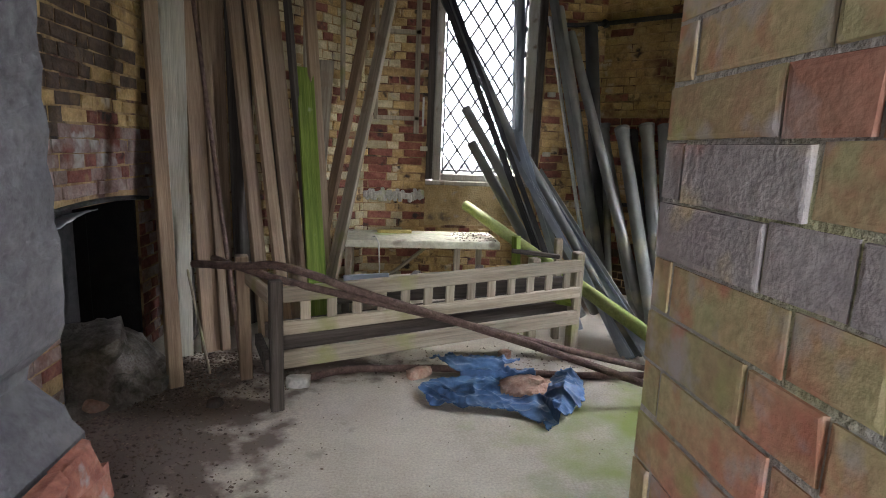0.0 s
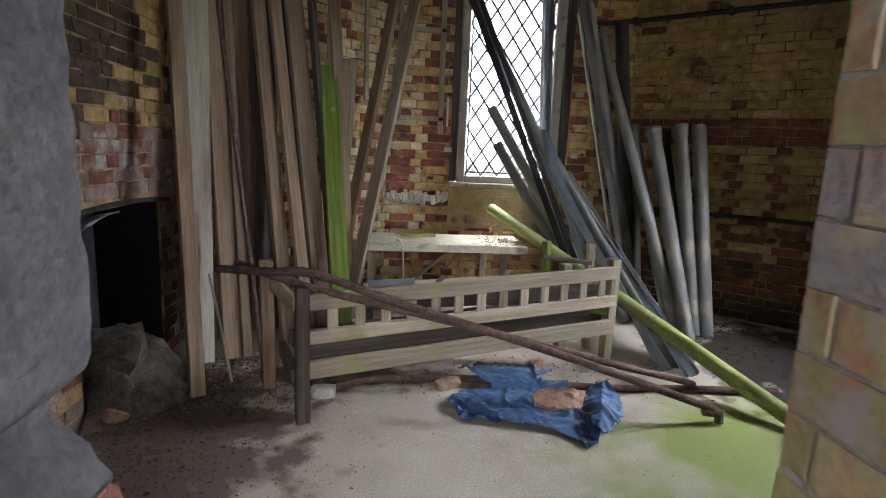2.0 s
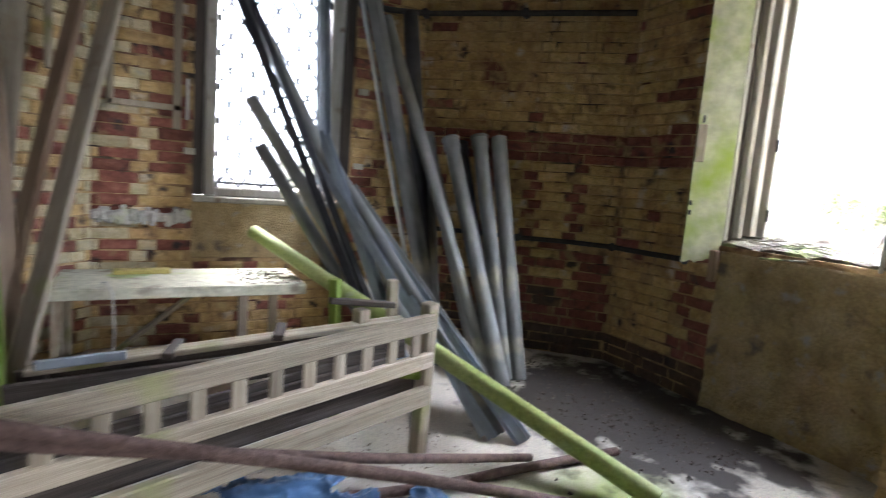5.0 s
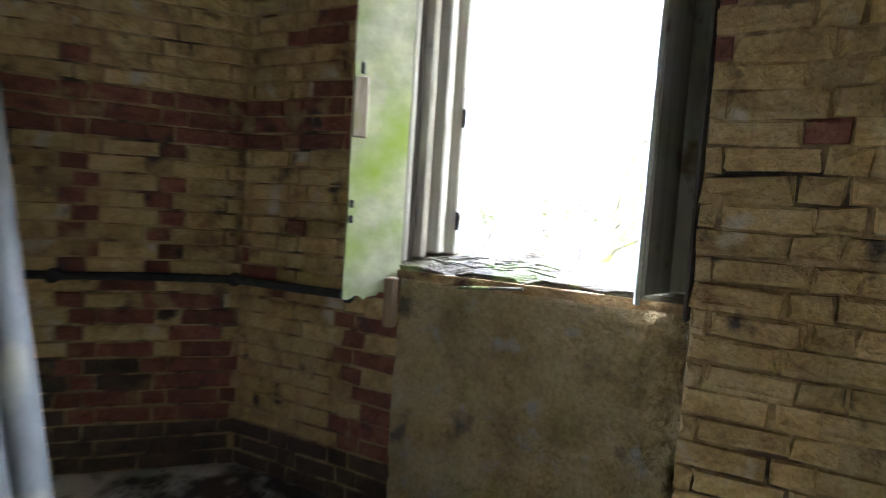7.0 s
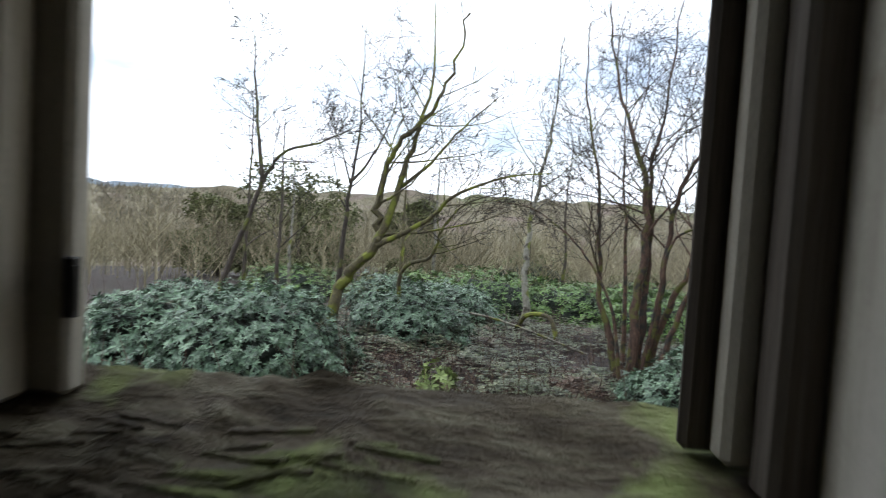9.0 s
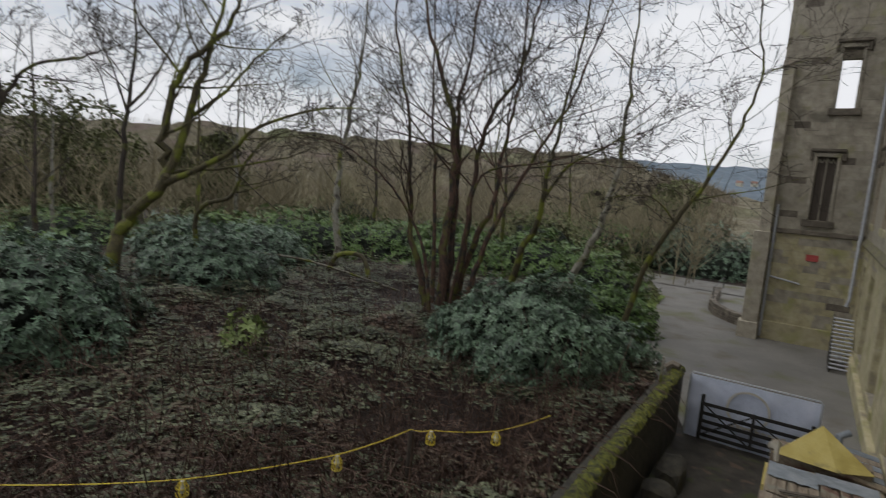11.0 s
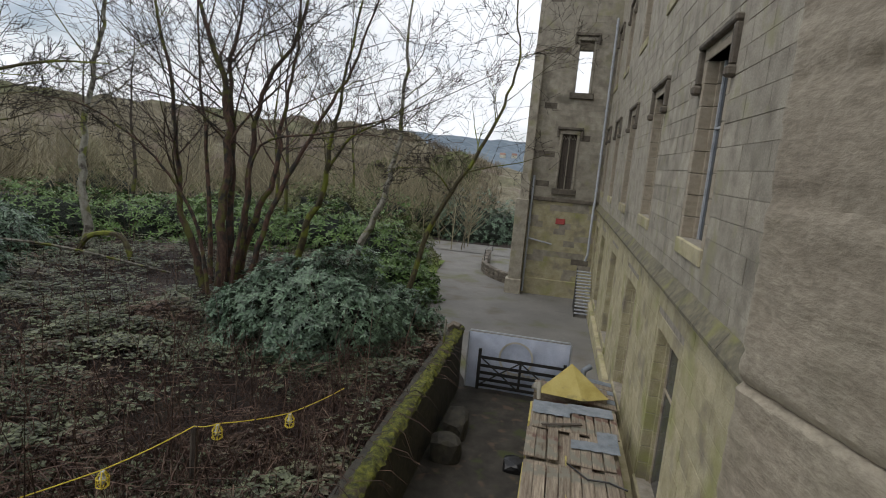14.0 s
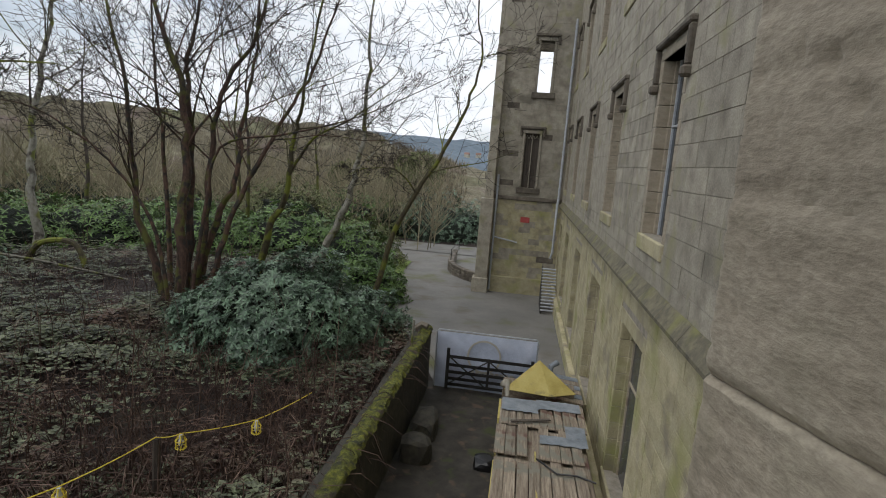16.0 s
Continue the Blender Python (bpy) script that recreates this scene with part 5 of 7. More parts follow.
def reveal_stone(z0a, z0b, z1a, z1b):
    """One splayed jamb stone; heights at its inner and outer ends below and above."""
    a, b, c = (2.84, 2.58), (3.168, 2.254), (2.84, 2.2)
    g, n, m2 = Geo(), 80, 80
    for j in range(m2 + 1):
        for i in range(n + 1):
            u, v = i / n, j / m2
            lo, hi = z0a + (z0b - z0a) * u, z1a + (z1b - z1a) * u
            z = lo + (hi - lo) * v
            x, y = a[0] + (b[0] - a[0]) * u, a[1] + (b[1] - a[1]) * u
            edge = min(v, 1 - v) * (hi - lo)
            r = 0.0035 * noise.noise((u * 3, z * 40, 1)) + 0.002 * noise.noise((u * 18, z * 60, 5)) - 0.012 * max(0, noise.noise((u * 22, z * 30, 11)) - 0.42) - 0.008 * max(0, noise.noise((u * 9, z * 16, 8)) - 0.38) - 0.006 * max(0, 1 - edge / 0.006) - 0.006 * max(0, 1 - abs(u - 0.93) / 0.04) * max(0, 1 - abs(z - 1.52) / 0.01)
            r -= 0.004 * max(0, 1 - abs(z - 1.405 - 0.004 * math.sin(u * 9)) / 0.004) * (1 if 0.35 < u < 0.8 else 0.2)
            r -= 0.008 * max(0, (u - 0.97) / 0.03) ** 2
            g.v.append((x + 0.7 * r, y + 0.71 * r, z))
    for j in range(m2):
        for i in range(n):
            k = j * (n + 1) + i
            g.f.append((k, k + 1, k + n + 2, k + n + 1))
    base = len(g.v)
    g.v += [(b[0], c[1], z0b), (c[0], c[1], z0a), (b[0], c[1], z1b), (c[0], c[1], z1a)]
    g.f += [(n, base, base + 2, m2 * (n + 1) + n), (base, base + 1, base + 3, base + 2), tuple(m2 * (n + 1) + i for i in range(n + 1)) + (base + 2, base + 3), (base + 1, base) + tuple(range(n, -1, -1))]
    g.part("jamb_stone", STONEWARM, rv, smooth=True)


reveal_stone(0.95, 0.95, 1.27, 1.215)
reveal_stone(1.272, 1.217, 1.86, 1.86)
reveal_stone(1.862, 1.862, 2.45, 2.45)
reveal_stone(2.452, 2.452, 3.05, 3.05)
tagged(Geo().box((-4, -2.8, -6.9), (2.84, 5.9, -0.05)).part("bay_base", STONEWARM), "stone base of the bay", "wall", kind="structure")


def hooded_window(y0, y1, z0, z1, hood=True, timber=False, low=False):
    w = thing("hooded_window" if hood else "tall_window", "tall stone window with deep reveals" + (" under a dark drip hood" if hood else ""), "window", OUT @ Matrix.Translation((2.8, y0, z0)), kind="structure")
    h, l = z1 - z0, y1 - y0
    mat = STONEWARM if not low else STONEGREEN
    n = max(4, round(h / 0.4))
    for side in (0, 1):
        for k in range(n):
            za, zb = h * k / n, h * (k + 1) / n - 0.012
            if side == 0:
                Geo().block((-0.01, -0.16 - 0.1 * (k % 2), za), (0.38, 0.015, zb), 0.01).part("jamb_stone", mat, w)
            else:
                Geo().block((-0.01, l - 0.015, za), (0.38, l + 0.16 + 0.1 * (k % 2), zb), 0.01).part("jamb_stone", mat, w)
            Geo().block((0.2, 0.0 if side == 0 else l - 0.1, za), (0.42, 0.1 if side == 0 else l, zb), 0.01).part("inner_jamb", mat, w)
    Geo().block((-0.012, -0.2, h), (0.4, l + 0.2, h + 0.3), 0.012).part("lintel", mat, w)
    Geo().block((-0.06, -0.16, -0.3), (0.42, l + 0.16, -0.005), 0.02).part("sill", STONEGREEN, w, "mossy stone sill")
    if hood:
        Geo().block((-0.13, -0.36, h + 0.22), (0.02, l + 0.36, h + 0.34), 0.03).part("hood_mould", STONEDARK, w)
        for ya in (-0.36, l + 0.22):
            Geo().block((-0.11, ya, h - 0.42), (0.02, ya + 0.14, h + 0.22), 0.03).part("hood_drop", STONEDARK, w)
            Geo().block((-0.16, ya - 0.03, h - 0.6), (0.02, ya + 0.17, h - 0.42), 0.04).part("hood_stop", STONEDARK, w)
    fr = Geo()
    for a, b in (((0.26, 0.1, 0), (0.33, 0.16, h)), ((0.26, l - 0.16, 0), (0.33, l - 0.1, h)), ((0.26, l / 2 - 0.03, 0), (0.33, l / 2 + 0.03, h)), ((0.26, 0.1, h * 0.62), (0.33, l - 0.1, h * 0.62 + 0.05))):
        fr.block(a, b, 0.008)
    fr.part("window_frame", STEEL if hood else GREYWOOD, w)
    pane = Geo().box((0.295, 0.1, 0), (0.301, l - 0.1, h)).part("pane", WINDOWGLASS, w)
    return w


# Opaque panes, coloured dark like the unlit rooms behind them.
WINDOWGLASS = material("dark_glass", [(0.03, 0.035, 0.04), (0.05, 0.06, 0.07), (0.08, 0.09, 0.1)], 3, rough=0.06, bump=0.02, rand=0)
for a, b in UPPER:
    hooded_window(a, b, 0.32, 3.62)
for a, b in LOWER:
    hooded_window(a, b, -5.2, -1.72, hood=False, low=True)
for a, b in UPPER[1:]:
    hooded_window(a, b, 6.2, 9.0)

# string course with sloped mossy top
g = Geo()
ys = [36.0 - 1.25 * k for k in range(27)]
for k in range(len(ys) - 1):
    a, b = ys[k + 1] + 0.006, ys[k]
    pr = [(2.82, -0.42), (2.62, -0.74), (2.62, -0.8), (2.7, -0.88), (2.82, -0.9)]
    j = random.uniform(-0.006, 0.006)
    g.add([(x + j, y, z) for y in (a, b) for x, z in pr], [(i, i + 1, 6 + i, 5 + i) for i in range(4)] + [(0, 1, 2, 3, 4)[::-1], (5, 6, 7, 8, 9)])
tagged(g.part("string_course", material("mossy_string", [(0.1, 0.09, 0.065), (0.16, 0.145, 0.1), (0.23, 0.21, 0.13)], 7, bump=0.7, rand=0.04, island=True, spots=[(0.21, 0.21, 0.07), (0.09, 0.082, 0.062)], spot_scale=1.8, spot_at=0.52, spot_soft=0.2), m=OUT), "sloped mossy stone string course along the facade", "string course", kind="structure")
tagged(Geo().block((2.6, 3.7, -6.9), (2.85, 36.0, -5.6), 0.03).part("plinth", STONEGREEN, m=OUT), "stone plinth of the facade", "plinth", kind="structure")

# tower details
tw = thing("tower_trim", "carved stone trim and windows of the tower", "trim", OUT, kind="structure")
Geo().block((-1.95, 35.9, -0.62), (2.8, 36.05, -0.36), 0.04).part("string_course", STONEDARK, tw)
Geo().block((-1.5, 35.85, -6.9), (2.8, 36.05, -5.5), 0.03).part("plinth", STONEGREEN, tw)
Geo().block((-1.95, 35.5, -6.9), (-1.4, 36.05, 8.0), 0.03).part("buttress", STONE, tw)
Geo().block((-2.15, 35.3, -6.9), (-1.35, 36.05, -0.6), 0.03).part("buttress_foot", STONE, tw)
Geo().block((-2.3, 35.1, -6.9), (-1.3, 36.05, -5.6), 0.03).part("buttress_base", STONE, tw)
Geo().add([(-1.98, 35.45, 8.0), (-1.38, 35.45, 8.0), (-1.38, 36.05, 8.5), (-1.98, 36.05, 8.5), (-1.98, 36.05, 8.0), (-1.38, 36.05, 8.0)], [(0, 1, 2, 3), (0, 3, 4), (1, 5, 2), (0, 4, 5, 1)]).part("buttress_cap", STONEDARK, tw)
for x0, x1, z0, z1 in ((0.6, 1.4, 5.95, 8.95), (0.2, 1.05, 0.2, 3.5)):
    for a, b in (((x0 - 0.35, 35.85, z1 + 0.25), (x1 + 0.35, 36.04, z1 + 0.42)), ((x0 - 0.35, 35.88, z1 - 0.2), (x0 - 0.2, 36.04, z1 + 0.25)), ((x1 + 0.2, 35.88, z1 - 0.2), (x1 + 0.35, 36.04, z1 + 0.25))):
        Geo().block(a, b, 0.04).part("hood_mould", STONEDARK, tw)
    Geo().block((x0 - 0.3, 35.86, z0 - 0.35), (x1 + 0.3, 36.05, z0), 0.03).part("sill", STONEDARK, tw)
    for xa in (x0 - 0.16, x1 + 0.02):
        Geo().block((xa, 35.95, z0), (xa + 0.14, 36.3, z1), 0.03).part("jamb", STONE, tw)
    Geo().block((x0 - 0.16, 35.95, z1), (x1 + 0.16, 36.3, z1 + 0.22), 0.03).part("lintel", STONE, tw)
Geo().block((0.59, 36.1, 0.2), (0.66, 36.25, 3.5), 0.02).part("mullion", STONE, tw)
# Dark backing in the opening stands for the unlit inside of the tower.
Geo().block((0.22, 36.2, 0.2), (1.03, 36.24, 3.5), 0.01).part("boarding", DARKWOOD, tw)
for k in range(4):
    x = 0.3 + 0.2 * k
    Geo().tube([(x - 0.08, 36.15, 3.2), (x, 36.15, 3.4), (x + 0.08, 36.15, 3.2)], 0.025, 6).part("tracery", STONE, tw)
tagged(Geo().block((0.37, 35.97, -1.97), (0.93, 36.0, -1.63), 0.005).part("red_sign", REDSIGN, m=OUT), "small red sign on the tower wall", "sign")


def downpipe(pts, r, label, clips):
    t = thing("downpipe", label, "pipe", OUT)
    Geo().tube(pts, r, 10).part("pipe", STEEL, t, smooth=True)
    for z in clips:
        x, y, _ = pts[0]
        Geo().tube([(x, y, z - 0.05), (x, y, z + 0.05)], r * 1.35, 10).part("collar", STEEL, t)
    return t


downpipe([(2.55, 35.75, 10.2), (2.55, 35.75, -0.3), (2.5, 35.45, -0.75), (2.5, 35.45, -3.6), (2.4, 35.4, -4.0)], 0.075, "grey galvanised downpipe in the corner of the building", [9.8, 7.5, 5, 2.5, 0.3])
downpipe([(-1.22, 35.8, 0.9), (-1.22, 35.8, -6.4)], 0.065, "grey downpipe on the tower wall", [0.7, -2, -4.5])
downpipe([(-1.22, 35.85, -3.0), (0.0, 35.87, -3.2), (0.3, 35.87, -3.25)], 0.05, "thin pipe branching across the tower wall", [])

# covered steps by the facade
st = thing("cellar_stair_cover", "ribbed metal hood over cellar steps beside the facade", "stair cover", OUT @ Matrix.Translation((1.9, 31.5, -6.45)))
for k in range(14):
    a = k / 14
    Geo().tube([(0.0, -0.6 + 2.6 * a, 0.3 + 2.0 * a), (0.8, -0.6 + 2.6 * a, 0.3 + 2.0 * a)], 0.05, 6).part("rib", STEEL, st)
Geo().add([(0, -0.6, 0), (0, 2.0, 0), (0, 2.0, 2.3), (0, -0.6, 0.3), (0.05, -0.6, 0), (0.05, 2.0, 0), (0.05, 2.0, 2.3), (0.05, -0.6, 0.3)], [(0, 1, 2, 3), (7, 6, 5, 4), (3, 2, 6, 7), (0, 3, 7, 4)]).part("side_panel", IRON, st)
for k in range(7):
    Geo().block((-1.0, -0.9 + 0.16 * k, 0.0), (0.0, -0.82 + 0.16 * k, 0.06), 0.004).part("grating_bar", IRON, st)

# retaining wall with mossy coping
rw = thing("retaining_wall", "dark stone retaining wall with a thick mossy top", "wall", OUT, kind="structure")
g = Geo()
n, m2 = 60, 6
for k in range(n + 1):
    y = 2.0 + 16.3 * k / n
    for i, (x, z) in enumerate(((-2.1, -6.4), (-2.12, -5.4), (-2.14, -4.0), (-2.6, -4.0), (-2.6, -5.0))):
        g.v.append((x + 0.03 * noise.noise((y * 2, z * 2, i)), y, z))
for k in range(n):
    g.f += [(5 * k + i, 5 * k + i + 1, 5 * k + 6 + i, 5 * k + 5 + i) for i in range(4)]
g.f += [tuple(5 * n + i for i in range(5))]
g.part("wall_face", DARKWALL, rw)
g = Geo()
n = 320
for k in range(n + 1):
    y = 2.0 + 16.35 * k / n
    for i in range(9):
        a = math.pi * i / 8
        r = 1 + 0.3 * noise.noise((y * 2.2, i * 0.5, 0)) + 0.3 * noise.noise((y * 9, i * 0.9, 3))
        g.v.append((-2.28 + 0.19 * math.cos(a) * r, y, -4.02 + 0.12 * math.sin(a) * r))
for k in range(n):
    g.f += [(9 * k + i, 9 * k + i + 1, 9 * k + 10 + i, 9 * k + 9 + i) for i in range(8)]
g.f += [tuple(9 * n + i for i in range(9))]
g.part("mossy_coping", MOSS, rw, "thick green moss on the coping", smooth=True)


# gate and fence panel
gt = thing("field_gate", "black timber five-bar gate across the yard", "gate", OUT @ pose(-1.55, 18.15, -5.95))
for x in (0, 2.72):
    Geo().block((x, -0.04, 0.05), (x + 0.1, 0.05, 1.42 if x == 0 else 1.3), 0.008).part("stile", GATEBLACK, gt)
for z in (0.16, 0.36, 0.58, 0.82, 1.1):
    Geo().block((0.1, -0.02, z), (2.72, 0.02, z + 0.095), 0.005).part("bar", GATEBLACK, gt)
for p, q in (((0.1, -0.03, 1.15), (1.36, -0.03, 0.2)), ((0.1, -0.03, 0.22), (1.36, -0.03, 1.12)), ((1.4, -0.03, 1.12), (2.7, -0.03, 0.2))):
    m, l = along(p, q)
    Geo().block((-0.04, -0.012, 0), (0.04, 0.012, l), 0.004).part("brace", GATEBLACK, gt, m=m)
Geo().block((1.34, -0.035, 0.16), (1.42, 0.03, 1.2), 0.006).part("middle_post", GATEBLACK, gt)
fp = thing("temporary_fence", "temporary mesh fence panel covered with a grey-blue banner", "fence", OUT @ pose(-1.95, 18.45, -6.02))
fr = [(0.06, 0, 0), (0, 0, 0.08), (0, 0, 1.92), (0.06, 0, 2.0), (3.24, 0, 2.0), (3.3, 0, 1.92), (3.3, 0, 0.08), (3.24, 0, 0)]
Geo().tube(fr + fr[:1], 0.022, 8).part("tube_frame", STEEL, fp, smooth=True)
g = Geo()
for k in range(41):
    x = 0.02 + 3.26 * k / 40
    g.tube([(x, 0.01, 0.04), (x, 0.01, 1.96)], 0.004, 4)
for z in np.linspace(0.1, 1.9, 8):
    g.tube([(0, 0.012, z), (3.3, 0.012, z)], 0.004, 4)
g.part("wire_mesh", STEEL, fp)
g = Geo()
n, k2 = 40, 24
for j in range(k2 + 1):
    for i in range(n + 1):
        u, v = i / n, j / k2
        g.v.append((0.03 + 3.24 * u, -0.03 - 0.05 * noise.noise((u * 5, v * 3, 0)) - 0.03 * abs(noise.noise((u * 11 + v * 6, v * 5, 2))), 0.05 + 1.9 * v))
for j in range(k2):
    for i in range(n):
        k = j * (n + 1) + i
        g.f.append((k, k + 1, k + n + 2, k + n + 1))
g.part("banner", BANNER, fp, "wrinkled grey-blue banner", smooth=True)
PRINT = material("faded_print", [(0.42, 0.4, 0.33), (0.5, 0.47, 0.4), (0.55, 0.53, 0.46)], 3, bump=0, rand=0)
g = Geo()
for k in range(28):
    a0, a1 = math.pi * 2 * k / 28, math.pi * 2 * (k + 1) / 28
    g.add([(1.6 + rr * math.cos(a), -0.095, 1.25 + rr * math.sin(a)) for a, rr in ((a0, 0.5), (a1, 0.5), (a1, 0.56), (a0, 0.56))], [(0, 1, 2, 3)])
g.part("round_print", PRINT, fp, "faded round print")
for k in range(9):
    Geo().add([(1.2 + 0.16 * k, -0.1, 0.62), (1.32 + 0.16 * k, -0.1, 0.62), (1.32 + 0.16 * k, -0.1, 0.74), (1.2 + 0.16 * k, -0.1, 0.74)], [(0, 1, 2, 3)]).part("letter_bar", PRINT, fp)

# shack of old decking in the yard
sh = thing("timber_store", "low store roofed with old decking boards and grey sheet", "store", OUT)
ZT = -4.62
Geo().block((0.35, 8.3, -5.85), (2.35, 15.2, ZT - 0.1), 0.02).part("body", PALLET, sh)
for k in range(8):
    for y0, y1 in ((8.5, 11.9), (12.0, 13.6)):
        if y0 == 12.0 and k in (3,):
            continue
        x = 0.42 + 0.24 * k
        Geo().block((-0.112, 0, 0), (0.112, y1 - y0 - random.uniform(0, 0.3), 0.03), 0.006).part("deck_board", PALLET, sh, m=pose(x + random.uniform(-0.01, 0.01), y0 + random.uniform(0, 0.1), ZT - 0.02 + random.uniform(0, 0.02) + (0.05 if y0 < 12 else 0), random.uniform(-0.5, 0.5), random.uniform(-2, 2), random.uniform(-0.8, 0.8)))
for k in range(11):
    Geo().block((0, 0, 0), (0.17, 1.5, 0.035), 0.006).part("deck_board", PALLET, sh, m=pose(0.4 + 0.185 * k, 13.5, ZT - 0.02, random.uniform(-1, 1), random.uniform(-3, 3), random.uniform(-1.5, 1.5)))
for x0, x1, y0, y1 in ((0.38, 1.3, 14.2, 14.95), (1.25, 2.36, 14.5, 15.05), (1.3, 2.36, 12.7, 13.1), (1.9, 2.36, 13.1, 13.7)):
    g, n = Geo(), 16
    for j in range(n + 1):
        for i in range(n + 1):
            x, y = x0 + (x1 - x0) * i / n, y0 + (y1 - y0) * j / n + 0.06 * noise.noise((x0 + i * 0.4, j, 0)) * (j in (0, n))
            g.v.append((x, y, ZT + 0.045 + 0.012 * noise.noise((x * 5, y * 5, 0))))
    for j in range(n):
        for i in range(n):
            k = j * (n + 1) + i
            g.f.append((k, k + 1, k + n + 2, k + n + 1))
    g.part("grey_sheet", GREYFELT, sh)
Geo().block((-0.04, -0.5, 0), (0.04, 0.5, 0.03), 0.005).part("loose_board", DARKWOOD, sh, m=pose(1.1, 13.7, ZT + 0.06, 0, 4, -70))
Geo().block((1.16, 8.4, ZT + 0.06), (1.2, 12.2, ZT + 0.09), 0.004).part("yellow_strip", YELLOWBOARD, sh)
Geo().block((1.5, 8.3, ZT + 0.06), (1.62, 9.2, ZT + 0.085), 0.004).part("yellow_strip", YELLOWBOARD, sh)
Geo().tube([(1.2, 11.9, ZT + 0.09), (1.6, 11.4, ZT + 0.1), (2.0, 11.45, ZT + 0.09), (2.35, 11.3, ZT + 0.08)], 0.02, 6).part("cable", BLACKPLASTIC, sh, smooth=True)
Geo().block((0.3, 8.2, -5.85), (0.36, 12.0, ZT - 0.12), 0.01).part("yellow_side", YELLOWBOARD, sh)
Geo().block((0.3, 14.0, -5.85), (0.36, 15.2, ZT - 0.12), 0.01).part("yellow_side", YELLOWBOARD, sh)
py = thing("yellow_board_tent", "yellow boards propped into a pointed tent shape", "boards", OUT @ pose(1.25, 15.9, -4.62))
for a, b, c in (((-0.85, -0.35, 0.02), (0.4, -0.5, 0.02), (0.05, 0.25, 0.75)), ((0.4, -0.5, 0.02), (1.1, -0.1, 0.02), (0.05, 0.25, 0.75))):
    va, vb, vc = Vector(a), Vector(b), Vector(c)
    nrm = (vb - va).cross(vc - va).normalized() * 0.03
    Geo().add([va, vb, vc, va - nrm, vb - nrm, vc - nrm], [(0, 1, 2), (5, 4, 3), (0, 3, 4, 1), (1, 4, 5, 2), (2, 5, 3, 0)]).part("board", YELLOWBOARD, py)
Geo().block((-0.9, 0.2, -1.3), (1.1, 0.6, 0.0), 0.02).part("support", PALLET, py)
mt = thing("covered_machine", "brown wooden crate with a torn dark sheet beside the wall", "crate", OUT @ pose(2.0, 16.9, -5.9))
Geo().block((-0.45, -0.9, 0), (0.45, 0.9, 1.0), 0.02).part("crate", PALLET, mt)
for k in range(6):
    Geo().block((-0.55, -1.0 + 0.33 * k, 1.0), (0.5, -0.7 + 0.33 * k, 1.05), 0.006).part("slat", GREYFELT if k % 2 else PALLET, mt, m=pose(0, 0, 0, 0, 6, 0))
Geo().tube([(-0.25, 0.7, 1.05), (-0.25, 0.75, 1.35), (-0.05, 0.9, 1.45)], 0.09, 10).part("flue", GREYFELT, mt, smooth=True)
tagged(Geo().tube([(0, 0, 0), (0, 0.05, 0.25), (0, 0.16, 0.3)], [0.05, 0.06, 0.16], 14).part("loudspeaker", FRAMEPAINT, m=OUT @ pose(0.5, 15.1, -4.6, 0, 0, 30), smooth=True), "cream horn loudspeaker lying on the boards", "loudspeaker")
chunk("black_bag", (0.35, 0.4, 0.2), BLACKPLASTIC, OUT @ pose(0.1, 13.6, -5.75), "crumpled black bag beside the store", "bag")
chunk("stone_ball", (0.5, 0.5, 0.5), DARKWALL, OUT @ pose(-1.6, 13.5, -5.6), "mossy round stone beside the wall", "stone", "mossy stones")
chunk("stone_block", (0.4, 0.85, 0.45), DARKWALL, OUT @ pose(-1.6, 15.0, -5.65), "mossy stone block beside the wall", "stone", "mossy stones")
# low wall and railing at the tower
lw = thing("low_wall", "low rough stone wall with an iron railing by the tower", "wall", OUT, kind="structure")
low_line = [Vector(p) for p in ((-2.1, 37.9, 0), (-2.9, 38.6, 0), (-3.9, 40.0, 0), (-4.45, 41.6, 0), (-4.7, 44, 0), (-4.8, 47, 0))]
for k in range(len(low_line) - 1):
    a, b = low_line[k], low_line[k + 1]
    count = max(2, int((b - a).length / 0.45))
    turn = math.degrees(math.atan2(b.y - a.y, b.x - a.x))
    for j in range(4):
        for i in range(count):
            p = a.lerp(b, (i + 0.5 + 0.25 * (j % 2)) / count)
            w = (b - a).length / count
            Geo().block((-w * 0.5, -0.2, 0), (w * 0.49, 0.2, 0.235 + random.uniform(-0.02, 0.03)), 0.035).part("rubble_stone", STONEDARK, lw, m=pose(p.x, p.y, -6.75 + 0.23 * j, random.uniform(-4, 4), random.uniform(-3, 3), turn + random.uniform(-5, 5)))
Geo().tube([(-4.4, 41, -5.7), (-4.4, 41, -4.9), (-4.4, 46, -4.9), (-4.4, 46, -5.7)], 0.03, 6).tube([(-4.4, 41, -5.3), (-4.4, 46, -5.3)], 0.02, 6).part("railing", IRON, lw)
sheet("verge", GRASS, [(-8.6, 30), (-6.9, 30), (-7.8, 43.5), (-11.5, 44)], 0.12, "strip of bright green grass beside the drive", "grass")
tagged(Geo().tube([(0, 0, 0), (0.02, 0, 0.75)], 0.035, 8).part("white_post", PALEBARK, m=OUT @ pose(-2.45, 16.6, -4.0)), "thin pale post on the mossy wall", "post")
tagged(Geo().tube([(-0.2, 0, 0), (0, 0.05, 0.15), (0.2, 0, 0.1)], [0.1, 0.12, 0.1], 6).part("broken_stone", STONEDARK, m=OUT @ pose(-2.4, 17.9, -3.92)), "loose stone on the wall end", "stone")

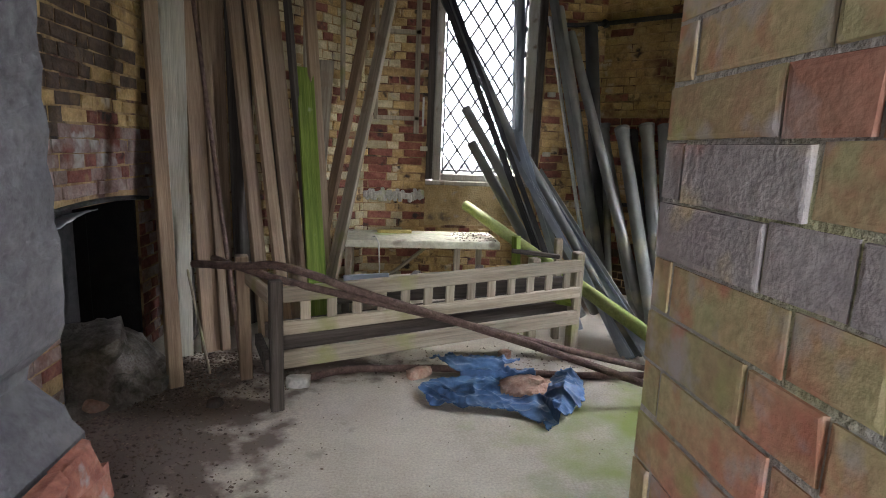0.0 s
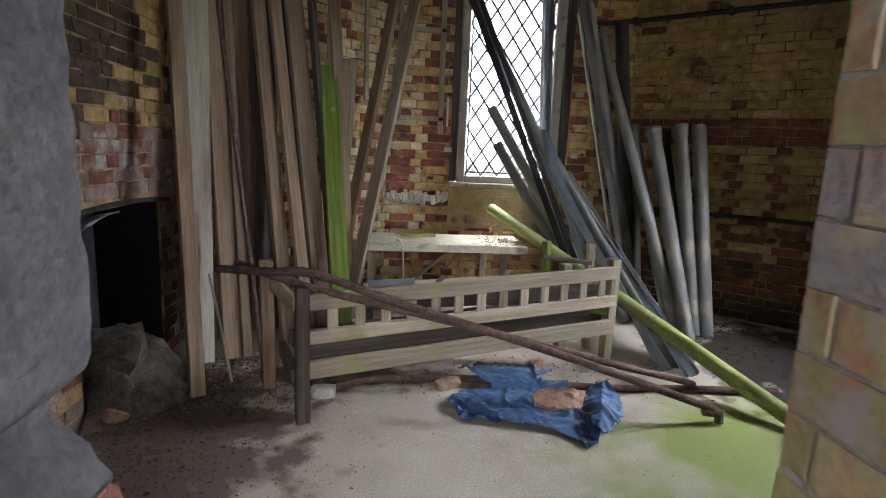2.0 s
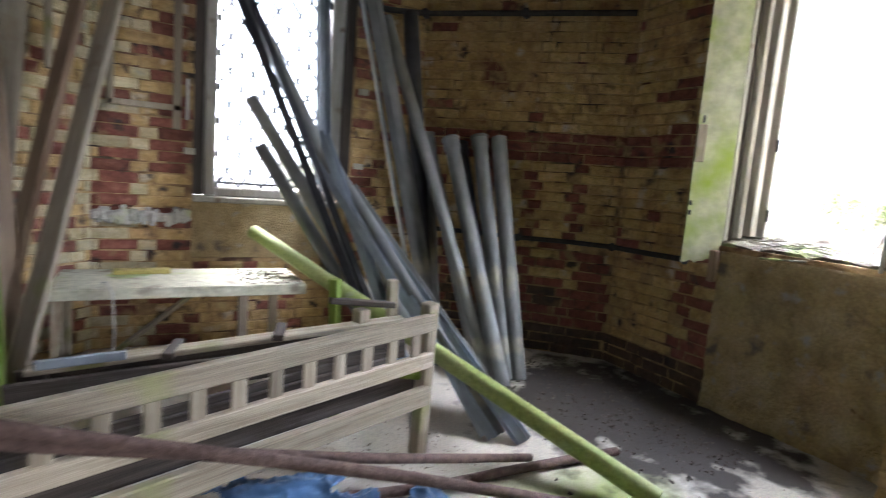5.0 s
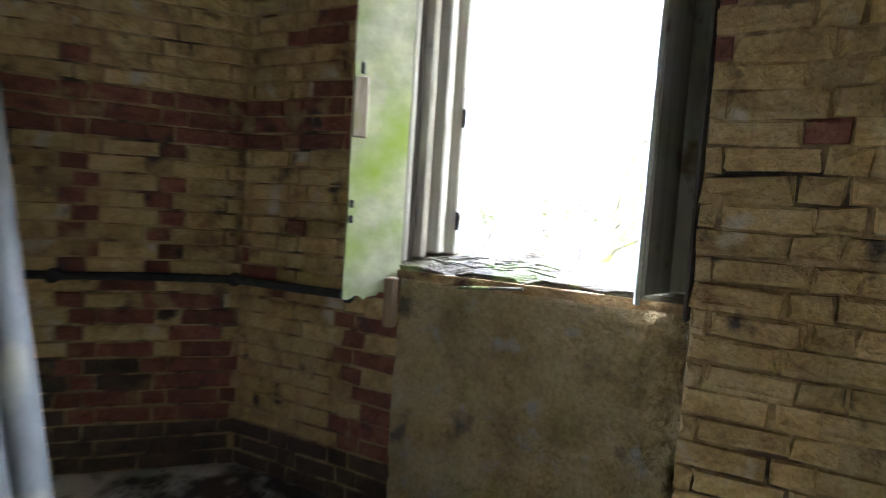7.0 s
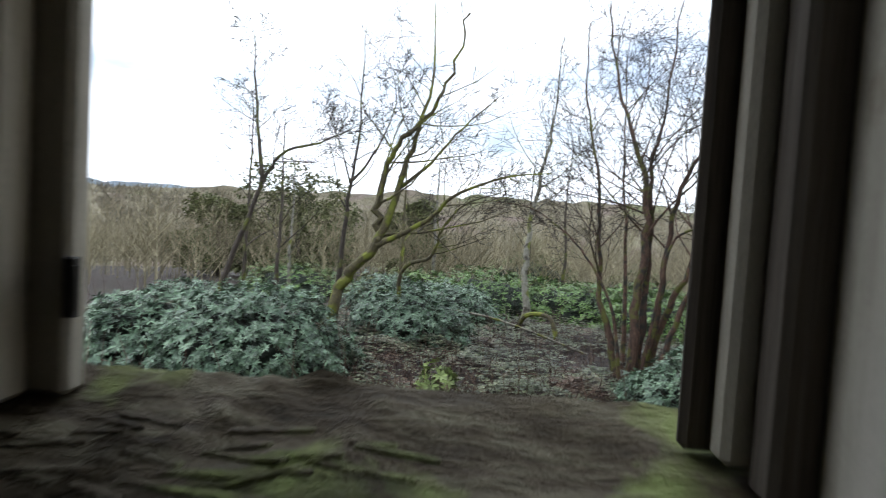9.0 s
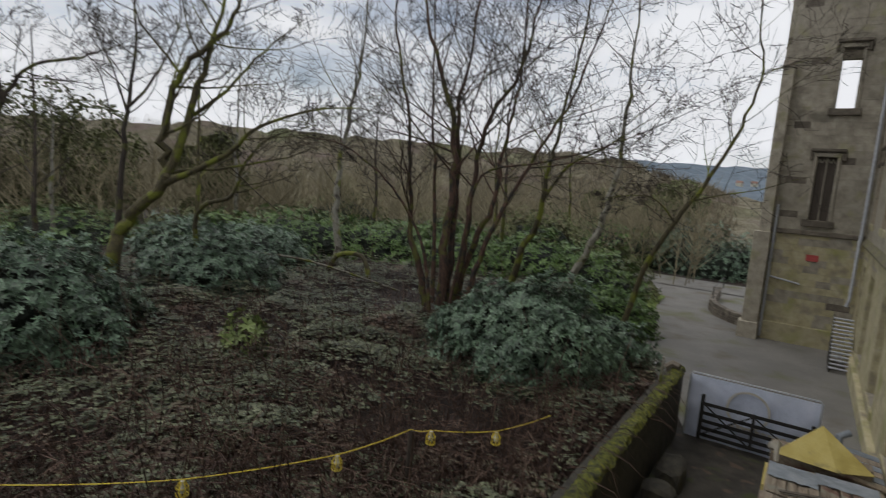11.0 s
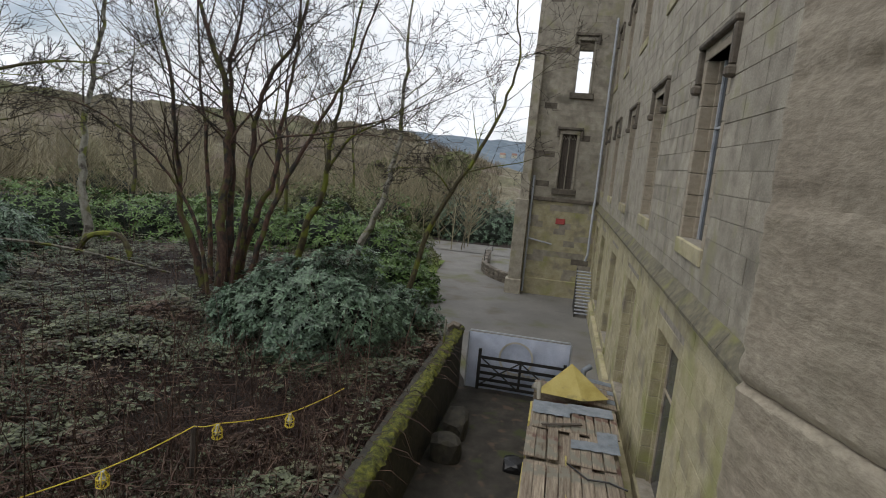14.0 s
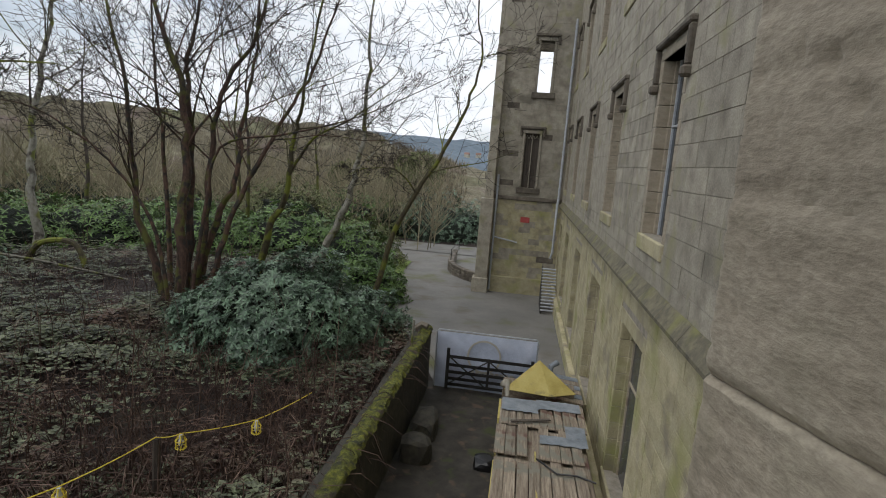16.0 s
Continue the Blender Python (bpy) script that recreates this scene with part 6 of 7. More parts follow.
# rope of caged lamps
fpst = [(-10.5, 2.2, -3.5), (-8.6, 3.57, -3.5), (-6.77, 5.21, -3.44), (-5.48, 7.12, -3.36), (-4.91, 8.36, -3.18), (-4.67, 8.64, -3.22), (-3.93, 9.75, -3.4), (-3.8, 12.1, -3.85)]
cb = thing("festoon_lights", "yellow cable with caged site lamps strung over brambles", "light string", OUT)
fine = []
for i in range(len(fpst) - 1):
    a, b = Vector(fpst[i]), Vector(fpst[i + 1])
    for k in range(8):
        u = k / 8
        fine.append(a.lerp(b, u) - Vector((0, 0, 0.12 * u * (1 - u))))
fine.append(Vector(fpst[-1]))
Geo().tube(fine, 0.01, 5).part("cable", YELLOW, cb)
for p in ((-6.77, 5.21, -3.46), (-5.48, 7.12, -3.38), (-4.67, 8.64, -3.24), (-3.93, 9.75, -3.42)):
    p = Vector(p)
    lp = Geo().tube([p, p + Vector((0, 0, -0.07)), p + Vector((0, 0, -0.13)), p + Vector((0, 0, -0.2))], [0.03, 0.03, 0.05, 0.02], 8).part("lamp", PIPEWHITE, cb, "white lamp in a yellow wire cage")
    for k in range(6):
        a = math.pi * k / 3
        dx, dy = math.cos(a), math.sin(a)
        Geo().tube([p + Vector((0.03 * dx, 0.03 * dy, 0.0)), p + Vector((0.085 * dx, 0.085 * dy, -0.1)), p + Vector((0.085 * dx, 0.085 * dy, -0.22)), p + Vector((0.03 * dx, 0.03 * dy, -0.27))], 0.009, 4).part("cage_wire", YELLOW, lp)
    for z in (-0.1, -0.22):
        Geo().tube([p + Vector((0.085 * math.cos(a), 0.085 * math.sin(a), z)) for a in np.linspace(0, 6.283, 13)], 0.009, 4).part("cage_ring", YELLOW, lp)
tagged(Geo().tube([(0, 0, 0), (0.02, 0, 1.4)], [0.07, 0.06], 8).part("fence_post", BARK, m=OUT @ pose(-4.93, 8.38, -4.6), smooth=True), "old timber post holding up the yellow cable", "post")


# ---- outside: trees and shrubs ----
def limb(pts, steps=5):
    """A smooth line through the given points."""
    ps, out = [Vector(p) for p in pts], []
    for i in range(len(ps) - 1):
        a, b, c, d = ps[max(i - 1, 0)], ps[i], ps[i + 1], ps[min(i + 2, len(ps) - 1)]
        for k in range(steps):
            u = k / steps
            out.append(0.5 * ((2 * b) + (c - a) * u + (2 * a - 5 * b + 4 * c - d) * u * u + (3 * b - a - 3 * c + d) * u ** 3))
    return out + [ps[-1]]


def grow(wood, twigs, start, way, length, radius, level, rng, up=0.25, spread=0.75, twiggy=1.0):
    """A branch that tapers, wanders and bears smaller ones."""
    n = {0: 9, 1: 7, 2: 5, 3: 3}[level]
    pts, p, d = [start], Vector(start), Vector(way).normalized()
    for k in range(n):
        d = (d + Vector((rng.gauss(0, 0.13), rng.gauss(0, 0.13), rng.gauss(0, 0.1) + up * 0.12))).normalized()
        p = p + d * length / n
        pts.append(p.copy())
    radii = [max(0.0085, radius * (1 - 0.85 * k / n)) for k in range(n + 1)]
    (wood if level < 2 else twigs).tube(pts, radii, {0: 8, 1: 6, 2: 4, 3: 3}[level], caps=False)
    bear(wood, twigs, pts, radii, length, level, rng, up, spread, twiggy)


def bear(wood, twigs, pts, radii, length, level, rng, up, spread, twiggy, first=0.25):
    if level >= 3:
        return
    count = int({0: 15, 1: 9, 2: 7}[level] * twiggy * rng.uniform(0.8, 1.2))
    for k in range(count):
        u = first + (1 - first) * (k + rng.random()) / count
        f = u * (len(pts) - 1)
        i = min(int(f), len(pts) - 2)
        at = pts[i].lerp(pts[i + 1], f - i)
        d = (pts[i + 1] - pts[i]).normalized()
        side = Vector((rng.gauss(0, 1), rng.gauss(0, 1), rng.gauss(0.15, 0.6)))
        side = (side - d * side.dot(d)).normalized()
        way = d * (1 - spread * 0.55) + side * spread
        ln = length * {0: 0.4, 1: 0.5, 2: 0.5}[level] * (1.15 - 0.65 * u) * rng.uniform(0.6, 1.2)
        grow(wood, twigs, at, way, ln, max(0.0085, radii[i] * {0: 0.36, 1: 0.48, 2: 0.6}[level]), level + 1, rng, up, spread, twiggy)


def bare_tree(base, stems, mat, label, seed, up=0.3, spread=0.75, twiggy=1.0, first=0.2, name="bare_tree"):
    """A leafless tree; each stem is a list of points and a radius at its foot."""
    rng = random.Random(seed)
    t = thing(name, label, "tree", OUT @ Matrix.Translation(base), "bare trees")
    o, twigs = Vector(base), Geo()
    for pts, r in stems:
        line = limb([Vector(p) - o for p in pts])
        for i in range(1, len(line)):
            line[i] += Vector((rng.gauss(0, r * 0.25), rng.gauss(0, r * 0.25), 0))
        n = len(line) - 1
        radii = [r * ((1.25 if i == 0 else 1) - 0.88 * (i / n) ** 0.85) for i in range(n + 1)]
        wood = Geo().tube(line, radii, 9)
        length = sum((line[i + 1] - line[i]).length for i in range(n))
        bear(wood, twigs, line, radii, length, 0, rng, up, spread, twiggy, first)
        wood.part("stem" if len(stems) > 1 else "trunk", mat, t, smooth=True)
    tagged(twigs.part("twig_mass", TWIG, t), kind="stuff")
    return t


G0 = ground_z
bare_tree((-12.4, 20.4, -4.8), [
    ([(-12.6, 19.8, -4.8), (-13.3, 19.9, -2.8), (-13.8, 19.9, -1.3), (-14.1, 20.1, 0.6), (-14.7, 20.4, 3.5), (-15.8, 20.7, 7.3), (-16.4, 21.1, 11.0)], 0.18),
    ([(-12.4, 20.2, -4.8), (-12.5, 20.6, -2.4), (-12.6, 21.0, 0.3), (-12.9, 21.4, 2.9), (-13.9, 21.6, 5.5), (-15.2, 21.9, 8.5), (-16.3, 22.3, 12.2)], 0.25),
    ([(-12.4, 20.6, -4.8), (-12.5, 21.1, -2.0), (-12.8, 21.7, 1.4), (-13.3, 22.2, 4.3), (-13.2, 22.8, 7.1), (-13.3, 23.8, 12.9)], 0.2),
    ([(-12.2, 20.8, -4.8), (-11.9, 21.2, -1.9), (-11.9, 21.5, 0.3), (-11.7, 21.9, 3.3), (-10.6, 22.5, 5.8), (-10.2, 22.9, 8.5), (-10.0, 23.6, 12.9)], 0.18),
    ([(-12.2, 21.1, -4.8), (-11.8, 21.8, -1.7), (-11.2, 22.4, 0.4), (-11.3, 23.0, 3.0), (-11.1, 23.7, 6.3), (-11.7, 24.7, 12.2)], 0.18),
    ([(-11.6, 20.7, -4.8), (-11.0, 21.0, -2.2), (-10.3, 21.3, -0.2), (-9.2, 21.8, 2.3), (-8.1, 22.3, 4.6), (-7.3, 22.7, 7.3), (-6.5, 23.3, 10.8)], 0.14),
    ([(-12.3, 19.5, -4.8), (-12.6, 19.4, -2.4), (-13.5, 19.2, -0.4), (-14.9, 18.9, 1.1), (-16.7, 18.4, 2.2), (-18.3, 17.8, 2.4)], 0.09),
    ([(-11.9, 20.2, -4.8), (-11.5, 20.5, -1.4), (-11.0, 20.7, 1.3), (-8.4, 21.0, 2.0), (-5.7, 21.4, 2.9), (-2.3, 22.0, 4.7)], 0.08),
    ([(-13.9, 22.0, -4.8), (-14.6, 22.7, 0.1), (-15.6, 23.3, 4.9), (-16.6, 24.3, 12.0)], 0.13)], REDBARK, "many-stemmed bare tree with reddish mossy trunks", 3, twiggy=0.95, first=0.36)
bare_tree((-11.3, 24.6, -4.8), [
    ([(-11.4, 24.6, -4.8), (-11.0, 25.0, -2.2), (-10.4, 25.4, -0.6), (-10.3, 25.8, 1.8), (-10.1, 26.1, 3.6), (-9.7, 27.0, 8.4), (-9.6, 27.9, 13.6)], 0.2),
    ([(-10.4, 25.5, 0.2), (-9.3, 25.7, 2.0), (-7.7, 25.7, 2.9), (-5.3, 26.1, 4.7)], 0.09)], MOSSBARK, "dark bare tree with a long arching limb", 4, twiggy=0.9, first=0.35)
bare_tree((-21.3, 10.9, -4.6), [
    ([(-21.4, 10.8, -4.7), (-21.2, 11.2, -2.6), (-21.0, 11.6, -1.3), (-20.1, 12.4, 0.1), (-20.2, 12.6, 1.7), (-20.3, 12.8, 3.2), (-19.9, 13.3, 4.6), (-19.0, 14.1, 6.0), (-18.4, 14.8, 7.7), (-18.2, 15.4, 10.4)], 0.3),
    ([(-20.0, 12.5, 0.2), (-19.7, 13.2, 2.5), (-19.5, 13.9, 4.9), (-19.4, 14.5, 7.3), (-20.0, 14.9, 11.2)], 0.2),
    ([(-19.9, 12.5, 0.2), (-18.0, 13.7, 1.4), (-17.0, 14.2, 2.4), (-15.2, 15.2, 3.2), (-13.5, 16.1, 3.4)], 0.13),
    ([(-19.9, 13.3, 2.6), (-18.6, 14.1, 3.8), (-17.3, 14.8, 5.3), (-16.0, 15.6, 6.6)], 0.1)], MOSSBARK, "leaning bare tree with thick moss on its limbs", 5, up=0.2, twiggy=0.85, first=0.35)
bare_tree((-21.2, 14.9, -4.6), [([(-21.2, 14.9, -4.6), (-21.4, 14.7, -1.2), (-20.1, 15.5, -0.3), (-19.7, 15.7, 0.9), (-18.9, 16.2, 2.1), (-17.1, 17.3, 2.9)], 0.13)], MOSSBARK, "low crooked tree bright with moss", 6, twiggy=0.8, first=0.4)
bare_tree((-23.1, 12.2, -4.7), [
    ([(-23.1, 12.2, -4.7), (-23.4, 12.5, -0.7), (-23.6, 13.0, 2.8), (-23.8, 13.4, 6.1), (-24.4, 13.8, 10.9)], 0.17),
    ([(-23.6, 13.0, 3.1), (-22.7, 13.6, 4.3), (-22.0, 14.3, 6.8), (-22.5, 14.1, 8.8)], 0.08),
    ([(-23.6, 13.0, 2.8), (-24.6, 12.7, 5.1), (-25.6, 12.3, 6.9)], 0.06)], BARK, "dark straight bare tree with crooked twigs", 7, twiggy=0.85, first=0.4)
z0 = G0(-25.5, 7.0) - 0.2
bare_tree((-25.5, 7.0, z0), [([(-25.5, 7.0, z0), (-24.9, 8.0, -0.4), (-24.3, 8.9, 2.7), (-23.6, 9.5, 4.0), (-22.2, 10.6, 4.5), (-21.0, 11.5, 5.1)], 0.15), ([(-24.3, 8.9, 2.7), (-24.6, 8.6, 6.0), (-24.9, 8.4, 9.5)], 0.12)], BARK, "dark bare tree at the edge of the wood", 8, twiggy=0.9, first=0.35)
bare_tree((-24.3, 26.3, -5.0), [([(-24.3, 26.3, -5.0), (-25.0, 26.7, -1.7), (-25.2, 27.2, 1.6), (-25.1, 27.9, 5.6), (-25.0, 28.4, 8.3), (-25.3, 29.3, 14.3)], 0.27)], PALEBARK, "slender pale birch with mossy foot", 9, twiggy=0.8, first=0.4)
z0 = G0(-10.4, 28.9) - 0.2
bare_tree((-10.4, 28.9, z0), [([(-10.4, 28.9, z0), (-9.1, 29.5, -1.9), (-8.6, 30.0, 0.6), (-8.3, 30.5, 3.0), (-8.5, 31.0, 6.7), (-8.6, 31.5, 9.7), (-9.0, 32.4, 15.7)], 0.22)], PALEBARK, "tall pale birch beyond the shrubs", 11, twiggy=0.8, first=0.3)
z0 = G0(-6.2, 26.0) - 0.2
bare_tree((-6.2, 26.0, z0), [
    ([(-6.3, 26.0, z0), (-5.6, 26.3, -2.6), (-4.6, 26.7, -0.1), (-3.4, 27.1, 2.0), (-2.6, 27.5, 4.1), (-2.1, 27.8, 6.5), (-2.5, 27.9, 8.3), (-2.5, 28.2, 11.4)], 0.15),
    ([(-4.6, 26.7, -0.1), (-5.6, 26.2, 0.9), (-7.7, 26.1, 0.7)], 0.05)], MOSSBARK, "thin tree leaning over the drive", 13, up=0.05, twiggy=0.95, first=0.3)
for k, (x, y, h, r, mat) in enumerate(((-36, 14, 13, 0.2, BARK), (-33, 22, 14, 0.2, MOSSBARK), (-40, 30, 15, 0.22, PALEBARK), (-30, 36, 14, 0.2, BARK), (-22, 42, 14, 0.2, MOSSBARK), (-17, 46, 13, 0.18, BARK), (-44, 18, 12, 0.2, PALEBARK), (-27, 9, 11, 0.14, BARK), (-17, 34, 14, 0.18, BARK), (-38, 40, 14, 0.2, BARK))):
    z0 = G0(x, y) - 0.2
    bare_tree((x, y, z0), [([(x, y, z0), (x + 0.3, y, z0 + h * 0.3), (x - 0.2, y + 0.3, z0 + h * 0.65), (x + 0.4, y, z0 + h)], r)], mat, "bare woodland tree with fine twigs", 20 + k, twiggy=0.62, first=0.3)


def blade(g, p, way, side, length, width, droop=0.3):
    """One leaf: two bent halves."""
    q = p + way * length * 0.5
    r = p + way * length + Vector((0, 0, -droop * length))
    g.add([p, q + side * width, r, q - side * width, q + Vector((0, 0, -width * 0.3))], [(0, 1, 4), (1, 2, 4), (2, 3, 4), (3, 0, 4)])


def shrub(base, radii, count, mat, leaf, label, seed, name="shrub", leaves=7, core=True, category="shrub", group="shrubs"):
    """A bush of leaf rosettes over an uneven crown, with twigs inside."""
    rng = random.Random(seed)
    t = thing(name, label, category, OUT @ Matrix.Translation(base), group)
    g, inner = Geo(), Geo()
    rx, ry, rz = radii
    for _ in range(count):
        a, s = rng.uniform(0, 2 * math.pi), rng.uniform(-0.12, 1)
        c = math.sqrt(max(0, 1 - s * s))
        n = Vector((c * math.cos(a), c * math.sin(a), s))
        k = 1 + 0.28 * noise.noise(n * 2.2 + Vector((seed, 0, 0))) + 0.14 * noise.noise(n * 6 + Vector((0, seed, 0))) - 0.2 * rng.random() ** 2
        p = Vector((n.x * rx * k, n.y * ry * k, max(-0.05, n.z * rz * k)))
        out = Vector((n.x / rx, n.y / ry, n.z / rz + 0.35 / rz)).normalized()
        tilt = (out + Vector((rng.gauss(0, 0.3), rng.gauss(0, 0.3), rng.gauss(0, 0.3)))).normalized()
        u = tilt.orthogonal().normalized()
        v = tilt.cross(u)
        turn = rng.random() * 6
        for i in range(leaves):
            b = turn + 2 * math.pi * i / leaves
            way = (u * math.cos(b) + v * math.sin(b)) * 0.9 + tilt * rng.uniform(-0.15, 0.6)
            way.normalize()
            blade(g, p, way, way.cross(tilt).normalized(), leaf * rng.uniform(0.7, 1.3), leaf * 0.19, 0.12)
        if rng.random() < 0.18:
            inner.tube([Vector((p.x * 0.1, p.y * 0.1, 0)), p * 0.55 + Vector((0, 0, -0.1)), p], [0.03, 0.02, 0.008], 3, caps=False)
    g.part("foliage", mat, t)
    tagged(inner.part("branch_tangle", TWIG, t), kind="stuff")
    # Dark solid core: the shade deep between the leaves, put into colour.
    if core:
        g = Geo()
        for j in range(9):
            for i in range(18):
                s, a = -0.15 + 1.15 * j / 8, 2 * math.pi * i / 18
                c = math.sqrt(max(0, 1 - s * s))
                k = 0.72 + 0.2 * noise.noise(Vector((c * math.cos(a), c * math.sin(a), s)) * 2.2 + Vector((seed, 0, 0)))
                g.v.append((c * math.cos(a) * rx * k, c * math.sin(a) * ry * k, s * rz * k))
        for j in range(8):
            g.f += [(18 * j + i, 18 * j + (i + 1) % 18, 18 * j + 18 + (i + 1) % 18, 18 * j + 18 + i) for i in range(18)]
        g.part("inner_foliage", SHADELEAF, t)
    return t


# Near-black green that stands for shade inside the bushes.
SHADELEAF = material("leaf_shade", [(0.008, 0.013, 0.007), (0.014, 0.022, 0.012), (0.024, 0.036, 0.018)], 12, bump=1.0, rand=0, bump_dist=0.1, fine=40)
RL = "large dark green rhododendron bush with rosettes of leaves"
shrub((-6.3, 16.5, G0(-6.3, 16.5)), (3.0, 2.7, 2.7), 3600, RHODO, 0.165, RL, 1, "rhododendron", 7)
shrub((-8.7, 17.3, G0(-8.7, 17.3)), (1.9, 1.9, 1.6), 1100, RHODO, 0.165, RL, 2, "rhododendron", 7)
shrub((-4.4, 18.4, G0(-4.4, 18.4)), (1.5, 1.5, 1.5), 700, RHODO, 0.165, RL, 3, "rhododendron", 7)
shrub((-21.8, 15.6, G0(-21.8, 15.6)), (3.4, 3.0, 2.4), 1600, RHODO, 0.22, RL, 5, "rhododendron", 7)
shrub((-17.4, 6.6, G0(-17.4, 6.6)), (3.2, 3.2, 2.9), 2600, RHODO, 0.19, RL, 4, "rhododendron", 7)
shrub((-21, 4.5, G0(-21, 4.5)), (3.2, 3.2, 2.2), 1400, RHODO, 0.24, RL, 14, "rhododendron", 7)
for k, (x, y, rx, ry, rz, mat) in enumerate(((-31, 29, 5.5, 4, 3.4, LAUREL), (-26, 33, 5, 4, 3.0, LAUREL), (-22, 36, 5, 4, 2.8, LAUREL), (-35, 26, 5, 4, 2.6, LAUREL), (-28.5, 18.5, 3.6, 3.4, 2.9, RHODO), (-26.5, 22, 3.2, 3, 2.6, RHODO), (-30, 24, 4, 3.5, 2.6, RHODO), (-10.5, 33.5, 4.0, 3.2, 3.4, LAUREL), (-14, 34, 3.8, 3.5, 2.8, LAUREL), (-18.5, 32.5, 4.4, 3.5, 2.5, LAUREL), (-8.3, 60, 5.5, 4, 5.0, RHODO), (-3.5, 62, 5, 4, 4.2, RHODO), (-14, 60, 4, 4, 4.2, YEW), (-24, 56, 6, 5, 5.4, YEW), (-33, 52, 6, 5, 4.6, YEW), (-18, 58, 5, 4, 5.2, LAUREL), (-42, 45, 6, 5, 4.6, YEW), (-47, 20, 7, 5, 2.8, LAUREL), (-40, 27, 6, 5, 2.8, YEW), (-37, 9, 4, 4, 2.0, RHODO), (-12.4, 41, 4.5, 3.5, 3.6, YEW), (-18, 43, 5, 4, 3.8, YEW), (-50, 21, 7, 5, 3.2, YEW), (-7.9, 29.8, 2.4, 2.2, 2.2, LAUREL))):
    shrub((x, y, G0(x, y) - 0.1), (rx, ry, rz), 850, mat, 0.3, "dense evergreen shrub at the woodland edge", 30 + k, leaves=5)
shrub((-13.1, 11.0, G0(-13.1, 11.0)), (0.7, 0.7, 1.2), 60, YOUNGLEAF, 0.3, "small yellow-green sapling among brambles", 60, "sapling", 7, False, "sapling")


def evergreen(base, h, r, seed, label):
    """A broad dark conifer of many small sprays."""
    rng = random.Random(seed)
    t = thing("evergreen_tree", label, "tree", OUT @ Matrix.Translation(base), "evergreens")
    Geo().tube([(0, 0, -0.5), (0, 0, h * 0.8)], [0.5, 0.1], 7).part("trunk", BARK, t)
    g, lobes = Geo(), []
    for k in range(17):
        a, s = rng.uniform(0, 6.283), rng.uniform(0.12, 0.8)
        d = r * 0.72 * math.sqrt(max(0.0, 1 - (s / 0.95) ** 2)) * rng.uniform(0.35, 1)
        lobes.append((Vector((d * math.cos(a), d * math.sin(a), h * s)), r * rng.uniform(0.28, 0.45)))
    for _ in range(5200):
        at, lr = rng.choice(lobes)
        n = Vector((rng.gauss(0, 1), rng.gauss(0, 1), rng.gauss(0.25, 1))).normalized()
        a = math.atan2(n.y, n.x)
        k = 0.85 + 0.35 * noise.noise(n * 2.5 + at)
        p = at + Vector((n.x * lr, n.y * lr, n.z * lr * 0.75)) * k * rng.uniform(0.85, 1.08)
        if p.z < 0.2:
            continue
        for _ in range(3):
            way = Vector((math.cos(a) + rng.gauss(0, 0.6), math.sin(a) + rng.gauss(0, 0.6), rng.gauss(0.3, 0.5))).normalized()
            blade(g, p, way, way.orthogonal().normalized(), rng.uniform(0.25, 0.55), 0.12, 0.2)
    g.part("crown", YEW, t)
    return t


for k, (x, y, h, r) in enumerate(((-69, 29, 15.5, 9.5), (-73, 20, 11, 7), (-56, 38, 11.5, 5), (-17, 90, 13, 6.5), (-27, 88, 10, 5))):
    evergreen((x, y, G0(x, y)), h, r, 80 + k, "dark evergreen tree beyond the wood")

# brambles: leaves and stems over the bank
rng = random.Random(4)
leaves, stalks = Geo(), Geo()


def bank_point():
    while True:
        d = 6 + 34 * rng.random() ** 1.7
        a = math.radians(rng.uniform(2, 100))
        x, y = 0.4 - d * math.sin(a), 0.9 + d * math.cos(a)
        if x < -2.75 and not (y > 18 and x > -3.2 - 0.42 * (y - 18.4)) and y > -2:
            return x, y, d


for _ in range(62000):
    x, y, d = bank_point()
    dens = noise.noise((x * 0.22, y * 0.22, 5))
    if dens + (0.3 if d > 12 and x < -5 else 0.02 if d > 9 else -0.2) < rng.uniform(-0.35, 0.4):
        continue
    z = G0(x, y) + 0.2 + 0.8 * abs(noise.noise((x * 0.45, y * 0.45, 2))) + rng.uniform(-0.12, 0.12)
    s = rng.uniform(0.075, 0.15) * (1 if d < 16 else 1.4)
    for k in range(3):
        a = rng.uniform(0, 6.28)
        way = Vector((math.cos(a), math.sin(a), rng.uniform(-0.1, 0.35))).normalized()
        blade(leaves, Vector((x, y, z)), way, Vector((-way.y, way.x, 0)), s, s * 0.42, 0.1)
for _ in range(26000):
    x, y, d = bank_point()
    if (d > 11 and x < -5 and rng.random() < 0.55) or (d > 22 and rng.random() < 0.6):
        continue
    z = G0(x, y)
    a, l, h = rng.uniform(0, 6.28), rng.uniform(0.4, 1.5), rng.uniform(0.2, 0.85)
    dx, dy = math.cos(a) * l, math.sin(a) * l
    stalks.tube([(x, y, z), (x + dx * 0.35, y + dy * 0.35, z + h), (x + dx * 0.75, y + dy * 0.75, z + h * 0.9), (x + dx, y + dy, z + h * rng.uniform(0.1, 0.7))], [0.01, 0.009, 0.008, 0.004], 3, caps=False)
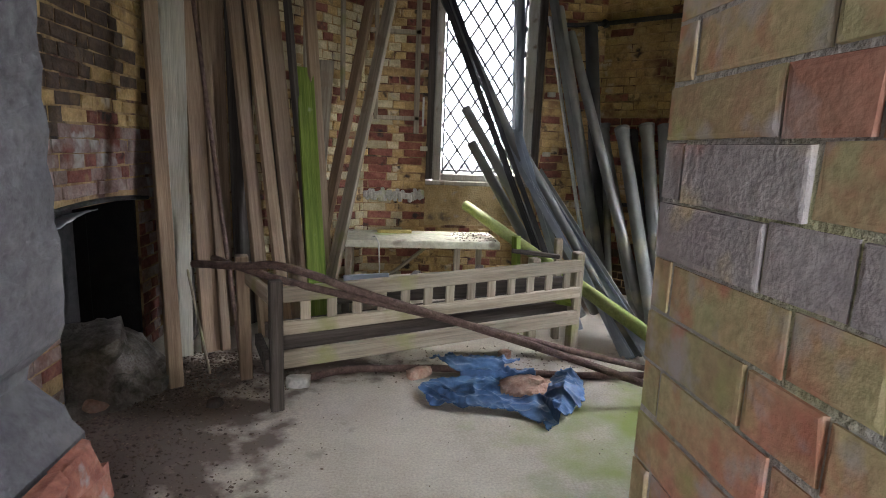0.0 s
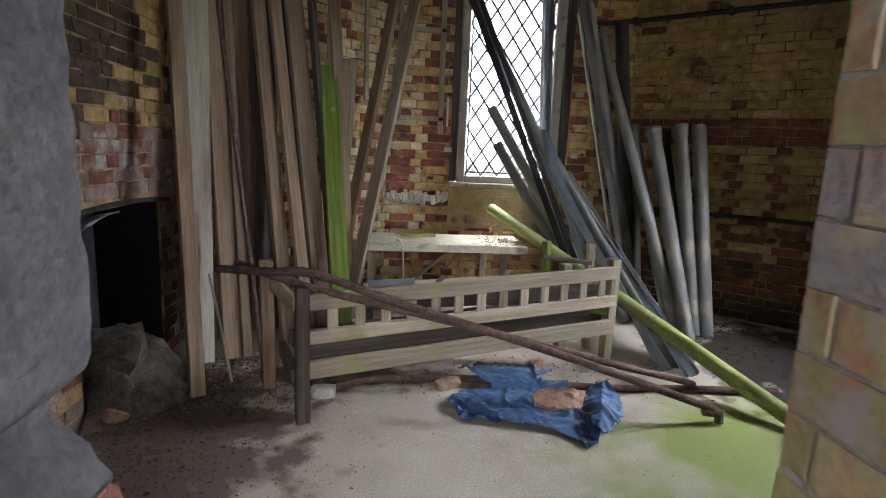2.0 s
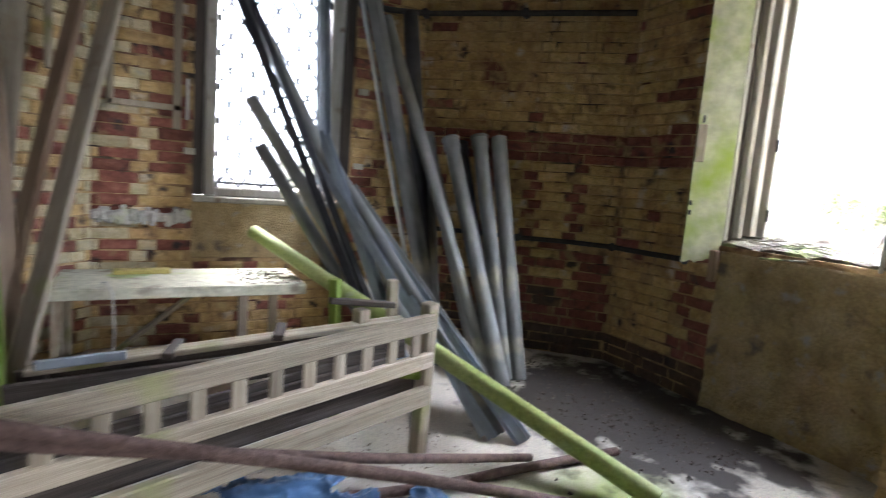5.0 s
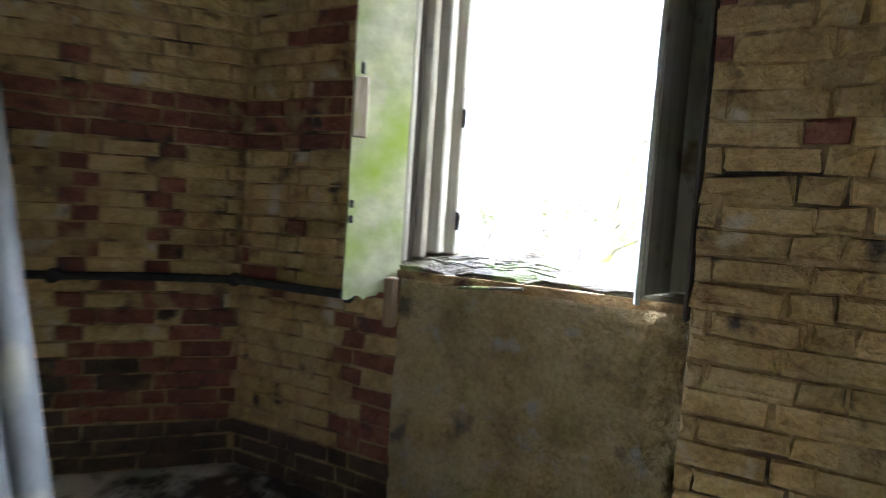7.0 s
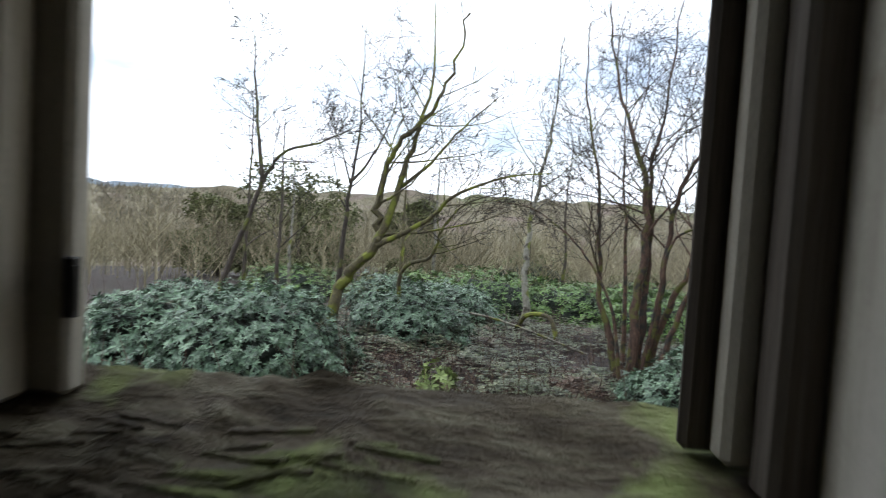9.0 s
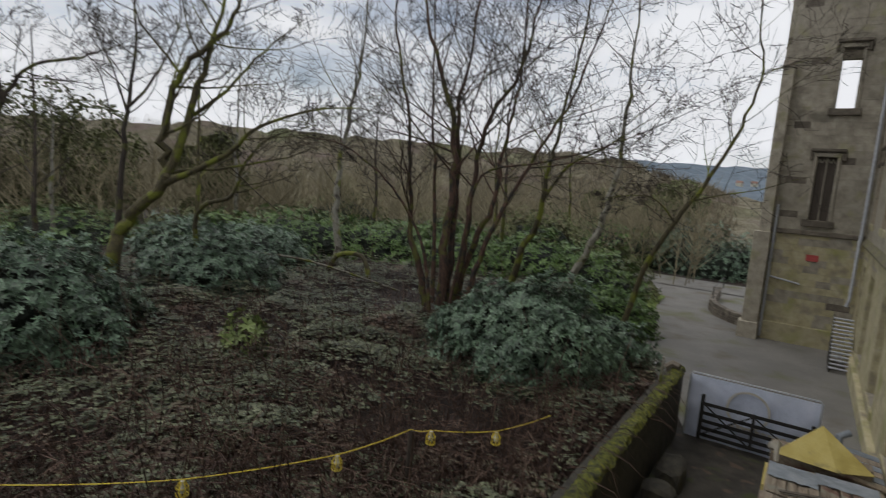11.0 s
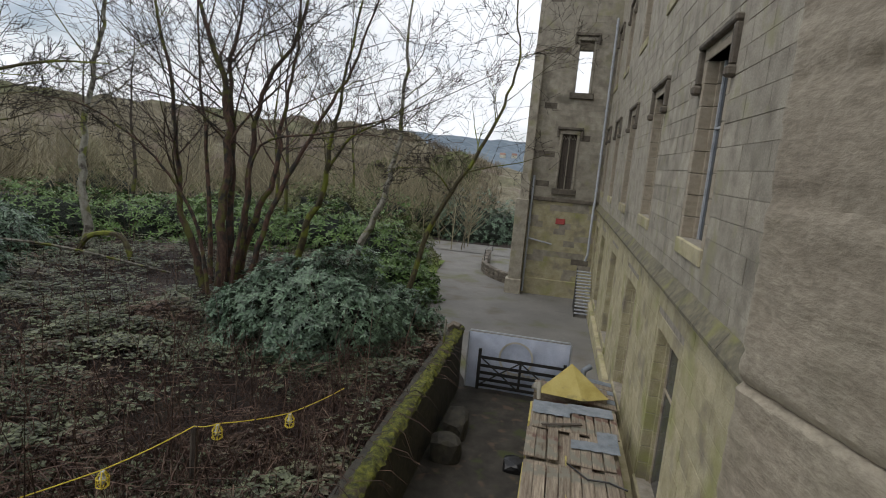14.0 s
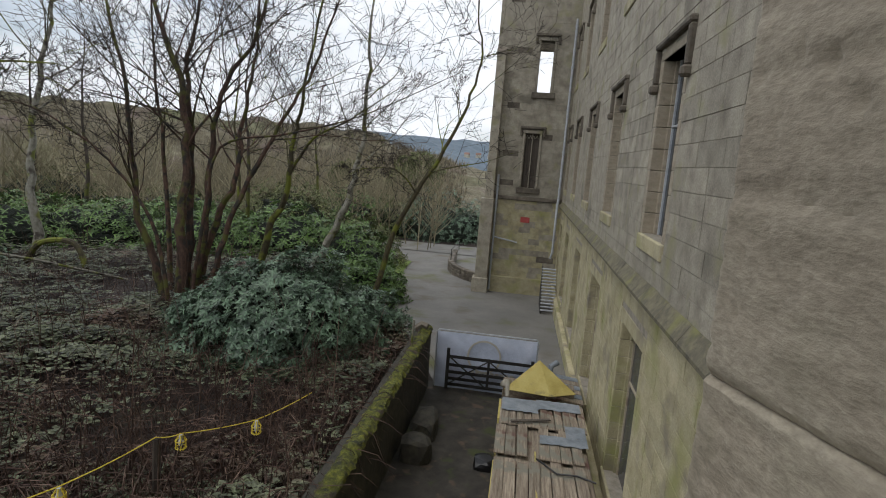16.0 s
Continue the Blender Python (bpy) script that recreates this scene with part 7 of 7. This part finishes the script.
for _ in range(700):
    x, y, d = bank_point()
    z, h = G0(x, y), rng.uniform(1.0, 2.6)
    stalks.tube([(x, y, z), (x + rng.gauss(0, 0.1), y + rng.gauss(0, 0.1), z + h * 0.5), (x + rng.gauss(0, 0.25), y + rng.gauss(0, 0.25), z + h)], [0.014, 0.011, 0.005], 3, caps=False)
tagged(leaves.part("bramble_leaves", BRAMBLELEAF, m=OUT), "grey-green bramble leaves covering the bank", "brambles", kind="stuff")
tagged(stalks.part("bramble_stems", BRAMBLE, m=OUT), "tangle of dry brown bramble stems", "brambles", kind="stuff")
logs = thing("fallen_branch", "mossy fallen branch in the undergrowth", "branch", OUT)
Geo().tube(limb([(-22.3, 23.5, -4.7), (-21.5, 23.6, -3.7), (-19.8, 23.6, -3.6), (-19.0, 23.4, -4.9)]), 0.13, 7).part("bough", MOSSBARK, logs, smooth=True)
Geo().tube(limb([(-16.5, 22.8, -4.8), (-19.5, 19.5, -3.4), (-22.5, 17.5, -3.1)]), 0.06, 5).part("bough", PALEBARK, logs, smooth=True)

# far woods and hills
rng = random.Random(8)
far = Geo()
for _ in range(1150):
    a, d = math.radians(rng.uniform(8, 100)), rng.uniform(50, 150)
    x, y = -d * math.sin(a), d * math.cos(a)
    z, h = G0(x, y), rng.uniform(4.5, 10)
    lean = rng.gauss(0, 0.4)
    far.tube([(x, y, z), (x + lean, y, z + h * 0.5), (x + lean * 1.6, y, z + h)], [0.055, 0.035, 0.01], 3, caps=False)
    for _ in range(22):
        u = rng.uniform(0.12, 0.97)
        b, l = rng.uniform(0, 6.28), rng.uniform(0.8, 2.6) * (1.25 - u)
        p = Vector((x + lean * u, y, z + h * u))
        far.tube([p, p + Vector((math.cos(b) * l, math.sin(b) * l, l * 1.0)), p + Vector((math.cos(b) * l * 1.4, math.sin(b) * l * 1.4, l * 2.0))], [0.026, 0.018, 0.008], 3, caps=False)
tagged(far.part("far_wood", material("far_trunks", [(0.11, 0.092, 0.06), (0.21, 0.182, 0.112), (0.32, 0.285, 0.18)], 0.05, bump=0, rand=0.4, island=True, fine=1), m=OUT), "bare trees of the wood beyond the bank", "woodland", kind="stuff")


def ridge(name, mat, dist, heights, label, thick):
    """A wooded hillside seen from afar; heights by bearing, in degrees to the left of the drive."""
    g, n, m2 = Geo(), 160, 16
    bear_, tops = [h[0] for h in heights], [h[1] for h in heights]
    for j in range(m2 + 1):
        for i in range(n + 1):
            a = bear_[0] + (bear_[-1] - bear_[0]) * i / n
            top = float(np.interp(a, bear_, tops))
            u = j / m2
            d = dist * (0.55 + 0.45 * u)
            x, y = -d * math.sin(math.radians(a)), d * math.cos(math.radians(a))
            base = -18.0
            z = base + (top - base) * (u ** 1.2) + thick * (noise.noise((x / 9, y / 9, 1)) + 0.6 * noise.noise((x / 3.5, y / 3.5, 4))) * (0.4 + u)
            g.v.append((x, y, z))
    for j in range(m2):
        for i in range(n):
            k = j * (n + 1) + i
            g.f.append((k, k + n + 1, k + n + 2, k + 1))
    return tagged(g.part(name, mat, m=OUT, smooth=False), label, "hill", kind="structure")


ridge("backdrop", HILLWOOD, 210, [(-20, -6), (2, -2), (12, 5), (16, 9.5), (22, 11.5), (33, 11), (50, 12), (62, 11), (75, 8), (95, 5), (130, 4)], "wooded brown-green hillside behind the wood", 1.6)
# Far ridge wears its haze as blue paint.
ridge("backdrop", FARHILL, 900, [(-30, 38), (-5, 36), (5, 37), (12, 39), (30, 36), (100, 30)], "distant hills with blue haze in their colour", 3)
# fuzz of bare crowns along the hillside
rng = random.Random(12)
fuzz = Geo()
for _ in range(9000):
    a, u = math.radians(rng.uniform(6, 85)), rng.uniform(0.3, 1.0)
    d = 210 * (0.55 + 0.45 * u)
    top = float(np.interp(math.degrees(a), [2, 12, 16, 22, 33, 50, 62, 75, 95], [-2, 5, 9.5, 11.5, 11, 12, 11, 8, 5]))
    p = Vector((-d * math.sin(a), d * math.cos(a), -18.0 + (top + 18.0) * u ** 1.2))
    for _ in range(4):
        way = Vector((rng.gauss(0, 0.35), rng.gauss(0, 0.35), 1)).normalized()
        q = p + Vector((rng.gauss(0, 0.8), rng.gauss(0, 0.8), 0))
        fuzz.add([q + Vector((-0.12, 0.1, 0)), q + Vector((0.12, -0.1, 0)), q + way * rng.uniform(1.0, 3.0) * (1 + 0.9 * noise.noise(p / 14))], [(0, 1, 2)])
# Crown colour is lightened for haze like the slope below.
tagged(fuzz.part("hill_trees", material("hill_trunks", [(0.1, 0.083, 0.06), (0.17, 0.145, 0.1), (0.25, 0.215, 0.155)], 0.05, bump=0, rand=0.5, island=True, fine=1), m=OUT), "bare crowns of the wooded hillside", "woodland", kind="stuff")
for k in range(7):
    x, y = -75 + 16 * k + random.uniform(-5, 5), 715 + random.uniform(-20, 20)
    hs = thing("far_house", "small house with a red-brown roof in the valley", "house", OUT @ pose(x, y, -18 + 55 * ((math.hypot(x, y) / 900 - 0.55) / 0.45) ** 1.2 - 0.5, 0, 0, random.uniform(-20, 20)), "far houses")
    Geo().box((-3, -3, -4), (3, 3, 4)).part("wall", PALEBOARD, hs)
    Geo().add([(-3.3, -3.3, 3.9), (3.3, -3.3, 3.9), (3.3, 3.3, 3.9), (-3.3, 3.3, 3.9), (-3.3, 0, 6.5), (3.3, 0, 6.5)], [(0, 1, 5, 4), (2, 3, 4, 5), (0, 4, 3), (1, 2, 5), (3, 2, 1, 0)]).part("roof", ROOFRED, hs)

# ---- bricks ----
# Dark brick for the lowest courses and for shade on the left wall.
DARKBRICK = material("dark_brick", [(0.05, 0.036, 0.028), (0.1, 0.068, 0.046), (0.16, 0.105, 0.062)], 9, bump=1.0, rand=0.15, spots=[(0.19, 0.12, 0.06)], spot_scale=4, spot_at=0.6)


def brick_meshes(w, h, mat, count=5, proud=0.007, jit=0.006):
    out = []
    for _ in range(count):
        j = lambda: random.uniform(-jit, jit)
        b = 0.006
        back = [(-w / 2, 0.004, -h / 2), (w / 2, 0.004, -h / 2), (w / 2, 0.004, h / 2), (-w / 2, 0.004, h / 2)]
        mid = [(x + j(), -proud * 0.55, z + j()) for x, _, z in back]
        front = [(x + j() - math.copysign(b, x), -proud + j() * 0.6, z + j() - math.copysign(b, z)) for x, _, z in back]
        g = Geo().add(back + mid + front + [(j() * 2, -proud + j(), j())], [(0, 1, 5, 4), (1, 2, 6, 5), (2, 3, 7, 6), (3, 0, 4, 7), (4, 5, 9, 8), (5, 6, 10, 9), (6, 7, 11, 10), (7, 4, 8, 11), (8, 9, 12), (9, 10, 12), (10, 11, 12), (11, 8, 12)])
        out.append(g.mesh("brick", mat))
    return out


KINDS = {k: (brick_meshes(0.216, 0.064, m), brick_meshes(0.1, 0.064, m)) for k, m in (("ochre", OCHRE), ("pale", PALE), ("red", RED), ("plinth", DARKBRICK))}
KINDS["door"] = (brick_meshes(0.216, 0.069, DOORBRICK, 5, 0.002, 0.002), brick_meshes(0.104, 0.069, DOORBRICK, 5, 0.002, 0.002))
KINDS["chipped"] = (brick_meshes(0.216, 0.066, CHIPPED, 4, 0.022, 0.011), brick_meshes(0.104, 0.066, CHIPPED, 4, 0.022, 0.011))
KINDS["smeared"] = (brick_meshes(0.218, 0.072, SMEARED, 3, 0.002, 0.002), brick_meshes(0.106, 0.072, SMEARED, 3, 0.002, 0.002))
KINDS["washed"] = (brick_meshes(0.216, 0.066, WASHED), brick_meshes(0.1, 0.066, WASHED))
KINDS["rough"] = (brick_meshes(0.216, 0.064, OCHRE, 6, 0.016, 0.011), brick_meshes(0.1, 0.064, OCHRE, 6, 0.016, 0.011))
KINDS["doorred"] = (brick_meshes(0.217, 0.07, DOORRED, 4, 0.002, 0.002), brick_meshes(0.105, 0.07, DOORRED, 4, 0.002, 0.002))


def lay(host, length, z0, z1, choose, holes=(), first=300, stretch=(0, 99), gone=0.02, course=0.075, flip=False, s0=0.0):
    """Courses of alternating stretchers and headers on a wall; choose(s, z, header) gives the kind of brick."""
    rest, made, row = {}, 0, 0
    z = z0 + course / 2
    while z < z1:
        s, k = s0 + (-0.06 if row % 2 else 0.0), row
        while s < length:
            header = k % 2 == 1
            w = 0.102 if header else 0.217
            c = s + w / 2
            a, b = max(s, s0), min(s + w, length)
            blocked = False
            for h in holes:
                if h[2] - 0.03 < z < h[3] + 0.03:
                    if a < h[0] < b:
                        b = h[0] - 0.004
                    elif a < h[1] < b:
                        a = h[1] + 0.004
                    elif h[0] <= a and b <= h[1]:
                        blocked = True
            if b - a > 0.04 and not blocked and random.random() > gone:
                kind = choose(c, z, header)
                me = random.choice(KINDS[kind][1 if header else 0])
                m = pose((a + b) / 2, random.uniform(-0.002, 0.003), z + random.uniform(-0.002, 0.002), 0, random.uniform(-0.6, 0.6), 0) @ Matrix.Diagonal(((b - a) / w, random.uniform(0.8, 1.25), 1, 1))
                if made < first and stretch[0] <= c <= stretch[1]:
                    o = new("brick", me)
                    o.parent, o.matrix_basis = host, m
                    made += 1
                else:
                    r = rest.setdefault(kind, Geo())
                    r.add([m @ v.co for v in me.vertices], [tuple(p.vertices) for p in me.polygons])
            s += w + 0.009
            k += 1
        z += course
        row += 1
    for kind, r in rest.items():
        tagged(r.part("brickwork", KINDS[kind][0][0].materials[0], host), kind="stuff")


def diag_kind(s, z, header):
    if 1.5 < z < 1.7:
        return "red"
    # Darker brick in the lowest courses.
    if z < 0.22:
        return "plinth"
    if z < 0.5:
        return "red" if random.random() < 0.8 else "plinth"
    wide = 0.1 if z < 0.72 else 0.075
    stripes = (0.32, 0.62, 0.92, 1.22, 1.5) if z < 0.88 else (0.62, 0.95, 1.28)
    if z < 1.55 and any(abs(s - k) < (wide if header else wide - 0.025) for k in stripes):
        return "red" if random.random() < 0.88 else "ochre"
    return "red" if random.random() < 0.03 else "ochre"


def win_kind(s, z, header):
    # Lowest courses take the darker brick as well.
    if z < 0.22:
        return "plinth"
    if s > 0.55 and z < 1.0:
        return "red" if random.random() < 0.6 else "ochre"
    if 1.5 < z < 1.7:
        return "red"
    return "red" if random.random() < 0.06 else "ochre"


def back_kind(s, z, header):
    if 0.42 < s < 0.62 or 1.7 < s < 1.9:
        return "red" if random.random() < 0.5 else "ochre"
    if s < 0.6:
        return "red" if (abs(s - 0.13) < 0.06 and z < 1.7 and random.random() < 0.6) or random.random() < 0.08 else ("pale" if random.random() < 0.6 else "ochre")
    return "red" if random.random() < 0.12 else "ochre"


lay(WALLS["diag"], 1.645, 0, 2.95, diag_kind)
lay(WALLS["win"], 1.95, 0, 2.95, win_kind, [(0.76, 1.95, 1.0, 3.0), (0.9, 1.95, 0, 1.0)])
lay(WALLS["pier"], 1.87, 0, 2.5, lambda s, z, h: "red" if (z > 1.85 and random.random() < 0.4) or random.random() < 0.05 else "rough", gone=0.1)
lay(WALLS["back"], 2.3, 0, 2.95, back_kind, [(0.6, 1.72, 0.6, 3.0)])
lay(WALLS["ldiag"], 1.725, 0, 2.95, lambda s, z, h: "red" if (abs(s - 1.55) < 0.06 and z < 1.7) or random.random() < 0.1 else ("pale" if random.random() < 0.7 else "ochre"), first=120, stretch=(1.1, 9))
def left_kind(s, z, header):
    if z < 0.95:
        return "red" if random.random() < 0.5 else "washed"
    if z < 1.42 + 0.15 * noise.noise((s * 2, 0, 3)):
        return "washed" if random.random() < 0.82 else "red"
    # Dark bricks here imitate the heavy shading of the upper left wall.
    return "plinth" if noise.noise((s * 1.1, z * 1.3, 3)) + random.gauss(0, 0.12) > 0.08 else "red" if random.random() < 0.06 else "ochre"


lay(WALLS["left"], 3.75, 0, 2.95, left_kind, [(2.23, 3.17, 0, 1.0)], stretch=(1.4, 3.6))
jamb = thing("door_jamb", "ragged red and yellow brick doorway edge with algae", "wall", pose(-0.203, 0.846, 0, 0, 0, -90), kind="structure")
lay(jamb, 0.74, 0, 2.3, lambda s, z, h: "smeared" if (1.25 < z < 1.36 and random.random() < 0.85) or random.random() < 0.025 else "doorred" if random.random() < 0.14 or z < 0.3 else "door", course=0.077, gone=0.0)
for x, z0, z1, label in ((-1.1, 0, 0.86, "broken red bricks at the foot of the plastered doorway edge"), (-1.158, 1.64, 2.3, "bare red bricks above the plastered doorway edge")):
    stub = thing("door_jamb", label, "wall", pose(x, 0.4, 0, 0, 0, 90), kind="structure")
    lay(stub, 0.71, z0, z1, lambda s, z, h: "chipped", course=0.077, gone=0.0)


# ---- ashlar of the facade and tower ----
def stone_meshes(mat, count=4):
    out = []
    for _ in range(count):
        j = lambda s=0.004: random.uniform(-s, s)
        back = [(-0.5, 0.003, -0.5), (0.5, 0.003, -0.5), (0.5, 0.003, 0.5), (-0.5, 0.003, 0.5)]
        front = [(x * 0.992 + j(), -0.012 + j(0.002), z * 0.985 + j()) for x, _, z in back]
        out.append(Geo().add(back + front, [(0, 1, 5, 4), (1, 2, 6, 5), (2, 3, 7, 6), (3, 0, 4, 7), (4, 5, 6, 7)]).mesh("ashlar", mat))
    return out


ASHLAR = {k: stone_meshes(m) for k, m in (("grey", STONE), ("green", STONEGREEN), ("dark", STONEDARK))}


def ashlar(host, s0, s1, z0, z1, holes, kind, near, course=0.36, first=300):
    rest, made, z, row = {}, 0, z0, 0
    while z < z1 - 0.1:
        s = s0 - random.uniform(0, 0.5)
        while s < s1:
            l = random.uniform(0.55, 1.15)
            a, b = max(s, s0), min(s + l, s1)
            cuts = sorted([h for h in holes if h[2] - 0.02 < z + course / 2 < h[3] + 0.02 and h[0] < b and a < h[1]])
            if cuts:
                h = cuts[0]
                if a < h[0] - 0.1:
                    b = h[0]
                    s = h[0]
                else:
                    s = h[1]
                    continue
            else:
                s += l
            if b - a > 0.06:
                k = kind((a + b) / 2, z + course / 2)
                m = Matrix.Translation(((a + b) / 2, 0, z + course / 2)) @ Matrix.Diagonal((b - a - 0.008, random.uniform(0.6, 1.4), course - 0.008, 1))
                me = random.choice(ASHLAR[k])
                if made < first and near[0] < a < near[1] and near[2] < z < near[3]:
                    o = new("ashlar", me)
                    o.parent, o.matrix_basis = host, m
                    made += 1
                else:
                    rest.setdefault(k, Geo()).add([m @ v.co for v in me.vertices], [tuple(p.vertices) for p in me.polygons])
        z += course
        row += 1
    for k, g in rest.items():
        tagged(g.part("ashlar_stones", ASHLAR[k][0].materials[0], host), kind="stuff")


wide = [(h[0] - 0.2, h[1] + 0.2, h[2] - 0.3, h[3] + 0.3) for h in holes]
ashlar(facade, 0, 32.8, -5.6, 12.4, wide, lambda s, z: "green" if z < -0.9 else "grey", (19.5, 30.5, -4.5, 5.0))
ashlar(tower, 0, 4.75, -5.5, 14.5, [(2.4, 3.5, 5.6, 9.2), (2.0, 3.15, -0.15, 3.75)], lambda s, z: "green" if z < -0.5 and random.random() < 0.75 else ("dark" if random.random() < 0.04 else "grey"), (0, 5, 2, 9), first=150)
